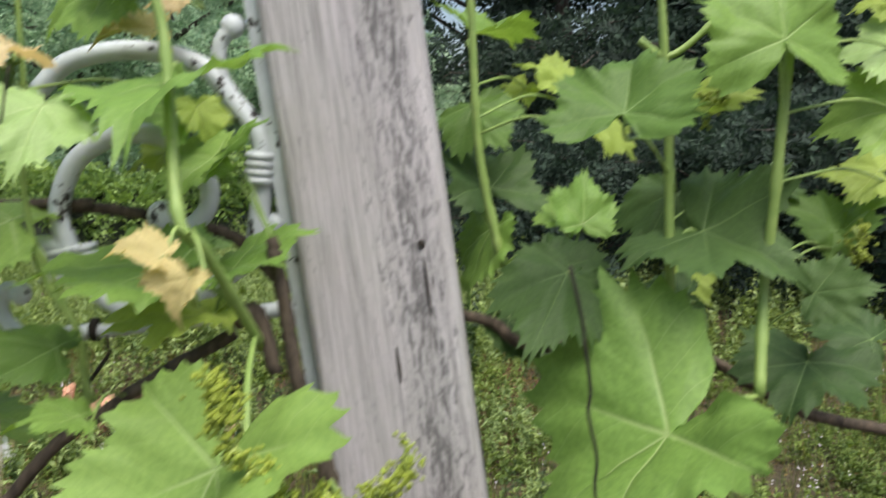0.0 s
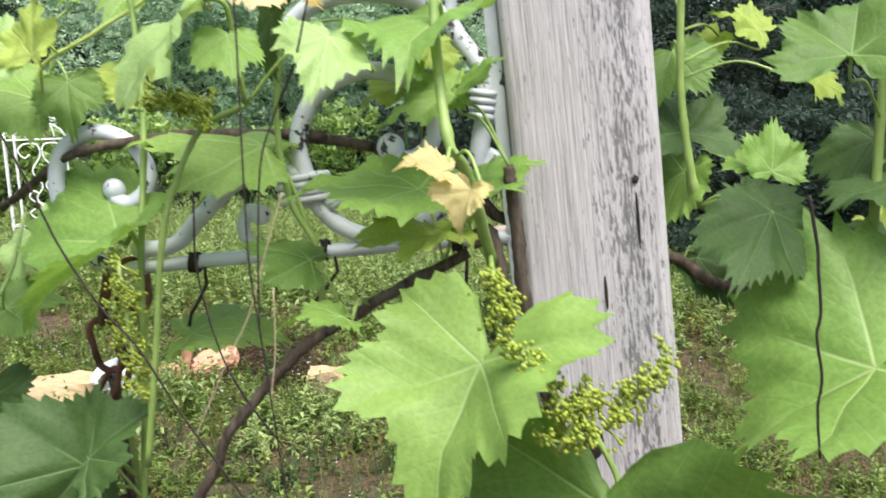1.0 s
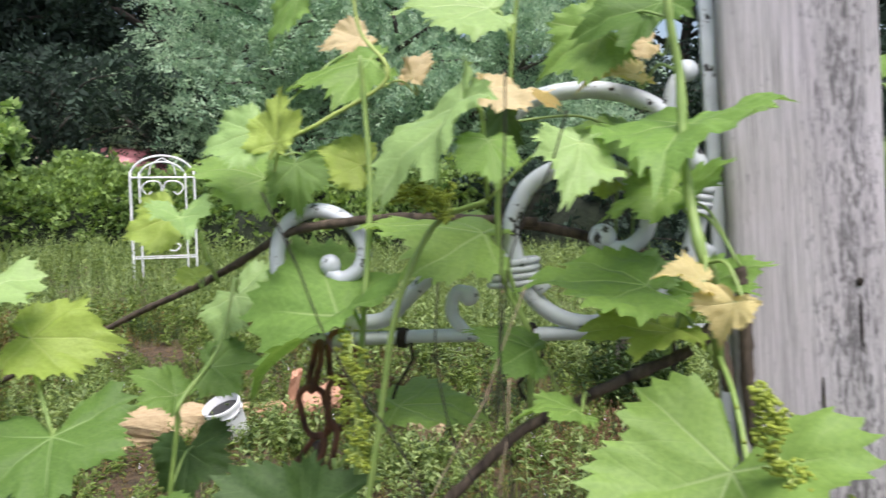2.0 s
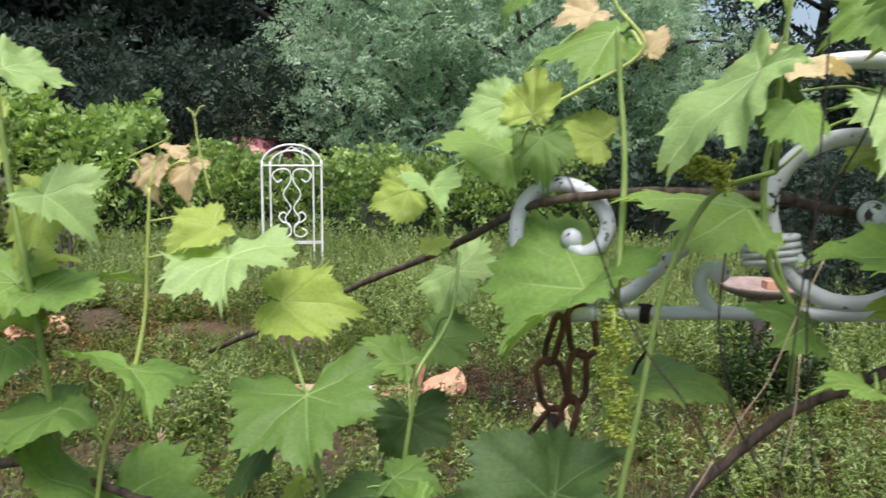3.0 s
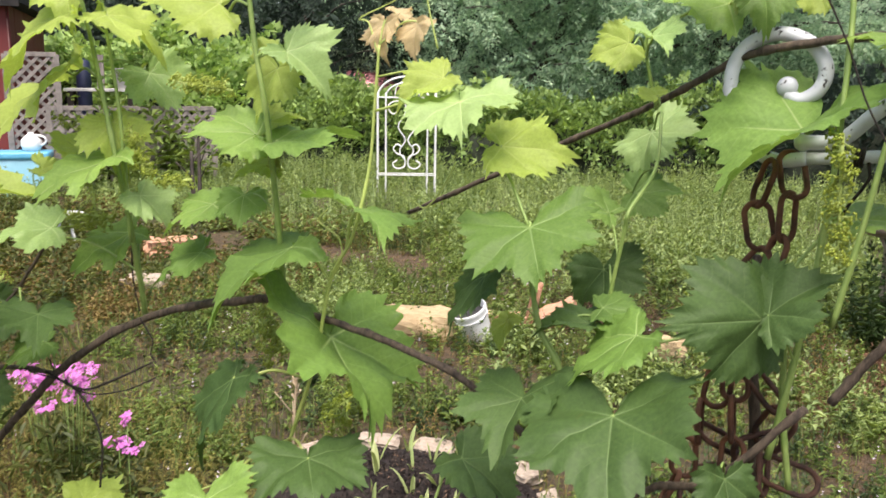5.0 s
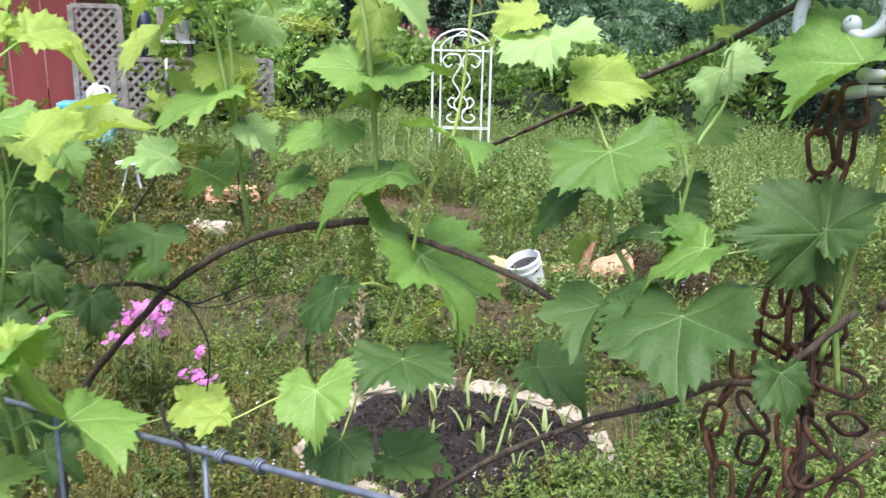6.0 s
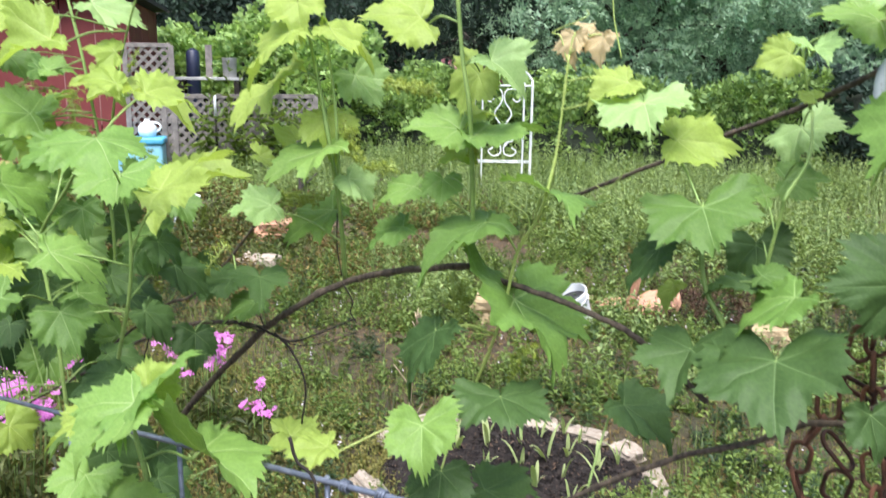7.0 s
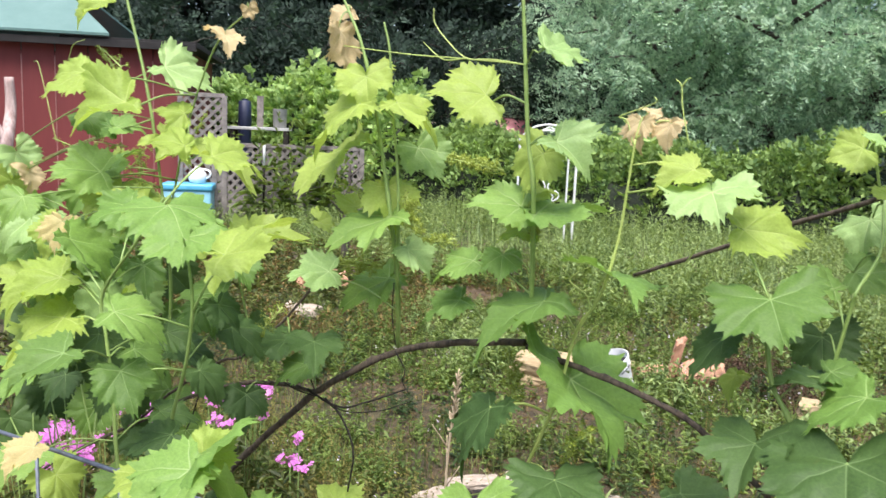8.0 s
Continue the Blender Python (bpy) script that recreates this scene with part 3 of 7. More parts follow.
# ---- hedge, woods ----
def hedge(name, label, line, tall, deep, count, size, material, seed, parent_mat):
    rng = np.random.default_rng(seed)
    top = thing(name, pose(0, 0, 0), label, "hedge")
    pts = np.array(line, float)
    seg = np.hypot(*(pts[1:] - pts[:-1]).T)
    total = seg.sum()
    cum = np.concatenate([[0], np.cumsum(seg)])

    def along(s):
        return np.stack([np.interp(s, cum, pts[:, 0]), np.interp(s, cum, pts[:, 1])], -1)
    # dark inner shell: the shade between the leaves is put into its colour
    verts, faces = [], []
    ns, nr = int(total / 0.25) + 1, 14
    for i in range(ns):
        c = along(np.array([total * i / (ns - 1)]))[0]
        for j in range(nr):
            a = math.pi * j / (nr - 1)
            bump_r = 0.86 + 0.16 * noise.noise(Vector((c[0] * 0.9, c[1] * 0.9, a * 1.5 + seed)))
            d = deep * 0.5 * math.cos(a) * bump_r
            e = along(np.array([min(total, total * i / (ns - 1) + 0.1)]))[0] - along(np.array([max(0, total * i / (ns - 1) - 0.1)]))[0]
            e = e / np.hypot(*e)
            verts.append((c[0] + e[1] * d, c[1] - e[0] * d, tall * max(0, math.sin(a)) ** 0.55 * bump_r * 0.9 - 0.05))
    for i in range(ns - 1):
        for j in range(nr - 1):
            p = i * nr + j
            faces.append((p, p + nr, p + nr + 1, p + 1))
    inner = mesh_ob("inner_shell", verts, faces, parent_mat, top, "near-black inner shell coloured as the shade behind the leaves", True)
    s = rng.uniform(0, total, count)
    c = along(s)
    e = along(np.minimum(s + 0.1, total)) - along(np.maximum(s - 0.1, 0))
    e /= np.linalg.norm(e, axis=1, keepdims=True)
    a = rng.uniform(0, np.pi, count)
    lump = 0.74 + 0.36 * (0.5 + 0.5 * np.sin(s * 2.1 + np.sin(a * 3 + s)) * np.sin(s * 0.77 + a * 2)) + rng.normal(0, 0.085, count) + 0.12 * (rng.random(count) > 0.93)
    d = deep * 0.5 * np.cos(a) * lump
    z = tall * np.maximum(np.sin(a), 0) ** 0.55 * lump
    pos = np.stack([c[:, 0] + e[:, 1] * d, c[:, 1] - e[:, 0] * d, z], -1)
    out = np.stack([e[:, 1] * np.cos(a), -e[:, 0] * np.cos(a), np.sin(a) + 0.3], -1) + rng.normal(0, 0.45, (count, 3))
    out /= np.linalg.norm(out, axis=1, keepdims=True)
    few = count // 7
    v, f = spray_leaves(pos[:few] - out[:few] * size, out[:few], size * 1.15, 7, rng, 0.6)
    fast_mesh("foliage", v, f, material, top)["kind"] = "stuff"
    return top


M_INNER = plain("inner_shade_shell", (0.006, 0.010, 0.005), (0.022, 0.032, 0.014), 5, 0.95, bumps=1.0, dist=0.05)
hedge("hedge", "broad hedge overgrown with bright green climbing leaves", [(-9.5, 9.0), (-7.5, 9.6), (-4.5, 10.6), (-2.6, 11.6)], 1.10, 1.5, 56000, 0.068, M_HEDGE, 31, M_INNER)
# the shade under the trees is put into these shrubs' colour
hedge("hedge", "low shrubs whose near-black leaf colour holds the tree shade", [(-2.8, 12.0), (0.5, 11.0), (3.5, 9.5), (7, 8)], 1.3, 1.8, 26000, 0.09, M_WOODS, 32, M_INNER)
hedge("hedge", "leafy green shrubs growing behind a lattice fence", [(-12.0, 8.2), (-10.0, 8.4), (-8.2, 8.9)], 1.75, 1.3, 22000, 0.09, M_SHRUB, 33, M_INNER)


def tree(name, label, height, wide, crown_low, leaves, size, material, seed, weep=0.0):
    """Tapered trunk, limbs and a crown of many leaves in uneven clumps round the limb ends."""
    rng = np.random.default_rng(seed)
    rr = random.Random(seed)
    top = thing(name, pose(0, 0, 0), label, "tree")
    r0 = 0.018 * height + 0.03
    sway = [Vector((rr.uniform(-0.3, 0.3) * k, rr.uniform(-0.3, 0.3) * k, height * 0.85 * k / 4)) for k in range(5)]
    sway[0] = Vector((0, 0, -0.1))
    v, f = tube_data(smooth_path(sway, 4), [r0 * (1.1 - 0.055 * i) for i in range(17)], 9)
    mesh_ob("trunk", v, f, M_BARK, top, "", True)
    v, f, ends = [], [], []
    for k in range(16):
        t = crown_low + (0.97 - crown_low) * k / 15
        base = sway[0].lerp(sway[-1], t)
        a = k * 2.4 + rr.uniform(-0.4, 0.4)
        reach = wide * (0.55 + 0.45 * math.sin(math.pi * min(1, (t - crown_low) / (1 - crown_low) * 0.75 + 0.25))) * rr.uniform(0.65, 1.1)
        tip = base + Vector((math.cos(a) * reach, math.sin(a) * reach, reach * (0.35 - weep)))
        tube_data(smooth_path([base, base.lerp(tip, 0.5) + Vector((0, 0, reach * 0.12)), tip], 4), [r0 * 0.35 * (1 - 0.09 * i) for i in range(9)], 6, v, f)
        ends += [tip, base.lerp(tip, 0.72), base.lerp(tip, 0.45)]
    ends.append(sway[-1] + Vector((0, 0, 0.3)))
    mesh_ob("branchwork", v, f, M_BARK, top, "", True)
    c = np.array([tuple(e) for e in ends])
    pick = rng.integers(0, len(c), leaves)
    rad = (wide * rng.uniform(0.15, 0.36, len(c)))[pick]
    d = rng.normal(size=(leaves, 3))
    d /= np.linalg.norm(d, axis=1, keepdims=True)
    dist = rad * rng.uniform(0.25, 1.05, leaves)
    pos = c[pick] + d * dist[:, None] * [1, 1, 0.75]
    pos[:, 2] -= weep * rng.uniform(0, 1.2, leaves) * rad
    pos[:, 2] = np.maximum(pos[:, 2], 0.25)
    few = leaves // 9
    way = d + rng.normal(0, 0.4, d.shape) + [0, 0, 0.15 - weep]
    way /= np.linalg.norm(way, axis=1, keepdims=True)
    vv, ff = spray_leaves(pos[:few], way[:few], size, 9, rng, 0.42)
    fast_mesh("crown", vv, ff, material, top)["kind"] = "stuff"
    return top


def plant_trees(first, spots, group):
    first["group"] = group
    for k, (az_deg, dist, scale) in enumerate(spots):
        a = radians(az_deg)
        m = pose(math.sin(a) * dist, math.cos(a) * dist, 0, 0, 0, 37 * k) @ Matrix.Scale(scale, 4)
        if k == 0:
            first.matrix_basis = m
        else:
            o = copy_thing(first, pose(0, 0, 0))
            o.matrix_basis = m


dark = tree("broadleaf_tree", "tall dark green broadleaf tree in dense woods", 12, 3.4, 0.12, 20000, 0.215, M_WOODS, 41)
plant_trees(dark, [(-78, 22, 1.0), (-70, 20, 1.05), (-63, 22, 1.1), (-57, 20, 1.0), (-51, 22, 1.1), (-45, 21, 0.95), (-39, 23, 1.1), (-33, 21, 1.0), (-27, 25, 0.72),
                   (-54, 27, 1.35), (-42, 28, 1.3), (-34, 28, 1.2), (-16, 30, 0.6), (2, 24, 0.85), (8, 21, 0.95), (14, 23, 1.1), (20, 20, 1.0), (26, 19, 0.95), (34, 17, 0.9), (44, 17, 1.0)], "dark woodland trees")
# the haze over these trees is in their leaf colour
willow = tree("shrubby_tree", "bushy tree with distance haze in its pale grey-green leaf colour", 5.2, 2.3, 0.04, 42000, 0.084, M_WILLOW_HAZE, 42, 0.15)
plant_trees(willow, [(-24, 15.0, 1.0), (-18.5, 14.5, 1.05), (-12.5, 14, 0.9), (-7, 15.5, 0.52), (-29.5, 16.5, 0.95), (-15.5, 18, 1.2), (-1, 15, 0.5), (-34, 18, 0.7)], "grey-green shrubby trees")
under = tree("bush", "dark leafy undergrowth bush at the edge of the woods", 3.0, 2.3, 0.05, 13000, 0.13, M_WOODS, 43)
# the last six, near 7 m, bring the tree shade's dark behind the post
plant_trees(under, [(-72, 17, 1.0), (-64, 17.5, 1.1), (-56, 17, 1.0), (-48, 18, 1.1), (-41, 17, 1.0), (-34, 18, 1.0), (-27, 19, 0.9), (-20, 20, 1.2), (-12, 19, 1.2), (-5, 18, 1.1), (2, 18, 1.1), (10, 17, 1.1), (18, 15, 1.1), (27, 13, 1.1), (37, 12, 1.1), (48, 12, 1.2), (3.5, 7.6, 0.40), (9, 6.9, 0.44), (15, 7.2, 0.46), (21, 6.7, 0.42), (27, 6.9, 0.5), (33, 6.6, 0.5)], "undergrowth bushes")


# ---- the grapevine ----
LOBES = [(0, 0.64), (9, 0.59), (29, 0.50), (50, 0.575), (62, 0.55), (86, 0.495), (112, 0.55), (127, 0.54), (139, 0.47), (149, 0.34), (157, 0.20), (166, 0.09), (180, 0.03)]


WEDGE = [(0, 0.66), (12, 0.57), (30, 0.50), (48, 0.55), (62, 0.52), (84, 0.44), (104, 0.42), (118, 0.34), (132, 0.24), (146, 0.16), (160, 0.08), (180, 0.02)]


def lobe_radius(deg, lobing, outline=LOBES):
    """Smooth outline of a broad five-lobed blade: distance from the stalk at an angle from the tip."""
    deg = abs(deg)
    for (a0, r0), (a1, r1) in zip(outline, outline[1:]):
        if deg <= a1:
            t = (deg - a0) / (a1 - a0)
            t = t * t * (3 - 2 * t)
            dip = lobing * (math.exp(-((deg - 29) / 11) ** 2) * 0.10 + math.exp(-((deg - 86) / 12) ** 2) * 0.08)
            return r0 + (r1 - r0) * t - dip
    return 0.03


def toothed_rim(rng, lobing, outline):
    """Angles and radii round the rim: uneven pointed teeth, largest at the lobe ends."""
    rim = []
    for side in (-1, 1):
        half, deg = [], 0.0
        while deg < 150:
            wide = rng.uniform(6.5, 11.5) * (1.0 if deg > 6 else 0.8)
            near = min(abs(deg + wide * 0.4 - c) for c in (0, 50, 112))
            tall = (0.10 + 0.07 * max(0, 1 - near / 16)) * rng.uniform(0.7, 1.25) * (1.0 if deg < 132 else 0.55)
            for k, lift in ((0.0, -0.35), (0.22, 0.25), (0.40, 0.75), (0.60, 0.20)):
                a = deg + wide * k
                half.append((a, lobe_radius(a, lobing, outline) * (1 + tall * lift)))
            deg += wide
        while deg < 180:
            half.append((deg, lobe_radius(deg, lobing, outline)))
            deg += 4.5
        if side < 0:
            half = [(-a, r) for a, r in half[1:]][::-1]
        rim += half
    return rim


VEINS = [radians(v) for v in (0, 50, -50, 112, -112)]
FOLDS = (-0.18, 0.0, 0.14, 0.30, 0.50, 0.75)


def blade_mesh(name, seed, fold, soft, outline, material):
    """One grape leaf blade, folded along its midrib, puckered between the veins and rippled along the rim."""
    rng = random.Random(seed)
    lobing = rng.uniform(0.0, 0.75)
    rim = toothed_rim(rng, lobing, outline)
    cols, rings = len(rim), 7
    ph2, asym = rng.uniform(0, 6.28), rng.uniform(-0.05, 0.05)
    droop, wave = rng.uniform(0.05, 0.20), rng.uniform(0.07, 0.15) * soft
    curl = rng.uniform(0.15, 0.5)
    verts, vu, faces = [(0, 0, 0)], [(0, 0, 0)], []
    for i in range(1, rings + 1):
        k = (i / rings) ** 0.85
        for deg, edge in rim:
            a = radians(deg)
            smooth = lobe_radius(deg, lobing, outline) * 0.97
            r = k * (smooth if i < rings - 1 else 0.5 * (smooth + edge) if i == rings - 1 else edge) * (1 + asym * math.sin(a))
            x, y = r * math.sin(a), r * math.cos(a)
            near = min(VEINS, key=lambda v: abs(v - a))
            u, w = r * math.cos(a - near), r * abs(math.sin(a - near))
            z = fold * (math.hypot(x, 0.03) - 0.03) - droop * r * r + wave * r * r * math.sin(3 * a + ph2) * 1.8
            z -= curl * max(0.0, y - 0.36) ** 2 * 3.0
            z += 0.022 * math.sin(min(1.0, w / 0.11) * math.pi * 0.5) * min(1.0, r / 0.2)
            z += 0.095 * soft * noise.noise(Vector((x * 3.5, y * 3.5, seed))) * k + 0.038 * soft * noise.noise(Vector((x * 9, y * 9, seed))) * k
            if i >= rings - 1:
                z += 0.016 * math.sin(a * 17 + ph2) * (i - rings + 2) / 2
            verts.append((x, y, z))
            vu.append((u, w, r))
    for j in range(cols - 1):
        faces.append((0, 1 + j, 2 + j))
    for i in range(rings - 1):
        for j in range(cols - 1):
            p = 1 + i * cols + j
            faces.append((p, p + cols, p + cols + 1, p + 1))
    me = bpy.data.meshes.new(name)
    me.from_pydata(verts, [], [tuple(reversed(f)) for f in faces])
    attr = me.attributes.new("vu", "FLOAT_VECTOR", "POINT")
    attr.data.foreach_set("vector", [c for v in vu for c in v])
    me.polygons.foreach_set("use_smooth", [True] * len(me.polygons))
    me.materials.append(material)
    me.update()
    return me


BLADES = {}


def blade(leaf_tone, fold, variant):
    key = (leaf_tone, fold, variant)
    if key not in BLADES:
        soft = {"b": 1.8, "o": 1.5, "y": 1.4, "p": 1.25}.get(leaf_tone, 1.0)
        BLADES[key] = blade_mesh("leaf", 11 + 7 * variant + 31 * fold, FOLDS[fold % 6], soft, WEDGE if fold > 5 else LOBES, LEAF[leaf_tone])
    return BLADES[key]


STEM_LOOK = {
    "cane": (M_CANE, "woody brown cane with peeling bark"), "twig": (M_TWIG, "thin dry brown twig"), "straw": (M_STRAW, "thin straw-coloured dead stalk"),
    "shoot": (M_SHOOT, ""), "youngshoot": (M_SHOOT_Y, "thin pale green young shoot"), "tendril": (M_SHOOT_Y, "curling pale green tendril"),
}
stems = []


def stem(kind, plant, pts, r0, r1):
    """One cane, shoot or tendril; petioles are added to it before it is meshed."""
    s = {"kind": kind, "plant": plant, "pts": pts, "r": (r0, r1), "path": smooth_path(pts, 7), "petioles": [], "leaves": [], "clusters": []}
    stems.append(s)
    return s


def grow(at, turn, size, wide, fold, leaf_tone):
    """A leaf on its stalk (folds 6 to 11: young blades with a wedge-shaped base), borne by the stem from which the stalk would most easily come."""
    q = Euler([radians(t) for t in turn]).to_matrix()
    here = Vector(at)
    want = here - q @ Vector((0, 0.45, 0.30)) * size - Vector((0, 0, 0.15 * size))
    best = None
    for s in stems:
        if s["kind"] in ("cane", "shoot", "youngshoot"):
            for p in s["path"]:
                d = (p - want).length + 0.4 * (p - here).length + (0.02 if s["kind"] == "cane" else 0.0)
                if best is None or d < best[0]:
                    best = (d, s, p)
    _, s, foot = best
    s["leaves"].append((at, turn, size, wide, fold, leaf_tone))
    s["petioles"].append((foot, at, turn, size))


def cluster(s, a, b, wide, count):
    s["clusters"].append((a, b, wide, count))


def knobbly(path, r0, r1, kind, rng):
    n = len(path)
    out = []
    for i in range(n):
        r = r0 + (r1 - r0) * i / (n - 1)
        if kind in ("cane", "shoot", "youngshoot"):
            swell = 1.22 if i % 11 == 4 else 1.0
            r *= swell * (1 + (0.07 if kind == "cane" else 0.04) * rng.uniform(-1, 1))
        out.append(r)
    return out


def build_stem(s):
    mat, label = STEM_LOOK[s["kind"]]
    path = smooth_path(s["pts"], 7)
    rng = random.Random(len(path) * 7 + int(s["pts"][0][0] * 1000))
    if s["kind"] in ("cane", "twig"):
        path = [p + Vector((rng.uniform(-1, 1), rng.uniform(-1, 1), rng.uniform(-1, 1))) * s["r"][0] * 0.16 for p in path]
    v, f = tube_data(path, knobbly(path, *s["r"], s["kind"], rng), 8)
    stalks = []
    for foot, at, turn, size in s["petioles"]:
        a, b = Vector(foot), Vector(at)
        d = b - a
        # the stalk meets the blade from behind its base
        q = Euler([radians(t) for t in turn]).to_matrix()
        back = b - (q @ Vector((0, 0.25, 0.35))) * min(0.03, d.length * 0.4)
        mid = a.lerp(back, 0.55) + Vector((0, 0, 0.008))
        stalks.append(tube_data(smooth_path([a, mid, back, b], 5), max(0.0008, min(0.0014, size * 0.014)), 6))
    ob = mesh_ob({"youngshoot": "shoot", "straw": "dead_stalk"}.get(s["kind"], s["kind"]), v, f, mat, s["plant"], label, True)
    for pv, pf in stalks:
        mesh_ob("petiole", pv, pf, M_SHOOT_Y if s["kind"] == "youngshoot" else M_SHOOT, ob, "", True)
    for at, turn, size, wide, fold, leaf_tone in s["leaves"]:
        o = new("leaf", blade(leaf_tone, fold, (int(abs(at[0]) * 1000) + int(at[2] * 1000)) % 3))
        o.parent = ob
        o.matrix_basis = pose(*at, *turn) @ Matrix.Diagonal((size * wide, size, size, 1))
        if leaf_tone == "b":
            o["label"] = "young bronze-pink unfolding leaf"
    for a, b, wide, count in s["clusters"]:
        build_cluster(ob, Vector(a), Vector(b), wide, count, rng)


def build_cluster(parent, a, b, wide, count, rng):
    """Unopened flower panicle: a bent stalk with side stalks, each ending in a knot of round buds."""
    v, f = [], []
    axis = b - a
    tube_data([a.lerp(b, k / 5) for k in range(6)], [0.0013 - 0.00016 * k for k in range(6)], 6, v, f)
    bm0 = bmesh.new()
    bmesh.ops.create_icosphere(bm0, subdivisions=1, radius=1)
    bm0.verts.index_update()
    sv = [p.co.copy() for p in bm0.verts]
    sf = [tuple(p.index for p in q.verts) for q in bm0.faces]
    bm0.free()
    split = len(f)
    mats = [1] * split
    knots = max(6, int(count / 2.2))
    for k in range(knots):
        t = (k + 0.6) / knots
        base = a.lerp(b, t)
        out = Vector((rng.uniform(-1, 1), rng.uniform(-1, 1), rng.uniform(-1, 1)))
        out -= axis.normalized() * out.dot(axis.normalized()) * 0.7
        out = out.normalized() * wide * rng.uniform(0.35, 0.95) * (1 - 0.45 * t)
        tip = base + out
        n0 = len(f)
        tube_data([base, tip], 0.0006, 5, v, f)
        mats += [1] * (len(f) - n0)
        for _ in range(rng.randint(9, 14)):
            r = rng.uniform(0.0008, 0.0011)
            p = tip + Vector((rng.gauss(0, 1), rng.gauss(0, 1), rng.gauss(0, 1))) * 0.0019
            n = len(v)
            v.extend(p + c * r for c in sv)
            f.extend(tuple(n + i for i in q) for q in sf)
            mats += [0] * len(sf)
    mesh_ob("panicle", v, f, [M_BUD, M_SHOOT_Y], parent, "yellow-green cluster of unopened round flower buds", True, mats)["kind"] = "stuff"


vine_a = thing("grapevine", pose(0, 0, 0), "leafy green grapevine trained along a wire fence with yellow-green new shoots", "vine")
vine_b = thing("grapevine", pose(0, 0, 0), "leafy green grapevine with flower buds climbing round a grey wooden post", "vine")


s = stem("cane", vine_a, [(-1.303, 0.385, 0.703), (-1.245, 0.385, 0.779), (-1.178, 0.385, 0.854), (-1.093, 0.385, 0.932), (-1.027, 0.385, 0.989), (-0.947, 0.385, 1.042), (-0.909, 0.410, 1.065), (-0.828, 0.412, 1.092), (-0.725, 0.408, 1.115)], 0.00495, 0.00396)
cluster(s, (-0.734, 0.400, 1.054), (-0.726, 0.400, 1.093), 0.0143, 46)
s = stem("cane", vine_a, [(-0.718, 0.400, 1.113), (-0.688, 0.400, 1.108), (-0.633, 0.400, 1.101), (-0.581, 0.400, 1.092), (-0.532, 0.400, 1.078), (-0.491, 0.400, 1.053), (-0.456, 0.400, 1.028)], 0.00363, 0.00264)
s = stem("cane", vine_b, [(-0.265, 0.385, 1.120), (-0.250, 0.385, 1.147), (-0.238, 0.385, 1.165), (-0.230, 0.385, 1.184), (-0.215, 0.385, 1.202), (-0.197, 0.385, 1.222), (-0.178, 0.385, 1.239), (-0.159, 0.385, 1.250), (-0.138, 0.385, 1.263), (-0.098, 0.390, 1.283)], 0.003, 0.003)
s = stem("cane", vine_b, [(-0.658, 0.520, 1.185), (-0.567, 0.510, 1.227), (-0.493, 0.500, 1.262), (-0.425, 0.480, 1.291), (-0.377, 0.460, 1.315), (-0.343, 0.445, 1.332), (-0.300, 0.440, 1.340), (-0.258, 0.440, 1.343), (-0.186, 0.455, 1.341)], 0.00211, 0.0032)
s = stem("cane", vine_b, [(-0.242, 0.460, 1.342), (-0.180, 0.460, 1.337), (-0.114, 0.460, 1.319), (-0.081, 0.460, 1.289), (0.017, 0.500, 1.260), (0.042, 0.500, 1.244), (0.100, 0.560, 1.224), (0.179, 0.620, 1.200), (0.224, 0.620, 1.172), (0.268, 0.620, 1.148), (0.360, 0.620, 1.126)], 0.003, 0.0046)
s = stem("cane", vine_a, [(-1.027, 0.385, 0.989), (-1.094, 0.385, 0.984), (-1.192, 0.385, 0.961), (-1.316, 0.385, 0.908), (-1.443, 0.385, 0.837), (-1.629, 0.385, 0.739), (-1.831, 0.385, 0.621)], 0.00297, 0.00264)
s = stem("cane", vine_a, [(-1.451, 0.390, 0.839), (-1.354, 0.390, 0.911), (-1.238, 0.390, 0.983), (-1.186, 0.390, 1.003), (-1.113, 0.400, 1.065), (-1.047, 0.400, 1.131)], 0.00231, 0.00198)
cluster(s, (-1.666, 0.420, 0.925), (-1.838, 0.420, 0.901), 0.0062, 16)
s = stem("twig", vine_a, [(-1.038, 0.380, 0.991), (-0.979, 0.380, 0.983), (-0.930, 0.380, 1.002), (-0.867, 0.380, 1.034)], 0.00154, 0.00099)
s = stem("twig", vine_a, [(-1.005, 0.380, 0.988), (-0.974, 0.380, 0.970), (-0.952, 0.380, 0.931), (-0.960, 0.380, 0.875)], 0.00154, 0.0011)
s = stem("twig", vine_a, [(-0.724, 0.135, 1.018), (-0.715, 0.135, 0.998), (-0.696, 0.135, 0.988), (-0.691, 0.135, 0.956), (-0.681, 0.135, 0.907)], 0.00154, 0.0011)
s = stem("cane", vine_a, [(-0.707, 0.360, 0.794), (-0.626, 0.370, 0.858), (-0.556, 0.370, 0.919), (-0.473, 0.370, 0.979), (-0.404, 0.370, 1.016), (-0.365, 0.370, 1.043), (-0.328, 0.370, 1.058), (-0.278, 0.370, 1.119)], 0.00297, 0.00264)
s = stem("cane", vine_b, [(-0.077, 0.385, 1.327), (-0.076, 0.385, 1.314), (-0.073, 0.385, 1.291), (-0.071, 0.385, 1.267), (-0.065, 0.385, 1.237), (-0.060, 0.385, 1.221), (-0.055, 0.385, 1.190)], 0.0028, 0.0042)
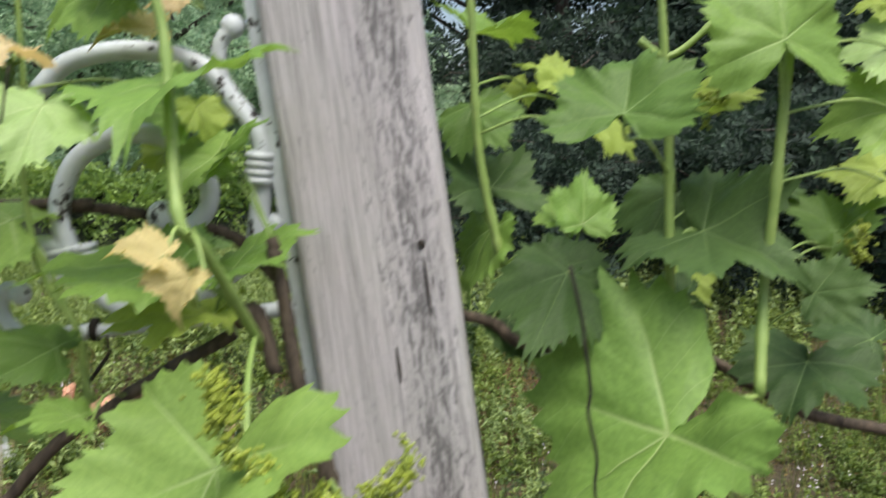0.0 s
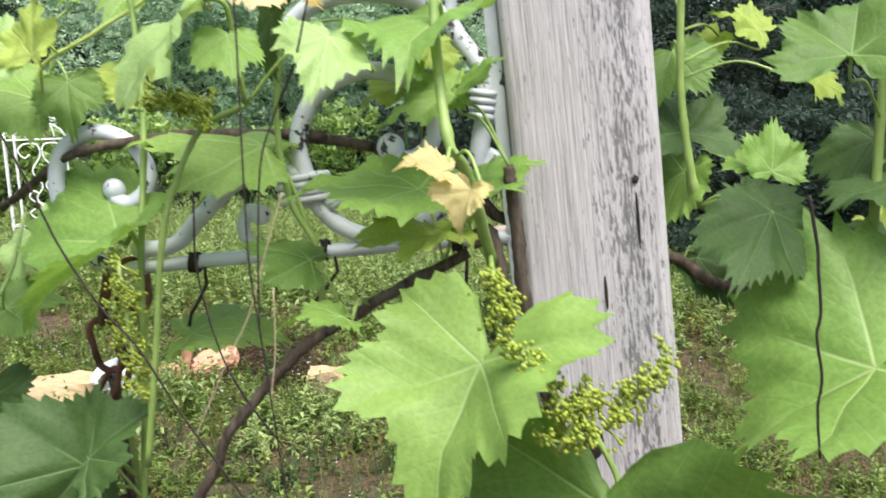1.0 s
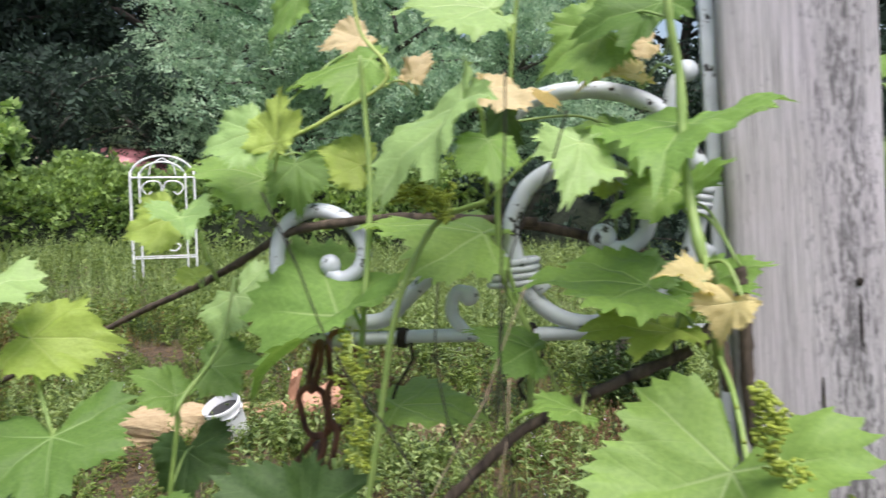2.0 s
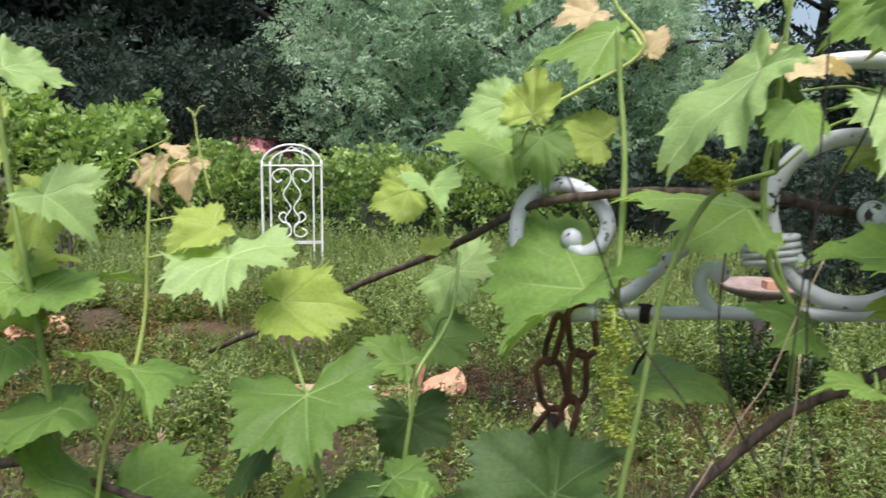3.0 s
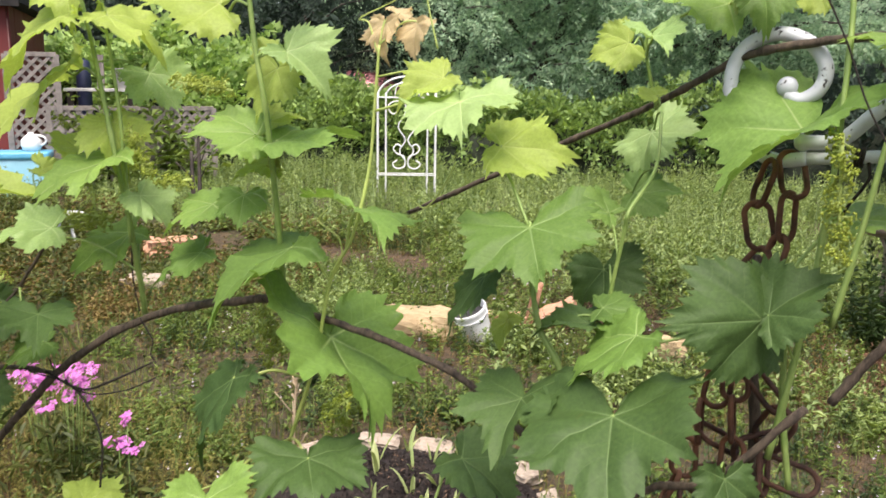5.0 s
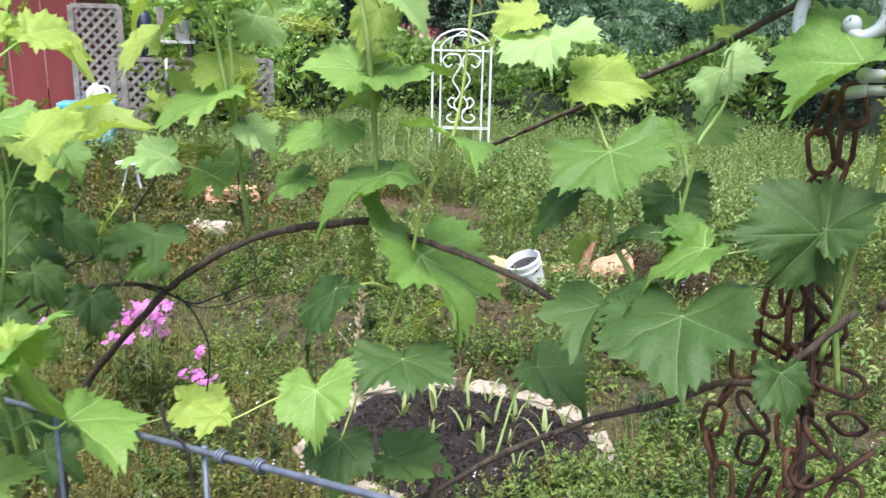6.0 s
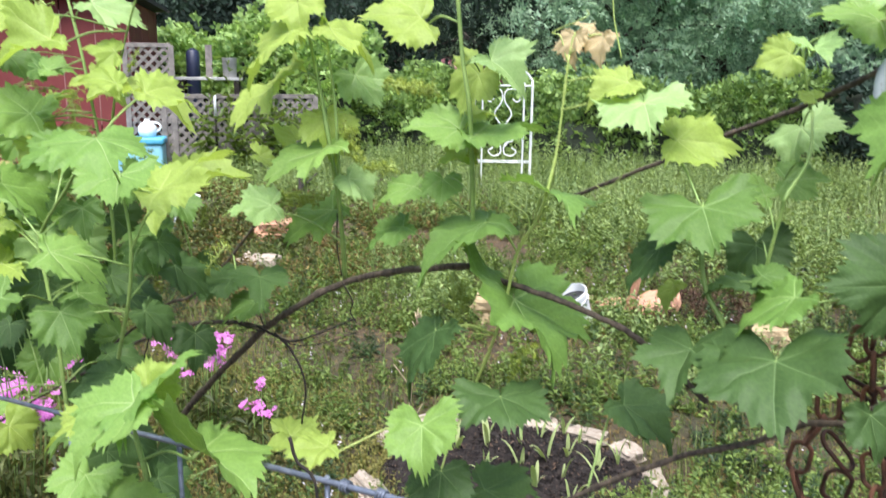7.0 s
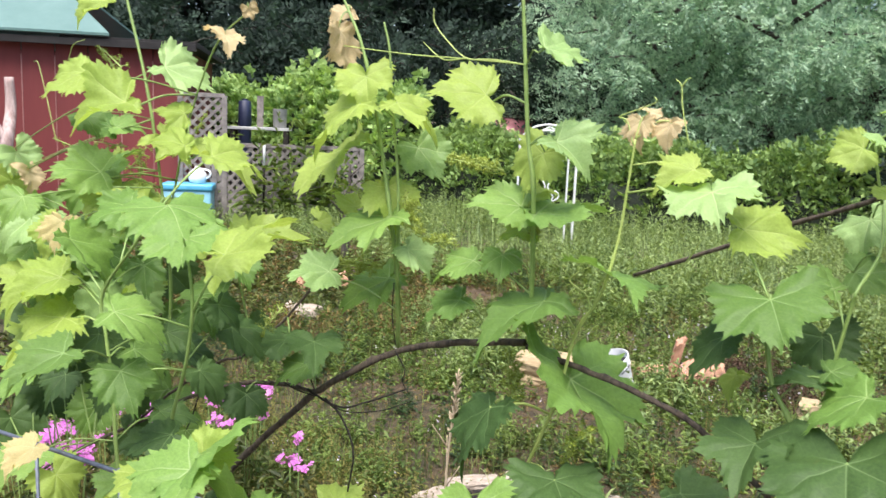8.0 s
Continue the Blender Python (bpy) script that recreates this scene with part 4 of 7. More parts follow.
cluster(s, (-0.054, 0.283, 1.226), (-0.041, 0.283, 1.251), 0.0107, 60)
cluster(s, (-0.045, 0.283, 1.235), (-0.079, 0.283, 1.279), 0.0075, 70)
cluster(s, (-0.072, 0.283, 1.279), (-0.079, 0.283, 1.294), 0.0058, 45)
cluster(s, (-0.036, 0.290, 1.232), (-0.014, 0.290, 1.262), 0.0081, 60)
s = stem("cane", vine_b, [(-0.096, 0.385, 1.290), (-0.086, 0.385, 1.293), (-0.080, 0.385, 1.265)], 0.00462, 0.0033)
s = stem("shoot", vine_a, [(-0.721, 0.408, 1.115), (-0.711, 0.390, 1.194), (-0.703, 0.370, 1.282), (-0.713, 0.370, 1.335), (-0.722, 0.370, 1.414), (-0.729, 0.370, 1.478)], 0.00286, 0.00177)
cluster(s, (-0.744, 0.375, 1.300), (-0.812, 0.375, 1.307), 0.0106, 60)
cluster(s, (-0.706, 0.385, 1.236), (-0.711, 0.385, 1.247), 0.0071, 20)
cluster(s, (-0.758, 0.380, 1.298), (-0.818, 0.380, 1.313), 0.0086, 44)
cluster(s, (-0.817, 0.390, 1.213), (-0.853, 0.390, 1.212), 0.0061, 22)
cluster(s, (-0.709, 0.380, 1.236), (-0.701, 0.380, 1.249), 0.0047, 18)
s = stem("shoot", vine_a, [(-0.914, 0.415, 1.066), (-0.897, 0.390, 1.156), (-0.904, 0.380, 1.243), (-0.935, 0.385, 1.353), (-0.961, 0.385, 1.431), (-0.992, 0.385, 1.484), (-1.007, 0.385, 1.524)], 0.00286, 0.00136)
cluster(s, (-0.863, 0.380, 1.220), (-0.872, 0.380, 1.256), 0.0109, 45)
cluster(s, (-0.922, 0.390, 1.169), (-0.999, 0.390, 1.163), 0.0110, 40)
cluster(s, (-0.813, 0.390, 1.218), (-0.857, 0.390, 1.212), 0.0092, 30)
cluster(s, (-1.006, 0.400, 1.163), (-0.946, 0.400, 1.161), 0.0144, 30)
cluster(s, (-0.951, 0.400, 1.265), (-0.914, 0.400, 1.275), 0.0154, 30)
cluster(s, (-0.961, 0.400, 1.159), (-0.968, 0.400, 1.215), 0.0070, 24)
cluster(s, (-0.872, 0.380, 1.225), (-0.879, 0.380, 1.265), 0.0050, 24)
cluster(s, (-0.942, 0.380, 1.252), (-0.991, 0.380, 1.271), 0.0081, 32)
cluster(s, (-0.879, 0.380, 1.258), (-0.863, 0.380, 1.220), 0.0094, 38)
cluster(s, (-0.913, 0.380, 1.175), (-0.984, 0.380, 1.173), 0.0070, 34)
s = stem("shoot", vine_a, [(-0.888, 0.380, 1.152), (-0.892, 0.380, 1.271), (-0.905, 0.380, 1.360), (-0.912, 0.380, 1.423), (-0.922, 0.380, 1.455)], 0.00204, 0.00102)
s = stem("shoot", vine_a, [(-1.384, 0.400, 0.949), (-1.379, 0.400, 1.060), (-1.384, 0.400, 1.131), (-1.416, 0.400, 1.296), (-1.445, 0.400, 1.399), (-1.490, 0.400, 1.512), (-1.513, 0.400, 1.582)], 0.00286, 0.0019)
cluster(s, (-1.067, 0.360, 1.099), (-1.141, 0.360, 1.031), 0.0164, 60)
cluster(s, (-1.493, 0.390, 1.408), (-1.551, 0.390, 1.439), 0.0156, 25)
cluster(s, (-1.497, 0.400, 1.283), (-1.603, 0.400, 1.287), 0.0128, 25)
cluster(s, (-1.507, 0.410, 1.246), (-1.456, 0.410, 1.285), 0.0209, 40)
cluster(s, (-1.578, 0.400, 1.443), (-1.527, 0.400, 1.404), 0.0065, 24)
cluster(s, (-1.760, 0.410, 1.284), (-1.650, 0.410, 1.267), 0.0051, 16)
cluster(s, (-1.314, 0.410, 1.187), (-1.282, 0.410, 1.203), 0.0043, 12)
cluster(s, (-1.180, 0.410, 1.104), (-1.168, 0.410, 1.135), 0.0072, 20)
cluster(s, (-1.013, 0.390, 1.151), (-0.939, 0.390, 1.169), 0.0049, 20)
s = stem("shoot", vine_a, [(-1.429, 0.410, 1.050), (-1.412, 0.410, 1.136), (-1.376, 0.410, 1.238), (-1.349, 0.410, 1.317), (-1.279, 0.410, 1.436), (-1.203, 0.410, 1.484)], 0.00218, 0.00109)
cluster(s, (-1.491, 0.420, 1.219), (-1.497, 0.420, 1.278), 0.0111, 34)
cluster(s, (-1.327, 0.410, 1.313), (-1.299, 0.410, 1.343), 0.0051, 16)
s = stem("youngshoot", vine_a, [(-0.714, 0.390, 0.959), (-0.674, 0.390, 1.064), (-0.655, 0.390, 1.143), (-0.632, 0.390, 1.184), (-0.622, 0.400, 1.239), (-0.616, 0.400, 1.294), (-0.612, 0.400, 1.338)], 0.00196, 0.00112)
cluster(s, (-0.742, 0.400, 1.106), (-0.737, 0.400, 1.050), 0.0152, 60)
cluster(s, (-0.647, 0.410, 1.037), (-0.672, 0.410, 0.988), 0.0197, 60)
cluster(s, (-0.644, 0.360, 1.032), (-0.610, 0.360, 1.060), 0.0115, 42)
s = stem("shoot", vine_a, [(-0.417, 0.380, 1.058), (-0.428, 0.380, 1.073), (-0.443, 0.380, 1.112), (-0.459, 0.380, 1.138), (-0.467, 0.380, 1.175), (-0.466, 0.370, 1.212)], 0.00272, 0.0019)
s = stem("shoot", vine_a, [(-0.423, 0.420, 1.119), (-0.421, 0.420, 1.155), (-0.413, 0.420, 1.207), (-0.410, 0.420, 1.223), (-0.404, 0.460, 1.251), (-0.413, 0.500, 1.290)], 0.00179, 0.00128)
s = stem("shoot", vine_a, [(-0.300, 0.400, 1.068), (-0.290, 0.400, 1.137), (-0.282, 0.400, 1.213), (-0.279, 0.400, 1.270), (-0.280, 0.420, 1.354), (-0.286, 0.430, 1.406), (-0.289, 0.430, 1.439)], 0.00229, 0.00153)
cluster(s, (-0.275, 0.370, 1.285), (-0.270, 0.370, 1.211), 0.0114, 110)
s = stem("shoot", vine_b, [(-0.085, 0.385, 1.277), (-0.093, 0.340, 1.327), (-0.099, 0.330, 1.341), (-0.106, 0.350, 1.377), (-0.109, 0.360, 1.415), (-0.114, 0.360, 1.440), (-0.118, 0.360, 1.463)], 0.00272, 0.0019)
s = stem("shoot", vine_b, [(-0.269, 0.370, 1.172), (-0.259, 0.370, 1.233), (-0.251, 0.370, 1.288), (-0.242, 0.370, 1.318), (-0.226, 0.370, 1.347), (-0.198, 0.360, 1.359)], 0.00179, 0.00143)
s = stem("shoot", vine_b, [(-0.184, 0.420, 1.235), (-0.185, 0.420, 1.279), (-0.199, 0.420, 1.308), (-0.204, 0.420, 1.352), (-0.199, 0.420, 1.393), (-0.197, 0.420, 1.435), (-0.194, 0.420, 1.470)], 0.00204, 0.00128)
cluster(s, (-0.219, 0.370, 1.356), (-0.252, 0.370, 1.364), 0.0099, 100)
s = stem("shoot", vine_b, [(-0.409, 0.470, 1.293), (-0.413, 0.460, 1.317), (-0.417, 0.460, 1.345), (-0.394, 0.460, 1.359), (-0.362, 0.460, 1.376), (-0.355, 0.460, 1.394), (-0.352, 0.460, 1.412)], 0.00143, 0.00102)
s = stem("youngshoot", vine_b, [(-0.351, 0.440, 1.352), (-0.351, 0.440, 1.383), (-0.316, 0.440, 1.402), (-0.275, 0.440, 1.427), (-0.292, 0.440, 1.454), (-0.297, 0.440, 1.479)], 0.0014, 0.001)
s = stem("shoot", vine_b, [(0.153, 0.420, 1.233), (0.162, 0.440, 1.281), (0.167, 0.440, 1.330), (0.172, 0.440, 1.386), (0.174, 0.440, 1.411), (0.176, 0.440, 1.443)], 0.00306, 0.00238)
cluster(s, (0.217, 0.460, 1.311), (0.223, 0.460, 1.293), 0.0075, 30)
s = stem("shoot", vine_b, [(0.120, 0.460, 1.247), (0.119, 0.460, 1.291), (0.119, 0.460, 1.337), (0.119, 0.460, 1.375), (0.117, 0.460, 1.404), (0.115, 0.460, 1.444)], 0.00306, 0.00204)
cluster(s, (0.139, 0.470, 1.375), (0.154, 0.470, 1.389), 0.0091, 40)
s = stem("shoot", vine_b, [(0.032, 0.500, 1.291), (0.027, 0.500, 1.315), (0.023, 0.500, 1.338), (0.020, 0.500, 1.364), (0.019, 0.500, 1.396), (0.019, 0.500, 1.428), (0.018, 0.500, 1.462)], 0.00258, 0.00204)
s = stem("shoot", vine_b, [(0.104, 0.460, 1.413), (0.118, 0.460, 1.404), (0.136, 0.460, 1.415), (0.150, 0.460, 1.431), (0.156, 0.460, 1.439)], 0.00204, 0.00136)
s = stem("twig", vine_b, [(0.049, 0.340, 1.316), (0.053, 0.340, 1.296), (0.054, 0.340, 1.287), (0.056, 0.340, 1.266), (0.055, 0.340, 1.256), (0.058, 0.340, 1.237), (0.057, 0.340, 1.223), (0.059, 0.340, 1.201)], 0.0008, 0.0006)
s = stem("twig", vine_b, [(-0.181, 0.310, 1.417), (-0.181, 0.310, 1.387), (-0.182, 0.310, 1.333), (-0.182, 0.310, 1.292), (-0.178, 0.310, 1.251), (-0.172, 0.310, 1.188), (-0.170, 0.310, 1.170)], 0.00045, 0.0004)
s = stem("twig", vine_b, [(-0.289, 0.300, 1.365), (-0.273, 0.300, 1.333), (-0.261, 0.300, 1.304), (-0.245, 0.300, 1.277), (-0.229, 0.300, 1.258), (-0.211, 0.300, 1.227), (-0.188, 0.300, 1.193), (-0.179, 0.300, 1.175)], 0.0005, 0.00045)
s = stem("twig", vine_b, [(-0.218, 0.340, 1.321), (-0.219, 0.340, 1.284), (-0.211, 0.340, 1.246), (-0.199, 0.340, 1.221), (-0.183, 0.340, 1.199)], 0.0005, 0.0004)
s = stem("twig", vine_b, [(-0.157, 0.330, 1.401), (-0.164, 0.330, 1.376), (-0.176, 0.330, 1.350), (-0.182, 0.330, 1.331), (-0.186, 0.330, 1.286), (-0.187, 0.330, 1.255)], 0.0005, 0.0004)
s = stem("straw", vine_b, [(-0.176, 0.340, 1.320), (-0.186, 0.340, 1.292), (-0.196, 0.340, 1.262), (-0.208, 0.340, 1.240), (-0.236, 0.340, 1.183)], 0.00035, 0.0003)
s = stem("straw", vine_b, [(-0.183, 0.340, 1.276), (-0.184, 0.340, 1.246), (-0.188, 0.340, 1.219)], 0.00035, 0.0003)
s = stem("tendril", vine_a, [(-0.614, 0.400, 1.333), (-0.622, 0.400, 1.355), (-0.630, 0.400, 1.359), (-0.596, 0.400, 1.372), (-0.596, 0.400, 1.378)], 0.00072, 0.00048)
s = stem("tendril", vine_a, [(-0.559, 0.400, 1.335), (-0.568, 0.400, 1.368), (-0.571, 0.400, 1.388), (-0.577, 0.400, 1.394)], 0.00072, 0.00048)
s = stem("tendril", vine_a, [(-0.571, 0.400, 1.387), (-0.566, 0.400, 1.394), (-0.562, 0.400, 1.395)], 0.00072, 0.00048)
s = stem("tendril", vine_a, [(-0.731, 0.370, 1.407), (-0.762, 0.370, 1.411), (-0.795, 0.370, 1.413), (-0.822, 0.370, 1.432), (-0.839, 0.370, 1.450), (-0.841, 0.370, 1.465)], 0.00088, 0.00056)
s = stem("tendril", vine_a, [(-0.795, 0.370, 1.413), (-0.821, 0.370, 1.411), (-0.837, 0.370, 1.418), (-0.853, 0.370, 1.430)], 0.0008, 0.00056)
s = stem("tendril", vine_a, [(-1.730, 0.400, 1.280), (-1.784, 0.400, 1.410), (-1.805, 0.400, 1.420)], 0.0008, 0.00056)
s = stem("tendril", vine_a, [(-1.681, 0.400, 1.419), (-1.661, 0.400, 1.447), (-1.623, 0.400, 1.455)], 0.0008, 0.00056)
s = stem("tendril", vine_a, [(-0.655, 0.390, 1.143), (-0.643, 0.390, 1.164), (-0.646, 0.390, 1.182), (-0.666, 0.390, 1.194), (-0.657, 0.390, 1.205)], 0.0008, 0.00056)
s = stem("tendril", vine_a, [(-0.536, 0.390, 1.252), (-0.548, 0.390, 1.230), (-0.562, 0.390, 1.215), (-0.573, 0.390, 1.219)], 0.0008, 0.00056)
s = stem("tendril", vine_a, [(-0.723, 0.370, 1.406), (-0.794, 0.370, 1.412), (-0.876, 0.370, 1.418), (-0.976, 0.370, 1.429)], 0.0008, 0.00056)
s = stem("cane", vine_b, [(-0.325, 0.440, 1.197), (-0.320, 0.440, 1.122), (-0.313, 0.440, 1.049), (-0.308, 0.440, 0.966), (-0.302, 0.440, 0.862)], 0.0035, 0.0045)
s = stem("shoot", vine_b, [(-0.286, 0.410, 1.045), (-0.295, 0.410, 1.101), (-0.298, 0.410, 1.146), (-0.301, 0.410, 1.199)], 0.0022, 0.0018)
s = stem("twig", vine_a, [(-0.905, 0.400, 1.068), (-0.889, 0.400, 1.048), (-0.892, 0.400, 1.033), (-0.883, 0.400, 1.021)], 0.0009, 0.0006)
s = stem("twig", vine_a, [(-1.277, 0.380, 0.924), (-1.297, 0.380, 0.881), (-1.321, 0.380, 0.844)], 0.001, 0.0007)
s = stem("twig", vine_a, [(-1.023, 0.380, 0.986), (-1.062, 0.380, 0.986), (-1.084, 0.380, 0.990)], 0.001, 0.0007)
s = stem("twig", vine_a, [(-1.018, 0.380, 0.988), (-0.969, 0.380, 0.980), (-0.910, 0.380, 0.996), (-0.863, 0.380, 1.019)], 0.0009, 0.0006)
s = stem("twig", vine_a, [(-1.026, 0.385, 0.984), (-1.043, 0.385, 1.019), (-1.034, 0.385, 1.050)], 0.0009, 0.0006)
s = stem("twig", vine_a, [(-0.911, 0.400, 1.152), (-0.912, 0.400, 1.110), (-0.905, 0.400, 1.076)], 0.0009, 0.0006)


# shoots that stand before the others
stem("shoot", vine_a, [(-0.93, 0.16, 0.60), (-0.916, 0.12, 0.839), (-0.911, 0.12, 0.927), (-0.92, 0.115, 0.984), (-0.900, 0.10, 1.045)], 0.003, 0.0016)
stem("shoot", vine_a, [(-1.17, 0.24, 0.70), (-1.185, 0.2, 0.87), (-1.201, 0.2, 0.994), (-1.214, 0.2, 1.058), (-1.22, 0.2, 1.115), (-1.143, 0.2, 1.189), (-1.084, 0.2, 1.248)], 0.003, 0.0015)
stem("shoot", vine_a, [(-1.06, 0.24, 0.72), (-1.055, 0.2, 0.913), (-1.077, 0.2, 0.969), (-1.043, 0.2, 1.066), (-1.031, 0.2, 1.134), (-1.041, 0.2, 1.196)], 0.003, 0.0016)
stem("cane", vine_a, [(-1.10, 0.30, -0.02), (-1.08, 0.28, 0.3), (-1.12, 0.25, 0.55), (-1.06, 0.24, 0.72)], 0.008, 0.004)
stem("cane", vine_a, [(-1.11, 0.27, 0.40), (-1.15, 0.26, 0.55), (-1.17, 0.24, 0.70)], 0.005, 0.003)
stem("cane", vine_a, [(-1.09, 0.29, 0.25), (-1.00, 0.22, 0.42), (-0.93, 0.16, 0.60)], 0.005, 0.003)
# rooted stems
stem("cane", vine_a, [(-1.36, 0.42, -0.02), (-1.38, 0.40, 0.25), (-1.34, 0.40, 0.5), (-1.303, 0.385, 0.703)], 0.014, 0.009)
stem("cane", vine_b, [(-0.10, 0.40, -0.02), (-0.07, 0.38, 0.4), (-0.10, 0.37, 0.8), (-0.066, 0.38, 1.17)], 0.012, 0.008)
stem("cane", vine_a, [(-0.64, 0.41, -0.02), (-0.62, 0.38, 0.4), (-0.63, 0.37, 0.75), (-0.62, 0.37, 0.89)], 0.010, 0.006)
# leaves: place of the stalk's end, turn, size, breadth, fold, tone (key of LEAF)
grow((-0.684, 0.346, 1.419), (-16, 29, -53), 0.062, 0.95, 9, "p")
grow((-0.812, 0.433, 1.378), (4, -45, 136), 0.098, 0.99, 8, "y")
grow((-0.679, 0.369, 1.332), (-35, 27, -92), 0.067, 1.09, 10, "p")
grow((-0.706, 0.388, 1.319), (-64, -7, 169), 0.070, 0.94, 1, "y")
grow((-0.909, 0.433, 1.314), (-50, 22, -109), 0.075, 1.00, 9, "p")
grow((-0.722, 0.379, 1.264), (7, -30, 137), 0.084, 0.94, 8, "g")
grow((-0.727, 0.397, 1.274), (24, 19, -36), 0.049, 0.96, 7, "y")
grow((-0.704, 0.381, 1.259), (12, 6, -41), 0.107, 0.93, 8, "g")
grow((-0.724, 0.396, 1.238), (-7, -17, 141), 0.049, 0.98, 6, "y")
grow((-0.501, 0.396, 1.265), (-0, 36, -64), 0.081, 0.95, 7, "y")
grow((-0.523, 0.371, 1.297), (-17, 9, -153), 0.077, 1.03, 1, "p")
grow((-0.548, 0.390, 1.314), (-22, -27, 140), 0.060, 0.96, 8, "y")
grow((-0.620, 0.382, 1.209), (-3, -18, -120), 0.086, 1.02, 2, "g")
grow((-0.666, 0.405, 1.088), (-34, -18, -103), 0.153, 1.02, 3, "m")
grow((-0.690, 0.382, 1.170), (-21, -1, 142), 0.128, 0.95, 7, "n")
grow((-0.464, 0.367, 1.213), (-27, 12, -154), 0.085, 1.08, 1, "n")
grow((-0.503, 0.379, 1.171), (-49, 4, 134), 0.076, 0.94, 8, "d")
grow((-0.448, 0.486, 1.162), (-55, 17, -178), 0.060, 1.04, 0, "d")
grow((-0.301, 0.419, 1.285), (-31, -4, 132), 0.102, 1.09, 4, "g")
grow((-0.308, 0.375, 1.169), (4, -73, 132), 0.099, 0.86, 6, "d")
grow((-0.427, 0.489, 1.227), (10, 34, -68), 0.061, 0.98, 8, "n")
grow((-0.437, 0.457, 1.214), (37, -21, 91), 0.052, 0.96, 8, "g")
grow((-0.427, 0.525, 1.273), (-29, 39, -161), 0.070, 0.90, 0, "p")
grow((-0.421, 0.429, 1.340), (-34, -50, 140), 0.044, 1.05, 8, "y")
grow((-0.398, 0.409, 1.343), (-21, 5, -143), 0.038, 0.95, 4, "p")
grow((-0.397, 0.423, 1.304), (23, -20, 72), 0.025, 0.95, 8, "y")
grow((-0.359, 0.445, 1.366), (22, -33, 97), 0.075, 0.95, 6, "g")
grow((-0.349, 0.410, 1.394), (-28, -46, 131), 0.048, 1.01, 8, "p")
grow((-0.331, 0.403, 1.388), (78, -1, -18), 0.046, 0.88, 9, "y")
grow((-0.334, 0.474, 1.377), (35, 35, -59), 0.048, 0.98, 6, "y")
grow((-0.336, 0.441, 1.375), (-58, 4, -157), 0.048, 0.87, 7, "n")
grow((-0.301, 0.483, 1.443), (-17, -28, 118), 0.083, 0.96, 6, "m")
grow((-0.207, 0.341, 1.405), (-43, -15, 114), 0.090, 0.90, 8, "p")
grow((-0.212, 0.420, 1.337), (9, -18, 99), 0.103, 0.98, 6, "g")
grow((-0.267, 0.431, 1.228), (7, 7, -71), 0.080, 0.95, 7, "g")
grow((-0.178, 0.383, 1.281), (22, -21, 101), 0.054, 0.96, 6, "n")
grow((-0.106, 0.368, 1.396), (-16, 7, 162), 0.078, 1.04, 2, "g")
grow((-0.152, 0.343, 1.387), (-38, -21, -162), 0.051, 0.92, 6, "p")
grow((-0.191, 0.326, 1.388), (-48, -1, -152), 0.036, 0.89, 6, "g")
grow((-0.199, 0.408, 1.404), (-81, -4, 136), 0.047, 0.92, 8, "d")
grow((-0.147, 0.405, 1.444), (-40, -48, 133), 0.057, 0.95, 7, "g")
grow((-0.210, 0.419, 1.461), (4, -31, 102), 0.077, 0.98, 8, "p")
grow((-0.117, 0.391, 1.456), (-19, -40, 105), 0.069, 0.83, 8, "n")
grow((-0.361, 0.507, 1.490), (-59, -18, 132), 0.064, 0.96, 8, "g")
grow((-0.325, 0.533, 1.464), (-27, -40, 136), 0.045, 1.00, 9, "b")
grow((-0.284, 0.523, 1.434), (63, 7, -28), 0.035, 0.93, 7, "b")
grow((-0.200, 0.381, 1.415), (-10, 18, -82), 0.051, 0.95, 8, "b")
grow((-0.303, 0.469, 1.374), (33, -50, 85), 0.043, 1.03, 8, "y")
grow((-0.109, 0.416, 1.363), (-17, -25, 101), 0.059, 0.95, 7, "g")
grow((-0.104, 0.406, 1.360), (47, 11, -80), 0.045, 0.96, 8, "m")
grow((-0.121, 0.384, 1.316), (5, -13, 101), 0.096, 0.91, 8, "m")
grow((-0.106, 0.386, 1.293), (5, -7, 99), 0.069, 0.94, 8, "y")
grow((-0.098, 0.393, 1.312), (29, 9, -74), 0.061, 0.97, 8, "g")
grow((-0.087, 0.301, 1.324), (-60, -13, 146), 0.026, 1.04, 10, "o")
grow((-0.099, 0.308, 1.331), (23, -25, 93), 0.027, 0.97, 8, "o")
grow((-0.124, 0.436, 1.442), (-16, -39, 106), 0.027, 0.99, 8, "b")
grow((-0.085, 0.305, 1.253), (-46, -0, 146), 0.100, 0.98, 3, "g")
grow((0.102, 0.399, 1.223), (-36, -18, 97), 0.129, 1.04, 4, "g")
grow((-0.037, 0.288, 1.202), (-82, 3, 144), 0.099, 1.45, 1, "n")
grow((0.063, 0.451, 1.294), (-42, -26, 168), 0.081, 0.83, 6, "d")
grow((0.137, 0.459, 1.312), (-17, 33, -145), 0.082, 1.04, 3, "d")
grow((0.085, 0.408, 1.375), (48, 0, -23), 0.065, 1.03, 3, "n")
grow((0.083, 0.476, 1.372), (-42, 17, -117), 0.043, 0.96, 8, "y")
grow((0.130, 0.478, 1.378), (19, 21, -100), 0.059, 1.00, 7, "y")
grow((0.079, 0.564, 1.399), (37, -25, 69), 0.049, 0.97, 7, "y")
grow((0.055, 0.577, 1.398), (-32, -27, 140), 0.031, 0.97, 8, "y")
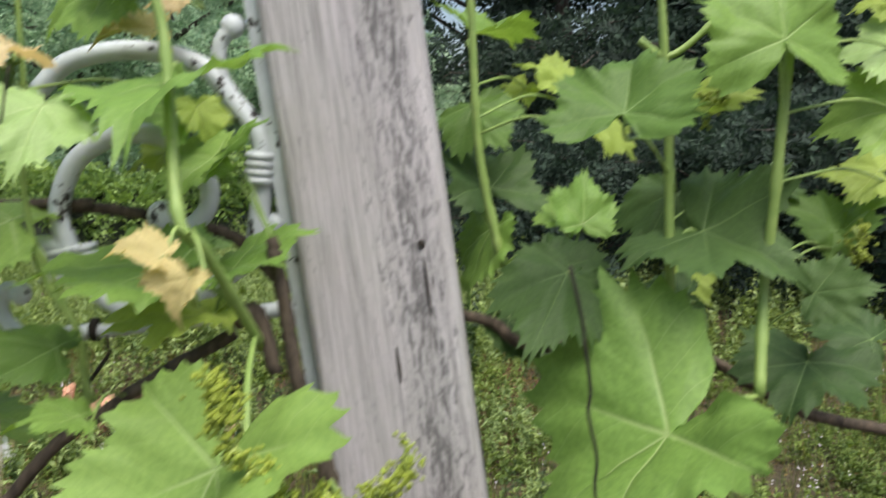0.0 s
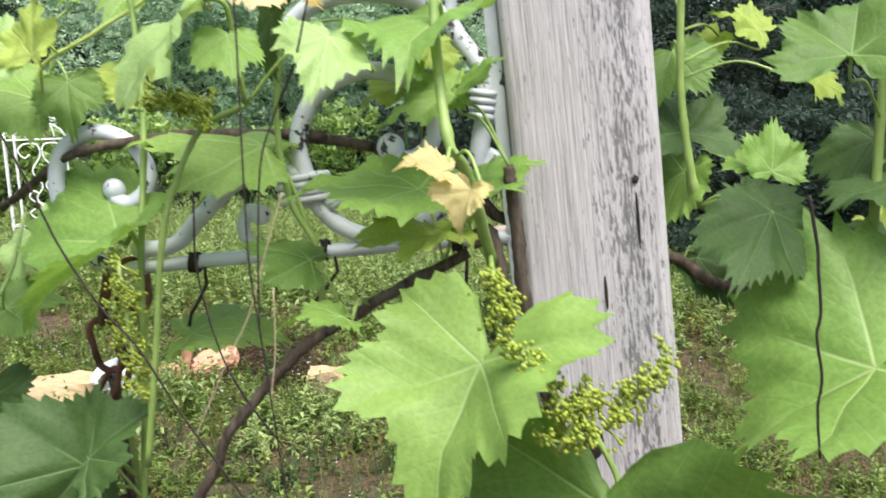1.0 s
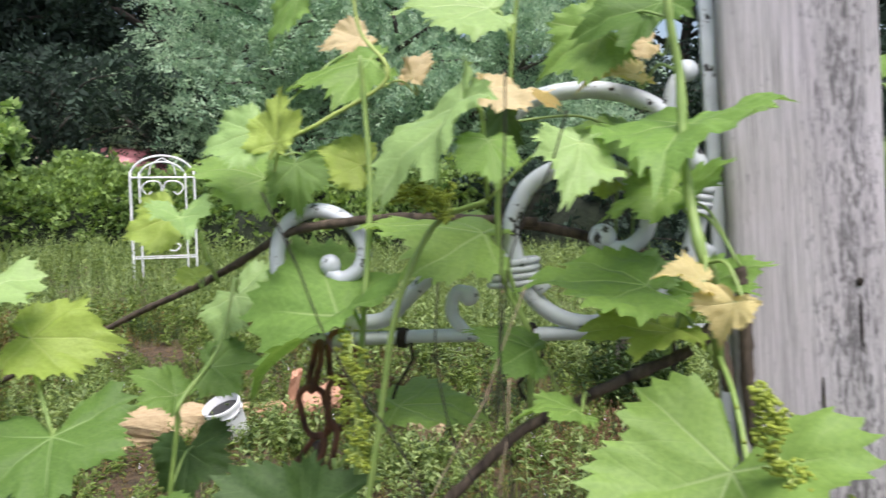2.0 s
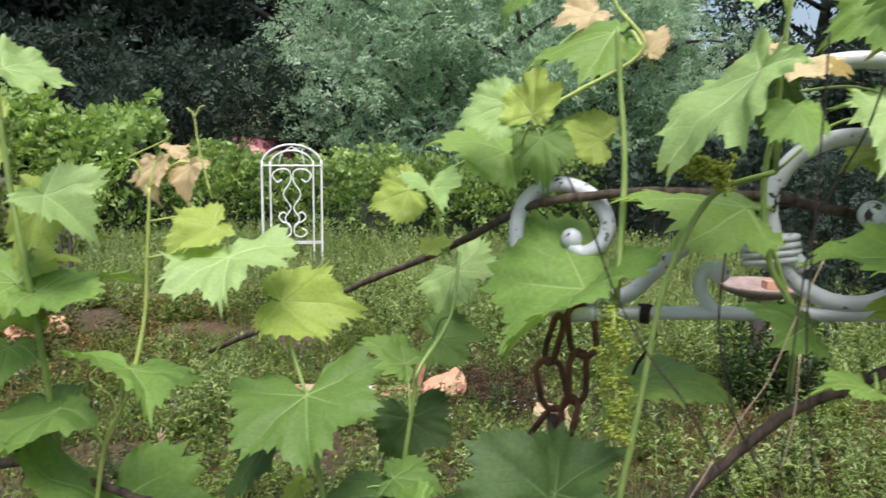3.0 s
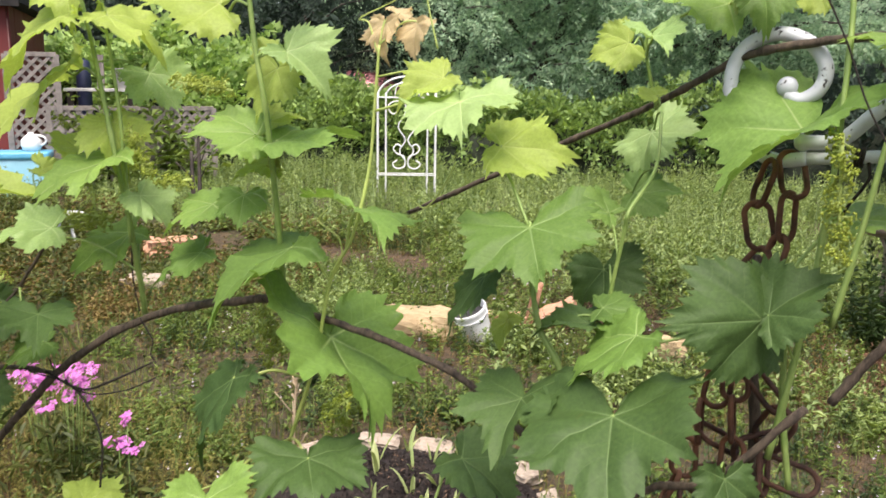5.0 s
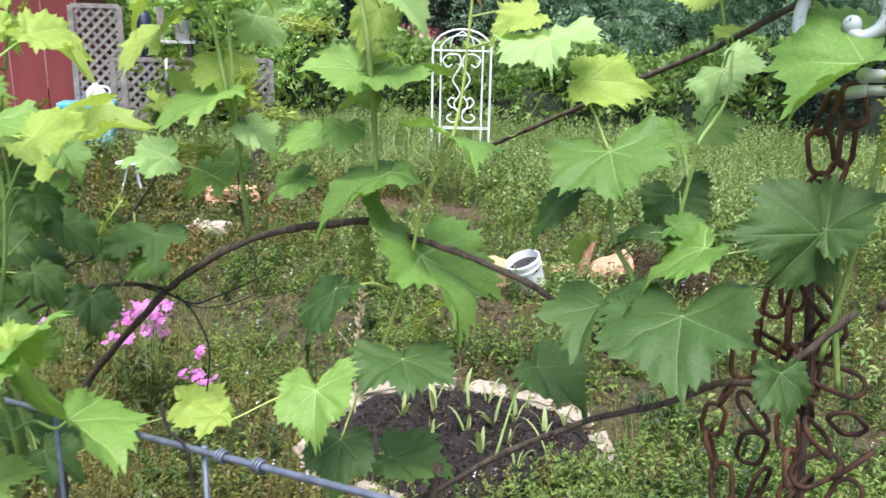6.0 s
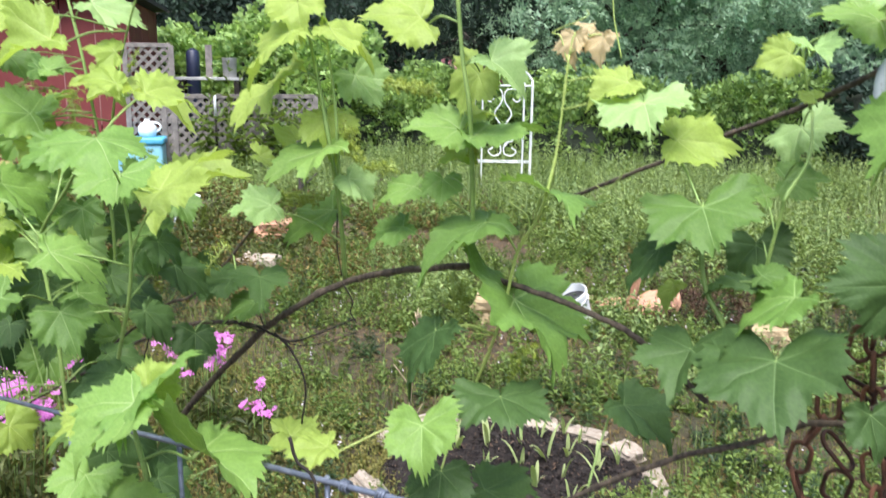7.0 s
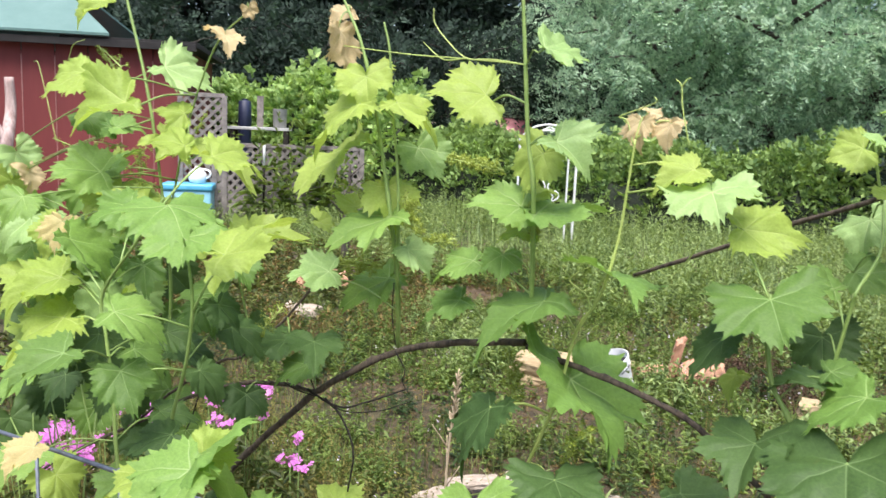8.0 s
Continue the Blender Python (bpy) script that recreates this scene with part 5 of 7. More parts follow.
grow((0.021, 0.551, 1.431), (-0, 17, -33), 0.077, 0.89, 10, "m")
grow((0.019, 0.533, 1.386), (-40, 25, -167), 0.060, 0.95, 6, "n")
grow((0.028, 0.534, 1.335), (43, 5, 25), 0.069, 0.91, 3, "d")
grow((0.087, 0.550, 1.308), (66, 11, 8), 0.056, 0.88, 9, "g")
grow((0.079, 0.565, 1.308), (36, -15, 69), 0.052, 0.97, 8, "m")
grow((0.239, 0.458, 1.372), (-13, -57, 83), 0.062, 0.98, 7, "g")
grow((0.254, 0.508, 1.337), (-1, -37, 69), 0.048, 0.98, 6, "y")
grow((0.227, 0.504, 1.303), (47, -24, 45), 0.054, 0.96, 7, "n")
grow((0.234, 0.509, 1.302), (52, 16, -96), 0.053, 0.97, 7, "n")
grow((0.166, 0.427, 1.407), (70, 2, 9), 0.066, 1.10, 0, "m")
grow((0.241, 0.462, 1.405), (1, -48, 71), 0.049, 1.03, 6, "p")
grow((0.246, 0.479, 1.430), (-4, -44, 73), 0.034, 0.99, 7, "y")
grow((0.240, 0.568, 1.205), (-19, -12, 150), 0.086, 1.01, 1, "d")
grow((0.027, 0.522, 1.311), (-63, -4, 113), 0.071, 0.92, 8, "m")
grow((0.157, 0.569, 1.271), (-53, 16, -153), 0.041, 0.99, 9, "y")
grow((0.142, 0.512, 1.267), (-13, -29, 86), 0.056, 0.98, 6, "d")
grow((-1.532, 0.386, 1.512), (-33, -25, 164), 0.086, 0.98, 8, "y")
grow((-1.276, 0.268, 1.353), (-16, -34, 158), 0.111, 1.01, 10, "y")
grow((-1.520, 0.385, 1.314), (23, -30, 140), 0.082, 0.98, 7, "n")
grow((-1.511, 0.390, 1.314), (2, 28, -33), 0.065, 0.98, 8, "g")
grow((-1.377, 0.393, 1.408), (-31, 33, -55), 0.115, 0.97, 9, "p")
grow((-1.227, 0.389, 1.450), (-38, -5, -101), 0.051, 0.97, 2, "b")
grow((-1.321, 0.388, 1.341), (8, -44, 140), 0.063, 1.02, 6, "y")
grow((-1.171, 0.328, 1.288), (-18, 19, -44), 0.106, 0.96, 9, "y")
grow((-1.227, 0.324, 1.299), (26, -34, 131), 0.064, 0.99, 7, "y")
grow((-1.340, 0.267, 1.257), (10, -39, 147), 0.102, 1.00, 7, "m")
grow((-0.951, 0.119, 1.257), (-17, 2, -109), 0.090, 1.00, 0, "g")
grow((-0.994, 0.215, 1.194), (34, 9, -27), 0.125, 0.95, 8, "y")
grow((-1.053, 0.206, 1.206), (-22, 2, -130), 0.085, 1.03, 1, "g")
grow((-1.070, 0.130, 1.130), (-21, 19, -43), 0.091, 0.95, 7, "g")
grow((-1.301, 0.188, 1.125), (-18, -19, 164), 0.113, 0.96, 8, "y")
grow((-1.267, 0.173, 1.080), (-21, -15, 166), 0.119, 0.94, 7, "y")
grow((-1.148, 0.112, 1.071), (-20, -12, 165), 0.104, 0.93, 8, "n")
grow((-1.423, 0.253, 1.180), (-55, 1, -156), 0.071, 0.92, 7, "o")
grow((-1.537, 0.250, 1.206), (-45, -20, -150), 0.080, 0.96, 7, "m")
grow((-1.055, 0.127, 1.068), (-43, 9, -107), 0.076, 0.92, 7, "n")
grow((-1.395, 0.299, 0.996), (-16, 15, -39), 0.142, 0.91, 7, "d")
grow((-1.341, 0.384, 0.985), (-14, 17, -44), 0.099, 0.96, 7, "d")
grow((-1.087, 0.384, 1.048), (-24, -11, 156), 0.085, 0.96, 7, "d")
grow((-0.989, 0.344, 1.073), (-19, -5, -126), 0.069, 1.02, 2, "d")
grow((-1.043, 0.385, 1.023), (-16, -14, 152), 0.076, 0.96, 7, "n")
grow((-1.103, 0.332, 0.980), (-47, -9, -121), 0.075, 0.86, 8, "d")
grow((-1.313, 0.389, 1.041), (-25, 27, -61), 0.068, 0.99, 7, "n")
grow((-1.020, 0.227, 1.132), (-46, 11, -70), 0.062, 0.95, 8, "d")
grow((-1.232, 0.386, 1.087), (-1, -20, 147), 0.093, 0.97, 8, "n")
grow((-0.879, 0.101, 1.034), (-6, 28, -151), 0.104, 0.99, 2, "g")
grow((-0.997, 0.123, 0.969), (-8, -4, 158), 0.078, 0.96, 7, "y")
grow((-1.251, 0.123, 0.926), (-28, -11, 176), 0.071, 0.95, 8, "o")
grow((-1.030, 0.171, 0.991), (-9, -16, 158), 0.075, 0.98, 6, "d")
grow((-0.982, 0.371, 1.445), (-80, 7, -79), 0.074, 0.95, 8, "b")
grow((-0.997, 0.397, 1.472), (-29, -30, 157), 0.045, 0.98, 7, "b")
grow((-0.930, 0.362, 1.393), (-51, 9, -143), 0.067, 0.96, 2, "y")
grow((-0.922, 0.344, 1.362), (-34, -13, 143), 0.113, 0.95, 7, "y")
grow((-0.967, 0.381, 1.314), (-35, -7, 141), 0.131, 0.95, 8, "y")
grow((-0.891, 0.372, 1.365), (-26, 18, -58), 0.093, 0.96, 7, "y")
grow((-0.917, 0.392, 1.267), (-52, 9, -131), 0.083, 0.90, 7, "y")
grow((-0.973, 0.394, 1.238), (33, -18, 113), 0.053, 0.97, 8, "y")
grow((-0.899, 0.376, 1.235), (-20, -12, 141), 0.119, 0.98, 8, "g")
grow((-0.942, 0.425, 1.150), (-27, -17, 151), 0.103, 0.94, 8, "m")
grow((-0.989, 0.367, 1.158), (-1, -25, 141), 0.083, 0.97, 7, "p")
grow((-0.800, 0.386, 1.152), (-24, -10, 141), 0.074, 0.98, 7, "n")
grow((-0.750, 0.391, 1.209), (-44, -2, -148), 0.050, 0.93, 8, "g")
grow((-0.786, 0.389, 1.198), (-14, -17, 136), 0.072, 0.97, 7, "g")
grow((-0.883, 0.390, 1.198), (-41, 19, -81), 0.063, 0.97, 8, "p")
grow((-0.462, 0.359, 1.090), (-27, 14, 170), 0.081, 1.02, 3, "d")
grow((-0.384, 0.323, 1.107), (-23, 16, -173), 0.106, 1.05, 2, "d")
grow((-0.383, 0.361, 1.150), (-32, -5, 121), 0.079, 0.92, 8, "m")
grow((-0.418, 0.397, 1.155), (1, 16, -75), 0.049, 0.97, 7, "n")
grow((-0.423, 0.388, 1.145), (-0, -4, 110), 0.061, 0.97, 8, "d")
grow((-0.501, 0.417, 1.128), (-55, 5, 143), 0.039, 0.95, 7, "y")
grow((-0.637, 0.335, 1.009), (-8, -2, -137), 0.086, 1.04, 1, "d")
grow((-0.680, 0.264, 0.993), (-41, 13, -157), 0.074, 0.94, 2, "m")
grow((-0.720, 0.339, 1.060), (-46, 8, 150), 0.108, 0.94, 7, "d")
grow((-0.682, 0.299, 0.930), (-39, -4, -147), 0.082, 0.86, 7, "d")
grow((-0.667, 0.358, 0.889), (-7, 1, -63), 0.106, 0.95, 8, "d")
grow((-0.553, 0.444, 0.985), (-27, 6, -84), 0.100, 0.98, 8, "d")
grow((-0.810, 0.110, 0.989), (-15, -29, -77), 0.104, 1.04, 4, "m")
grow((-0.859, 0.079, 1.033), (-29, -7, 167), 0.108, 0.94, 8, "g")
grow((-0.875, 0.103, 1.032), (43, 31, 8), 0.057, 1.01, 7, "y")
grow((-0.798, 0.257, 0.940), (-0, -13, 142), 0.063, 0.96, 8, "y")
grow((-0.906, 0.062, 0.919), (-1, 16, -27), 0.098, 0.94, 9, "g")
grow((-0.936, 0.072, 0.942), (-20, -8, -155), 0.061, 0.98, 1, "g")
grow((-1.105, 0.196, 0.866), (-44, 10, -66), 0.091, 0.97, 7, "d")
grow((-1.011, 0.200, 0.859), (-32, 11, -59), 0.079, 0.96, 7, "d")
grow((-0.317, 0.344, 1.073), (-61, -5, -125), 0.061, 0.92, 8, "d")
grow((-0.609, 0.405, 1.355), (-72, 1, 170), 0.043, 0.93, 8, "b")
grow((-0.581, 0.407, 1.354), (-64, -0, 168), 0.040, 0.93, 7, "b")
grow((-0.611, 0.421, 1.364), (18, 24, -15), 0.025, 0.96, 8, "b")
grow((-0.130, 0.435, 1.385), (30, -24, 89), 0.059, 0.99, 7, "g")
grow((-0.120, 0.433, 1.388), (-68, 5, -127), 0.032, 0.93, 8, "y")
grow((-0.144, 0.456, 1.367), (-19, -27, 114), 0.036, 0.98, 7, "y")
grow((-0.121, 0.403, 1.319), (27, 36, -56), 0.030, 0.98, 7, "p")
grow((-0.130, 0.411, 1.423), (3, -29, 108), 0.042, 0.98, 8, "o")
grow((-0.152, 0.343, 1.262), (13, -5, 114), 0.041, 0.95, 7, "m")
grow((0.133, 0.505, 1.329), (-47, -18, 149), 0.069, 0.84, 6, "d")
grow((0.244, 0.567, 1.253), (18, 46, -106), 0.059, 1.01, 8, "d")
grow((0.301, 0.603, 1.210), (18, -29, 55), 0.066, 0.99, 6, "d")
grow((0.055, 0.475, 1.293), (-34, 32, -129), 0.069, 0.93, 7, "d")
grow((0.189, 0.530, 1.329), (-3, 32, -114), 0.051, 0.97, 7, "d")
grow((0.035, 0.513, 1.257), (-48, 17, -138), 0.052, 0.94, 7, "d")
grow((-1.349, 0.252, 1.390), (-32, -26, 167), 0.091, 0.97, 8, "y")
grow((-1.406, 0.279, 1.334), (-43, 20, -91), 0.057, 0.96, 7, "n")
grow((-1.222, 0.240, 1.222), (-19, -28, 162), 0.086, 0.97, 7, "m")
grow((-1.300, 0.201, 1.174), (-45, 8, -41), 0.123, 0.95, 8, "m")
grow((-1.389, 0.301, 1.255), (43, 13, -17), 0.084, 0.97, 8, "m")
grow((-1.248, 0.275, 1.138), (-52, 9, -131), 0.067, 0.91, 8, "n")
grow((-1.079, 0.248, 1.115), (-43, 9, -109), 0.061, 0.94, 8, "n")
grow((-1.219, 0.241, 1.035), (-36, 15, -55), 0.080, 0.96, 7, "n")
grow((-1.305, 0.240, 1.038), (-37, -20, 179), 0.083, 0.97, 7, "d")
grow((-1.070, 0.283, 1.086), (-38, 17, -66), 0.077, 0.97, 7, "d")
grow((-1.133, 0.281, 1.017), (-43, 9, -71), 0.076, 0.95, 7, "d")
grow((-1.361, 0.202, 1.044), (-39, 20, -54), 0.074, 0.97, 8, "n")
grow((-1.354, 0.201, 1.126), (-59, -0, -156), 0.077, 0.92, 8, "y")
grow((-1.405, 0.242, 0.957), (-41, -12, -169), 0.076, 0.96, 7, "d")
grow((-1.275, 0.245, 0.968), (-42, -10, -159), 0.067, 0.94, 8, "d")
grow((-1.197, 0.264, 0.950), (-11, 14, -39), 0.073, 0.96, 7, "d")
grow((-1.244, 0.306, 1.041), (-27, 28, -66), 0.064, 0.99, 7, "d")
grow((-1.361, 0.288, 1.139), (-30, 24, -57), 0.059, 0.98, 7, "n")
grow((-1.322, 0.203, 1.016), (-25, -20, 173), 0.065, 0.97, 7, "n")
grow((-1.094, 0.309, 1.161), (-44, 10, -98), 0.057, 0.94, 8, "n")
grow((-0.305, 0.375, 1.173), (53, 27, -49), 0.068, 0.98, 8, "d")
grow((-1.215, 0.340, 0.776), (-55, -20, -90), 0.085, 1.0, 2, "d")
grow((-1.332, 0.360, 0.759), (-23, -7, -102), 0.088, 1.0, 2, "d")
grow((-0.960, 0.360, 0.866), (-7, 5, -48), 0.077, 1.0, 2, "y")
grow((-1.485, 0.380, 0.914), (-50, -7, -76), 0.131, 1.0, 2, "d")
grow((-1.216, 0.410, 0.927), (-57, -10, -93), 0.073, 1.0, 2, "d")
grow((-1.470, 0.380, 0.807), (-31, 36, -60), 0.073, 1.0, 2, "d")
grow((-1.401, 0.370, 0.821), (-10, -5, 140), 0.078, 1.0, 2, "d")
grow((-1.345, 0.300, 0.795), (-22, 0, 170), 0.091, 1.0, 2, "g")
grow((-1.605, 0.280, 0.760), (-25, -6, -179), 0.105, 1.0, 2, "g")
grow((-1.521, 0.280, 0.753), (-52, 23, -79), 0.081, 1.0, 2, "y")
grow((-1.415, 0.420, 0.889), (-60, -29, -150), 0.067, 1.0, 2, "m")
grow((-1.633, 0.410, 0.806), (-62, -25, -141), 0.085, 1.0, 2, "m")
grow((-1.309, 0.380, 0.861), (-59, 26, -98), 0.057, 1.0, 2, "m")
grow((-1.698, 0.380, 0.954), (-32, -7, 166), 0.178, 1.0, 2, "y")
grow((-1.707, 0.370, 0.906), (-29, 2, 172), 0.181, 1.0, 2, "g")
grow((-1.488, 0.420, 0.971), (-39, 7, -133), 0.091, 1.0, 2, "d")
grow((-1.944, 0.420, 1.067), (-76, 16, -96), 0.125, 1.0, 2, "g")
grow((-1.799, 0.420, 0.806), (-59, 19, -105), 0.115, 1.0, 2, "d")
grow((-2.002, 0.420, 0.683), (-67, 13, -96), 0.126, 1.0, 2, "d")
grow((-1.443, 0.440, 1.082), (-72, 41, -108), 0.080, 1.0, 2, "d")
grow((-1.236, 0.440, 1.017), (-67, 25, -107), 0.070, 1.0, 2, "d")
grow((-1.948, 0.450, 0.910), (-52, 5, -98), 0.122, 1.0, 2, "d")
grow((-1.682, 0.450, 0.894), (-49, -8, -136), 0.111, 1.0, 2, "d")
grow((-1.847, 0.410, 0.994), (-51, 9, -53), 0.112, 1.0, 2, "g")
grow((-1.556, 0.430, 0.982), (-33, -18, -179), 0.086, 1.0, 2, "g")
grow((-1.620, 0.440, 1.004), (-66, -31, -144), 0.073, 1.0, 2, "m")
grow((-1.461, 0.440, 0.992), (-64, 28, -96), 0.068, 1.0, 2, "m")
grow((-1.767, 0.440, 0.900), (-73, -20, -125), 0.086, 1.0, 2, "m")
grow((-1.044, 0.400, 1.211), (-18, 29, -45), 0.039, 1.0, 3, "y")
grow((-1.192, 0.380, 1.155), (28, 10, -28), 0.146, 1.0, 2, "y")
grow((-1.646, 0.400, 1.108), (-53, 5, -50), 0.160, 1.0, 2, "p")
grow((-1.728, 0.380, 1.046), (-32, -5, 174), 0.169, 1.0, 2, "y")
grow((-1.691, 0.380, 1.113), (-40, -19, -154), 0.070, 1.0, 2, "y")
grow((-1.845, 0.370, 1.201), (-84, -8, -124), 0.101, 1.0, 2, "y")
grow((-1.818, 0.370, 1.255), (-72, 26, -82), 0.080, 1.0, 2, "p")
grow((-1.836, 0.400, 1.079), (-52, -23, -155), 0.096, 1.0, 2, "g")
grow((-1.844, 0.410, 1.168), (-72, -33, -138), 0.099, 1.0, 2, "g")
grow((-1.563, 0.410, 1.247), (38, 5, -16), 0.084, 1.0, 2, "y")
grow((-1.788, 0.380, 1.139), (-40, -24, -169), 0.114, 1.0, 2, "p")
grow((-1.679, 0.370, 1.131), (-62, -16, -165), 0.085, 1.0, 2, "y")
grow((-1.469, 0.420, 1.061), (-17, -7, 150), 0.087, 1.0, 2, "y")
grow((-1.698, 0.400, 1.072), (-20, -18, 158), 0.099, 1.0, 2, "g")
grow((-1.798, 0.380, 1.221), (-69, 2, -72), 0.058, 1.0, 2, "b")
grow((-1.857, 0.370, 1.190), (66, -31, 60), 0.056, 1.0, 2, "y")
grow((-1.400, 0.360, 1.060), (-66, 48, -96), 0.069, 1.0, 2, "p")
grow((-1.673, 0.420, 1.193), (-73, -32, -140), 0.072, 1.0, 2, "g")
grow((-1.551, 0.420, 1.214), (-79, -26, -134), 0.067, 1.0, 2, "y")
grow((-1.365, 0.420, 1.150), (-64, 37, -94), 0.069, 1.0, 2, "g")
grow((-1.678, 0.430, 1.069), (-74, -42, -132), 0.081, 1.0, 2, "g")
grow((-1.528, 0.430, 1.080), (-70, 23, -97), 0.079, 1.0, 2, "m")
grow((-1.831, 0.430, 0.980), (-74, -35, -127), 0.081, 1.0, 2, "g")
grow((-1.506, 0.370, 1.026), (-31, 7, -35), 0.157, 1.0, 2, "p")
grow((-1.290, 0.390, 1.285), (-17, 7, -39), 0.141, 1.0, 2, "y")
grow((-1.602, 0.410, 1.235), (5, -32, 162), 0.114, 1.0, 2, "g")
grow((-1.406, 0.410, 1.298), (-32, 24, -66), 0.076, 1.0, 2, "y")
grow((-1.473, 0.400, 1.195), (-33, -3, -94), 0.107, 1.0, 2, "y")
grow((-1.460, 0.410, 1.197), (-41, -21, 175), 0.093, 1.0, 2, "y")
grow((-1.190, 0.400, 1.485), (-88, 24, -107), 0.024, 1.0, 3, "b")
grow((-1.570, 0.410, 1.127), (-42, -14, 175), 0.109, 1.0, 2, "g")
grow((-1.580, 0.420, 1.153), (-65, 42, -92), 0.086, 1.0, 2, "g")
grow((-1.741, 0.440, 0.994), (-56, -7, -147), 0.091, 1.0, 2, "g")
grow((-1.589, 0.410, 1.187), (-33, -22, -180), 0.068, 1.0, 2, "y")
grow((-1.492, 0.420, 1.172), (-70, -45, -143), 0.064, 1.0, 2, "g")


for s in stems:
    build_stem(s)


# ---- post and bracket ----
def build_post():
    """Weathered square post with rounded worn arrises, leaning a little; a dark lens low on its face for a rotted
    hollow's shade.
    """
    top = thing("wooden_post", pose(0.085, 0.471, 0, 0, -5.3, 0), "weathered grey square timber post with black mildew, leaning slightly", "post")
    verts, faces = [], []
    nz, corner = 130, 4
    half, r = 0.0395, 0.006
    ring = []
    for cx, cy, a0 in ((1, 1, 0), (-1, 1, 90), (-1, -1, 180), (1, -1, 270)):
        for k in range(corner + 1):
            a = radians(a0 + 90 * k / corner)
            ring.append((cx * (half - r) + r * math.cos(a), cy * (half - r) + r * math.sin(a)))
        nxt = {0: (-1, 1), 90: (-1, -1), 180: (1, -1), 270: (1, 1)}[a0]
        for k in range(1, 8):
            t = k / 8
            if a0 in (0, 180):
                s = 1 if a0 == 0 else -1
                ring.append((s * (half - r) * (1 - 2 * t), s * half))
            else:
                s = -1 if a0 == 90 else 1
                ring.append((s * half, (half - r) * (1 - 2 * t) * (1 if a0 == 90 else -1)))
    n = len(ring)
    for i in range(nz):
        z = -0.3 + 2.2 * i / (nz - 1)
        for j, (x, y) in enumerate(ring):
            q = noise.noise(Vector((x * 60, y * 60, z * 3)))
            k = 1 + 0.012 * q + 0.006 * noise.noise(Vector((x * 200, y * 200, z * 14)))
            verts.append((x * k, y * k, z))
    for i in range(nz - 1):
        for j in range(n):
            p, q = i * n + j, i * n + (j + 1) % n
            faces.append((p, q, q + n, p + n))
    faces.append(tuple((nz - 1) * n + j for j in range(n)))
    mesh_ob("timber", verts, faces, M_POST, top, "", True)
    turn_back = top.matrix_world.inverted()
    # knot and checks; the last is a lens coloured as a rot hollow's shade
    for at, wide, tall in (((-0.0125, 0.4312, 1.3150), 0.0018, 0.0024), ((-0.0105, 0.4314, 1.293), 0.0008, 0.016), ((-0.027, 0.4314, 1.253), 0.0009, 0.010), ((-0.0360, 0.4312, 1.1666), 0.0085, 0.012)):
        bm = bmesh.new()
        bmesh.ops.create_uvsphere(bm, u_segments=12, v_segments=8, radius=1, matrix=Matrix.Diagonal((wide, 0.0012, tall, 1)))
        k = part("knot", bm, M_TWIG, top, "dark knot, check and shaded hollow mark on the timber", True)
        k.location = turn_back @ Vector(at)
    return top


build_post()


def ball(parent, at, r, label="", squash=0.8):
    bm = bmesh.new()
    bmesh.ops.create_uvsphere(bm, u_segments=18, v_segments=12, radius=r, matrix=Matrix.Translation(at) @ Matrix.Diagonal((1, squash, 1, 1)))
    return part("scroll_end", bm, M_PAINT, parent, label, True)


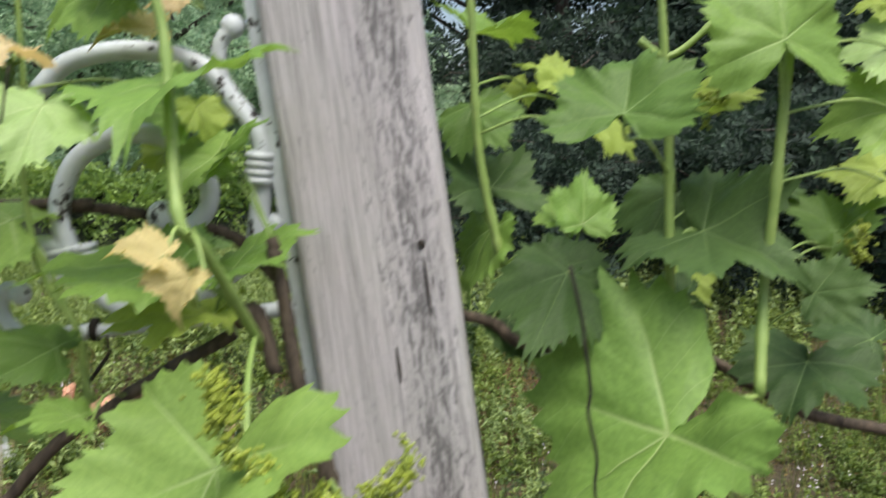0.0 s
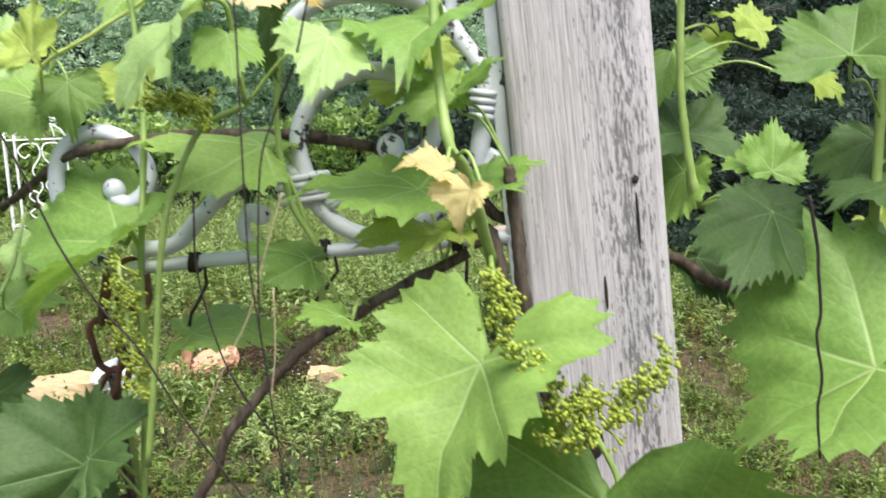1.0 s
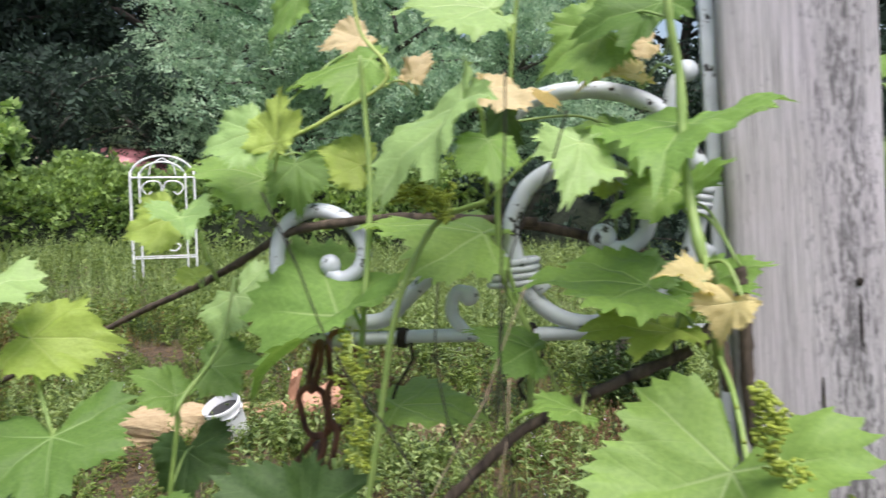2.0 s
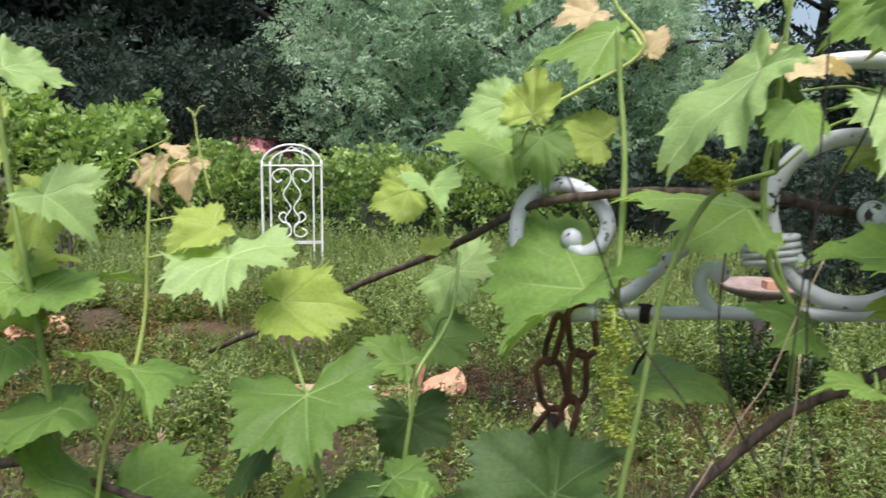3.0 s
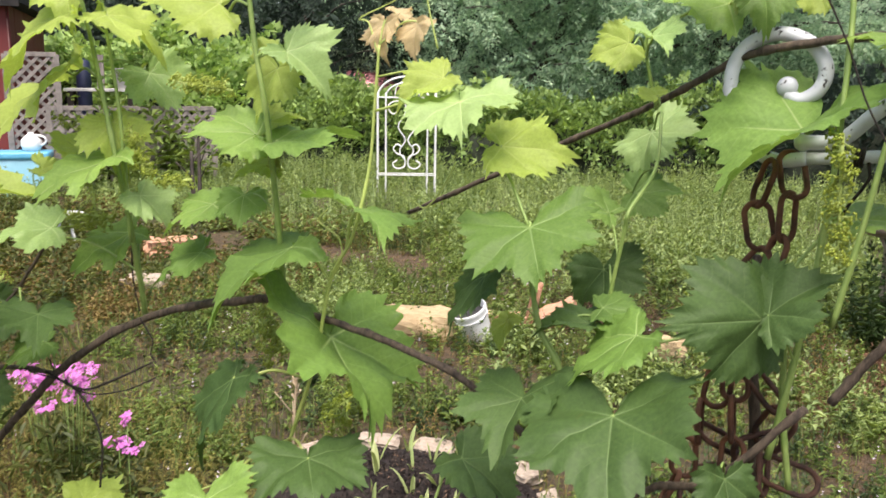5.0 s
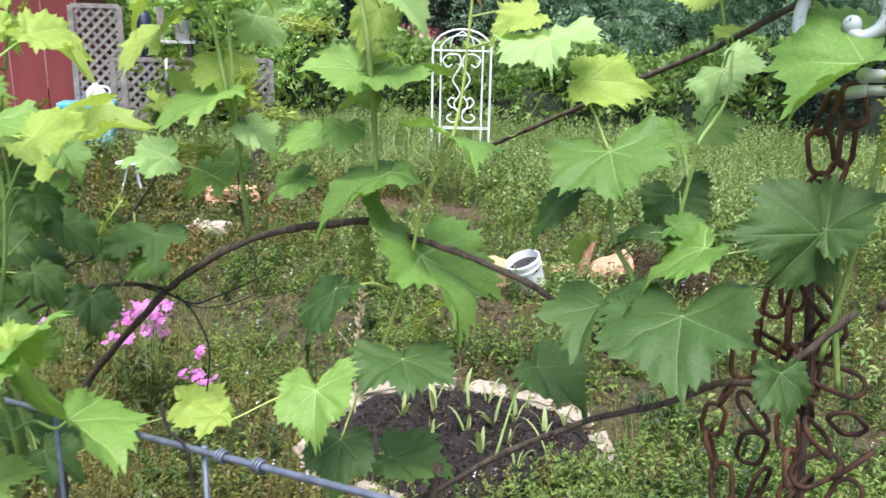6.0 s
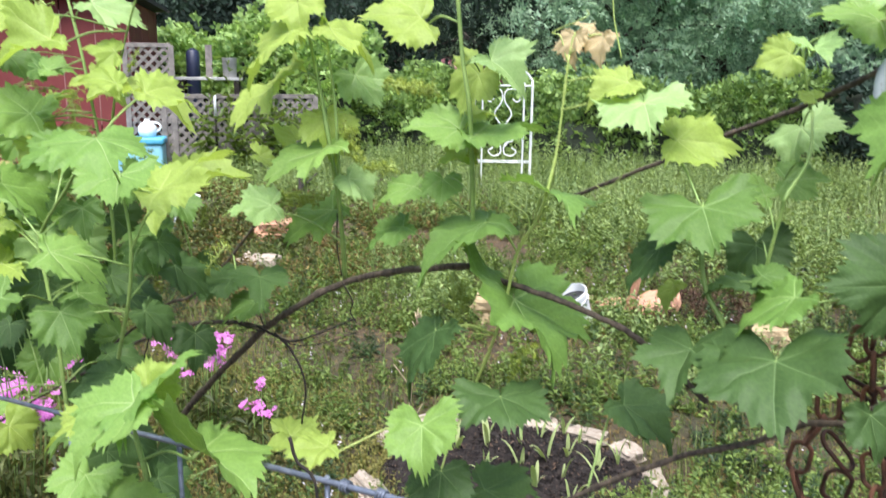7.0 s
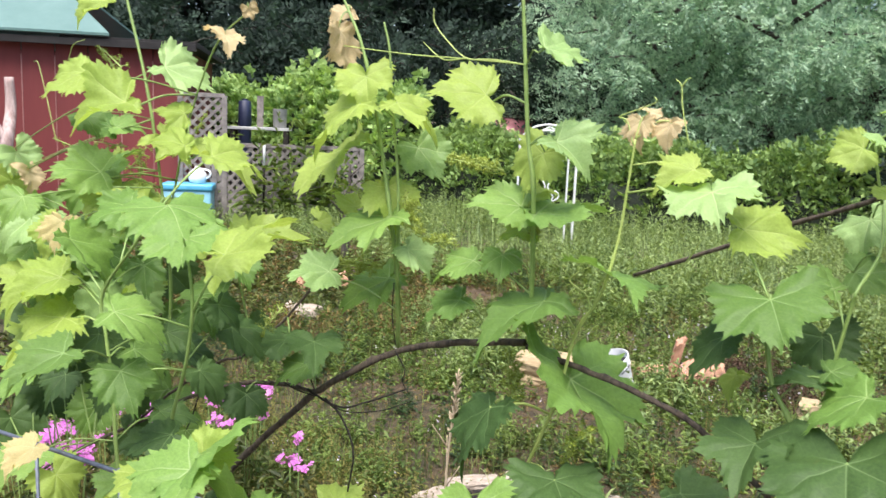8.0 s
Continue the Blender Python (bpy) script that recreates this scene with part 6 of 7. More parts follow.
def build_bracket():
    """Wrought-iron hanging bracket of round bar: an arm, a wall bar and scrolls with flattened ball ends."""
    b = thing("iron_bracket", pose(0, 0, 0), "white-painted scrolled iron hanging bracket, flaking, on the post", "bracket")
    y = 0.447
    R = 0.0050

    def bar(name, xz, r=R, label="", dy=0.0):
        return tube(name, [(x, y + dy, z) for x, z in xz], r, M_PAINT, b, label, 8, 12)
    bar("arm", [(-0.300, 1.2645), (-0.24, 1.270), (-0.185, 1.274), (-0.135, 1.278), (-0.079, 1.282)], 0.0042, "straight horizontal bar")
    bar("scroll", [(-0.300, 1.2645), (-0.322, 1.263), (-0.342, 1.277), (-0.352, 1.300), (-0.352, 1.324), (-0.342, 1.340), (-0.323, 1.346), (-0.304, 1.339), (-0.294, 1.324), (-0.297, 1.310), (-0.308, 1.303), (-0.317, 1.307)], (R, R * 0.95))
    ball(b, (-0.3165, y, 1.3115), 0.0068)
    bar("scroll", [(-0.306, 1.275), (-0.281, 1.278), (-0.262, 1.296), (-0.241, 1.314), (-0.216, 1.321), (-0.196, 1.317), (-0.180, 1.300)], R)
    ball(b, (-0.303, y, 1.2755), 0.0062)
    bar("scroll", [(-0.197, 1.300), (-0.198, 1.318), (-0.201, 1.334), (-0.198, 1.349), (-0.188, 1.365), (-0.169, 1.375), (-0.149, 1.3755), (-0.132, 1.367), (-0.122, 1.351), (-0.123, 1.337), (-0.132, 1.328), (-0.143, 1.327)], (R * 1.1, R * 0.95))
    ball(b, (-0.147, y, 1.3335), 0.0080)
    bar("scroll", [(-0.200, 1.322), (-0.193, 1.304), (-0.180, 1.290), (-0.164, 1.283), (-0.148, 1.283), (-0.132, 1.290), (-0.116, 1.300), (-0.098, 1.312), (-0.086, 1.330)], R)
    bar("scroll", [(-0.228, 1.272), (-0.236, 1.282), (-0.237, 1.291), (-0.233, 1.298), (-0.227, 1.297)], R * 0.8)
    ball(b, (-0.2265, y, 1.2955), 0.0062)
    bar("scroll", [(-0.205, 1.400), (-0.189, 1.413), (-0.164, 1.418), (-0.140, 1.416), (-0.118, 1.407), (-0.105, 1.390), (-0.094, 1.374), (-0.092, 1.360), (-0.095, 1.340), (-0.099, 1.318)], (R, R * 1.1))
    bar("scroll", [(-0.096, 1.378), (-0.104, 1.388), (-0.111, 1.404), (-0.110, 1.419), (-0.104, 1.426)], R * 0.8)
    ball(b, (-0.103, y, 1.4275), 0.0062)
    # flat bar against the post
    bm = bmesh.new()
    box(bm, 0, 0, 0, 0.0075, 0.018, 0.34, 0.0012, Euler((0, radians(-5.3), 0)).to_matrix().to_4x4())
    w = part("wall_bar", bm, M_PAINT, b, "flat upright bar screwed to the post")
    w.location = (-0.0855, y + 0.005, 1.365)
    # ribbed collars that clasp the scrolls
    for cx, cz, tilt, span in ((-0.094, 1.356, 8, 0.0125), (-0.199, 1.311, -8, 0.030)):
        v, f = [], []
        for k in range(4):
            o = (k - 1.5) * 0.0042
            c = Vector((cx + o * math.sin(radians(tilt)), y, cz + o * math.cos(radians(tilt))))
            ax = Vector((math.cos(radians(tilt)), 0, -math.sin(radians(tilt))))
            loop = [c + ax * (span * 0.5 * math.cos(2 * math.pi * i / 20)) + Vector((0, 0.0075 * math.sin(2 * math.pi * i / 20), 0)) for i in range(20)]
            tube_data(loop, 0.0021, 8, v, f, closed=True)
        mesh_ob("collar", v, f, M_PAINT, b, "ribbed collar clasping the scrolls", True)
    # dark wire wound round the arm, with loose ends
    rng = random.Random(77)
    for cx, cz, turns in ((-0.269, 1.267, 3), (-0.1885, 1.2745, 2), (-0.110, 1.2795, 3)):
        coil = [(cx + 0.0022 * (k / 8 - turns / 2), y + 0.0055 * math.sin(k * math.pi / 4), cz + 0.0055 * math.cos(k * math.pi / 4)) for k in range(turns * 8 + 1)]
        tail = [(cx + 0.004 + rng.uniform(-0.004, 0.006), y - 0.004, cz - 0.012), (cx + rng.uniform(-0.008, 0.010), y - 0.006, cz - 0.030), (cx + rng.uniform(-0.012, 0.012), y - 0.002, cz - 0.042)]
        tube("wire_tie", coil + tail, 0.0011, M_TWIG, b, "dark wire twisted round the bar", 2, 6)


build_bracket()


# ---- rusty chains ----
def link_mesh(long, wide, r, material):
    pts = []
    for k in range(24):
        a = 2 * math.pi * k / 24
        x, z = wide * math.cos(a), (long - wide) * (1 if math.sin(a) >= 0 else -1) + wide * math.sin(a)
        pts.append(Vector((x, 0, z)))
    v, f = tube_data(pts, r, 7, closed=True)
    me = bpy.data.meshes.new("link")
    me.from_pydata(v, [], f)
    me.materials.append(material)
    me.polygons.foreach_set("use_smooth", [True] * len(me.polygons))
    return me


LINK = link_mesh(0.0165, 0.0086, 0.0021, M_RUST)
LONG_LINK = link_mesh(0.0195, 0.0105, 0.0021, M_RUST_DARK)
crng = random.Random(8)


def chain(pts, label, jitter=0.0, steps=40, link=None, pitch=0.0295):
    top = thing("chain", pose(0, 0, 0), label, "chain", "rusty chains")
    path = smooth_path(pts, steps)
    run, last, k = 0.0, path[0], 0
    mark = pitch * 0.5
    for p in path[1:]:
        run += (p - last).length
        if run >= mark:
            d = (p - last).normalized()
            q = d.to_track_quat("Z", "Y").to_matrix().to_4x4()
            o = new("link", link or LINK)
            o.parent = top
            o.matrix_basis = Matrix.Translation(p) @ q @ pose(0, 0, 0, crng.uniform(-8, 8) * (1 + jitter * 4), crng.uniform(-8, 8) * (1 + jitter * 4), 90 * (k % 2) + crng.uniform(-20, 20))
            mark += pitch
            k += 1
        last = p
    return top


chain([(-0.308, 0.447, 1.268), (-0.306, 0.435, 1.240), (-0.309, 0.43, 1.21), (-0.318, 0.42, 1.175), (-0.326, 0.42, 1.14), (-0.328, 0.42, 1.09), (-0.322, 0.42, 1.02), (-0.312, 0.42, 0.96), (-0.308, 0.42, 0.88), (-0.33, 0.42, 0.80), (-0.30, 0.43, 0.72)], "long rusty brown chain hanging from the white bracket arm")
chain([(-0.322, 0.440, 1.262), (-0.325, 0.436, 1.235), (-0.324, 0.435, 1.205), (-0.330, 0.43, 1.17), (-0.335, 0.43, 1.12), (-0.350, 0.425, 1.075), (-0.366, 0.42, 1.022), (-0.378, 0.42, 0.975), (-0.362, 0.42, 0.93), (-0.345, 0.42, 0.89), (-0.35, 0.43, 0.80)], "rusty chain looped in a tangle below the bracket", 0.4)
chain([(-0.352, 0.445, 1.07), (-0.33, 0.44, 1.05), (-0.30, 0.44, 1.06), (-0.283, 0.435, 1.023), (-0.268, 0.43, 0.967), (-0.286, 0.43, 0.91), (-0.31, 0.43, 0.86), (-0.335, 0.44, 0.92), (-0.35, 0.44, 0.99), (-0.33, 0.44, 1.04), (-0.305, 0.44, 1.0)], "dark rusty chain wound in a tangle round vine stems", 1.3, 40, LONG_LINK, 0.034)
chain([(-0.316, 0.432, 1.12), (-0.300, 0.43, 1.07), (-0.313, 0.43, 1.02), (-0.292, 0.425, 0.985), (-0.306, 0.43, 0.94), (-0.330, 0.435, 0.90), (-0.318, 0.43, 0.84), (-0.296, 0.43, 0.80), (-0.312, 0.43, 0.75)], "dark brown rusty chain bunched among vine stems", 1.0, 40, LONG_LINK, 0.030)


# ---- wire fence panel ----
def build_panel():
    top = thing("fence_panel", pose(0, 0, 0), "grey galvanised welded wire fence panel", "fence")
    a, b = Vector((-2.4, 0.15, 0.775)), Vector((0.9, 0.15, 1.171))
    tube("top_rail", [a, b], 0.0028, M_GALV, top, "thick top wire", 8, 10)
    for k in range(16):
        t = (-2.34 + 0.205 * k - a.x) / (b.x - a.x)
        p = a.lerp(b, t)
        tube("upright_wire", [p + Vector((0, 0.005, 0.002)), (p.x, p.y + 0.005, -0.1)], 0.0025, M_GALV, top, "", 2, 8)
    for h in (0.2, 0.42, 0.64):
        tube("cross_wire", [Vector((a.x, a.y, a.z - h)), Vector((b.x, b.y, b.z - h))], 0.0026, M_GALV, top, "", 2, 8)
    for t in (0.523, 0.535, 0.71):
        p = a.lerp(b, t)
        v, f = [], []
        for q in range(3):
            loop = [p + Vector((0.003 * (q - 1), 0.0046 * math.cos(2 * math.pi * i / 14), 0.0046 * math.sin(2 * math.pi * i / 14))) for i in range(14)]
            tube_data(loop, 0.0012, 6, v, f, closed=True)
        mesh_ob("wire_tie", v, f, M_GALV, top, "twisted wire tie", True)


build_panel()


# ---- planted bed ----
def stone_slab(parent, at, size, turn, seed, material, name="stone"):
    bm = bmesh.new()
    bmesh.ops.create_cube(bm, size=1)
    bmesh.ops.subdivide_edges(bm, edges=bm.edges[:], cuts=4, use_grid_fill=True)
    for v in bm.verts:
        q = noise.noise_vector(v.co * 2.3 + Vector((seed, seed * 2, 0)))
        r = noise.noise_vector(v.co * 7 + Vector((seed, 0, seed)))
        v.co = v.co * (1 - 0.30 * (v.co.length - 0.5)) + q * 0.17 + r * 0.06
    o = part(name, bm, material, parent, "", False)
    o.matrix_basis = pose(*at, *turn) @ Matrix.Diagonal((*size, 1))
    return o


def build_bed():
    bed = thing("garden_bed", pose(-1.46, 1.84, 0.0), "small oval garden bed of dark soil edged with pale stone slabs", "garden bed")
    verts, faces = [(0, 0, 0.07)], []
    rings, cols = 26, 84
    for i in range(1, rings + 1):
        for j in range(cols):
            a, k = 2 * math.pi * j / cols, i / rings
            x, y = 0.50 * k * math.cos(a), 0.40 * k * math.sin(a)
            z = 0.075 * (1 - k ** 3) - 0.02 * (k == 1) + 0.02 * noise.noise(Vector((x * 14, y * 14, 3))) + 0.022 * noise.noise(Vector((x * 42, y * 42, 9))) + 0.012 * noise.noise(Vector((x * 110, y * 110, 5)))
            verts.append((x, y, z))
    for j in range(cols):
        faces.append((0, 1 + j, 1 + (j + 1) % cols))
    for i in range(rings - 1):
        for j in range(cols):
            p, q = 1 + i * cols + j, 1 + i * cols + (j + 1) % cols
            faces.append((p, p + cols, q + cols, q))
    mesh_ob("soil", verts, faces, M_SOIL, bed, "moist dark crumbly soil")
    nr = np.random.default_rng(3)
    ca, cr = nr.uniform(0, 6.28, 2600), np.sqrt(nr.random(2600))
    cp = np.stack([0.47 * cr * np.cos(ca), 0.38 * cr * np.sin(ca), 0.078 * (1 - cr ** 3) + nr.uniform(-0.004, 0.014, 2600)], -1)
    vv, ff = scatter_leaves(cp, 0.014, nr, 1.0, 0.9)
    fast_mesh("crumbled_earth", vv, ff, M_SOIL, bed)["kind"] = "stuff"
    vv, ff = scatter_leaves(cp[::3] + [0.006, 0.004, 0.004], 0.013, nr, 0.6, 0.4)
    fast_mesh("mulch", vv, ff, M_MULCH, bed)["kind"] = "stuff"
    for k, (x, y, lx, wy, turn) in enumerate(((-0.50, -0.02, 0.14, 0.10, 70), (-0.46, 0.17, 0.17, 0.09, 48), (-0.33, 0.31, 0.20, 0.10, 22), (-0.14, 0.38, 0.15, 0.11, 5), (0.04, 0.40, 0.17, 0.09, -10),
                                                (0.22, 0.35, 0.16, 0.10, -28), (0.37, 0.23, 0.15, 0.09, -52), (0.46, 0.06, 0.17, 0.11, -78), (0.43, -0.12, 0.16, 0.10, -112), (-0.30, -0.38, 0.28, 0.10, 152), (-0.04, -0.42, 0.15, 0.09, 176))):
        stone_slab(bed, (x, y, 0.016 + 0.006 * (k % 3)), (lx * (0.85, 1.0, 0.72)[k % 3], wy * 0.8, 0.034 + 0.008 * (k % 2)), (14 - 5 * (k % 3), -8 + 5 * (k % 4), turn), k + 1, M_STONE)
    return bed


build_bed()


def spear_mesh(seed):
    """One upright blade, folded along its middle and bent over at the end."""
    rng = random.Random(seed)
    v, f = [], []
    h, out, w = rng.uniform(0.10, 0.17), rng.uniform(0.01, 0.06), rng.uniform(0.006, 0.009)
    for i in range(7):
        t = i / 6
        c = Vector((out * t * t, 0, h * (t - 0.22 * t ** 4)))
        ww = w * (0.45 + 2.2 * t * (1 - t)) * (1 - t ** 4) + 0.0004
        v += [c + Vector((ww * 0.5, -ww, 0)), c, c + Vector((ww * 0.5, ww, 0))]
    for i in range(6):
        p = 3 * i
        f += [(p, p + 1, p + 4, p + 3), (p + 1, p + 2, p + 5, p + 4)]
    me = bpy.data.meshes.new("blade")
    me.from_pydata(v, [], f)
    me.materials.append(M_SPROUT)
    return me


M_SPROUT = thin_leaf("seedling_blades", (0.30, 0.40, 0.14), (0.50, 0.56, 0.26), 0.4, 0.5, seed_island=False)
SPEARS = [spear_mesh(s) for s in (1, 2, 3, 4)]
srng = random.Random(6)
for k in range(20):
    ang, rad = 2.4 * k, 0.9 * math.sqrt((k + 0.5) / 20)
    x, y = -1.45 + 0.38 * rad * math.cos(ang), 1.90 + 0.29 * rad * math.sin(ang)
    top = thing("corn_seedling", pose(x, y, 0.045, 0, 0, srng.uniform(0, 360)) @ Matrix.Scale(srng.uniform(0.85, 1.5), 4), "pale green corn seedling sprouting from dark soil", "seedling", "seedlings in the bed")
    for j in range(srng.randint(2, 4)):
        o = new("blade", SPEARS[(k + j) % 4])
        o.parent = top
        o.matrix_basis = pose(0, 0, 0, 0, srng.uniform(-4, 14), 140 * j + srng.uniform(-30, 30)) @ Matrix.Scale(1.0 - 0.2 * j, 4)


# ---- loose things on the ground ----
def loose_stone(name, label, at, size, turn, seed, material):
    o = stone_slab(None, at, size, turn, seed, material, name)
    return tagged(o, label, "stone")


loose_stone("stone", "flat-topped ochre sandstone block half sunk in weeds", (-2.35, 3.34, 0.07), (0.44, 0.22, 0.17), (0, 2, 32), 21, M_SAND)
loose_stone("stone", "rough ochre sandstone beside a white pail", (-2.12, 3.50, 0.06), (0.20, 0.18, 0.15), (0, -4, 10), 22, M_SAND)
loose_stone("stone", "broken orange clay slab standing on edge", (-1.93, 3.86, 0.11), (0.05, 0.12, 0.26), (10, 12, 20), 23, M_TERRA)
loose_stone("stone", "broken orange clay slab lying in weeds", (-1.78, 3.86, 0.08), (0.22, 0.14, 0.10), (20, -25, 30), 24, M_TERRA)
loose_stone("stone", "piece of orange clay lying on the ground", (-2.00, 3.74, 0.05), (0.17, 0.12, 0.07), (0, 5, 70), 25, M_TERRA)
loose_stone("stone", "small ochre stone in the weeds", (-1.15, 3.70, 0.05), (0.16, 0.12, 0.11), (0, 0, 12), 26, M_SAND)
loose_stone("stone", "pale stone by the dirt path", (-4.9, 4.05, 0.06), (0.36, 0.25, 0.15), (0, 0, 50), 28, M_TERRA)
loose_stone("stone", "pale pink stone in the weeds", (-4.2, 3.2, 0.05), (0.25, 0.2, 0.13), (0, 0, 20), 29, M_STONE)


loose_stone("stone", "pale pinkish grey stone at the foot of the bird bath", (-0.21, 5.78, 0.06), (0.20, 0.15, 0.17), (0, 8, 30), 31, M_STONE)


def lathe(profile, cols=28, ring=False):
    """A bmesh turned from (radius, height) pairs."""
    bm = bmesh.new()
    rows = [[bm.verts.new((r * math.cos(2 * math.pi * j / cols), r * math.sin(2 * math.pi * j / cols), z)) for j in range(cols)] for r, z in profile]
    for a, b in zip(rows, rows[1:]):
        for j in range(cols):
            bm.faces.new((a[j], a[(j + 1) % cols], b[(j + 1) % cols], b[j]))
    if ring:
        for j in range(cols):
            bm.faces.new((rows[-1][j], rows[-1][(j + 1) % cols], rows[0][(j + 1) % cols], rows[0][j]))
        return bm
    bm.faces.new(rows[-1])
    bm.faces.new(list(reversed(rows[0])))
    return bm


def build_pail():
    top = thing("pail", pose(-2.02, 3.42, 0.02, 22, -12, 0), "small white plastic pail with a dark inside, tilted in the weeds", "pail")
    part("shell", lathe([(0.064, 0), (0.068, 0.003), (0.086, 0.185), (0.091, 0.187), (0.091, 0.200), (0.0855, 0.202), (0.083, 0.186), (0.064, 0.012)], 40), M_WHITE, top)
    part("rim_band", lathe([(0.0825, 0.150), (0.0875, 0.150), (0.0885, 0.158), (0.0835, 0.158)], 40, True), M_WHITE, top)
    # a black disc closes the pail a little below its rim
    part("inside", lathe([(0.080, 0.155), (0.081, 0.160)]), M_RUBBER, top, "black disc across the inside of the pail")
    v = [Vector((0.092 * math.cos(a), -0.092 * math.sin(a) * 0.75, 0.165 + 0.01 * math.sin(a * 2) - 0.05 * math.sin(a))) for a in (math.pi * k / 12 for k in range(13))]
    tube("handle", v, 0.0022, M_RUBBER, top, "thin dark wire handle", 0, 6)


build_pail()


def build_birdbath():
    top = thing("bird_bath", pose(-0.25, 4.75, 0.02), "weathered stone bird bath with a shallow round bowl on a pedestal", "bird bath")
    part("pedestal", lathe([(0.12, 0), (0.12, 0.05), (0.09, 0.08), (0.055, 0.16), (0.045, 0.32), (0.05, 0.45), (0.08, 0.52)]), M_STONE, top, "weathered pale stone pedestal", True)
    part("bowl", lathe([(0.07, 0.52), (0.15, 0.53), (0.215, 0.56), (0.235, 0.585), (0.23, 0.597), (0.215, 0.592), (0.15, 0.56), (0.04, 0.55)], 40), M_BATH, top, "shallow bowl with a pinkish rim", True)


M_BATH = plain("pinkish_cast_stone", (0.17, 0.125, 0.105), (0.32, 0.25, 0.215), 14, 0.9, bumps=0.6, dist=0.005)
build_birdbath()
bm = bmesh.new()
box(bm, 0, 0, 0.022, 0.15, 0.075, 0.045, 0.005)
tagged(part("brick", bm, M_TERRA), "broken orange brick lying in the bird bath bowl", "brick").matrix_world = pose(-0.17, 4.72, 0.592, 0, 4, 25)


def flower_patch(at, spread, heads, seed, label, low=0.2, tall=0.36):
    """Clump of phlox: thin stalks, narrow leaves and flat heads of five-petalled flowers."""
    rng = random.Random(seed)
    nrng = np.random.default_rng(seed)
    top = thing("phlox", pose(*at), label, "flower", "pink flowers")
    sv, sf, petals = [], [], []
    for _ in range(heads):
        a, d = rng.uniform(0, 6.28), spread * math.sqrt(rng.random())
        x, y, h = d * math.cos(a), d * math.sin(a) * 0.7, rng.uniform(low, tall)
        tube_data([Vector((x * 0.6, y * 0.6, 0)), Vector((x * 0.9, y * 0.9, h * 0.6)), Vector((x, y, h))], 0.0016, 5, sv, sf)
        for _ in range(rng.randint(8, 13)):
            c = Vector((x + rng.gauss(0, 0.018), y + rng.gauss(0, 0.016), h + rng.gauss(0, 0.008)))
            petals.append((c, rng.uniform(0.010, 0.014)))
    mesh_ob("stemwork", sv, sf, M_SHOOT, top, "", True)["kind"] = "stuff"
    v, f = [], []
    for c, r in petals:
        n = Vector((rng.gauss(0, 0.5), rng.gauss(-0.4, 0.5), 1)).normalized()
        q = n.to_track_quat("Z", "Y").to_matrix()
        for k in range(5):
            a = 2 * math.pi * k / 5
            i = len(v)
            for rr, da, z in ((0.1, 0, 0), (0.8, -0.5, 0.08), (1.05, 0, 0.02), (0.8, 0.5, 0.08)):
                v.append(c + q @ Vector((r * rr * math.cos(a + da), r * rr * math.sin(a + da), r * z)))
            f.append((i, i + 1, i + 2, i + 3))
    o = mesh_ob("blossoms", v, f, M_PINK, top, "bright magenta-pink blossoms")
    o["kind"] = "stuff"
    n = 40 * max(2, heads // 4)
    pos = np.stack([nrng.normal(0, spread * 0.6, n), nrng.normal(0, spread * 0.5, n), nrng.uniform(0.02, 0.25, n)], -1)
    vv, ff = scatter_leaves(pos, 0.05, nrng, 1.0, 0.3)
    fast_mesh("foliage", vv, ff, M_WEED, top)["kind"] = "stuff"


flower_patch((-2.50, 1.40, 0), 0.14, 24, 51, "clump of bright pink phlox in flower among weeds", 0.28, 0.42)
flower_patch((-2.18, 1.38, 0), 0.055, 4, 52, "small pink phlox with two flower heads")
flower_patch((-2.70, 1.04, 0), 0.16, 16, 53, "clump of magenta-pink phlox beside the fence", 0.3, 0.44)
flower_patch((-2.58, 0.76, 0), 0.15, 30, 54, "clump of pink phlox below the vines", 0.32, 0.45)


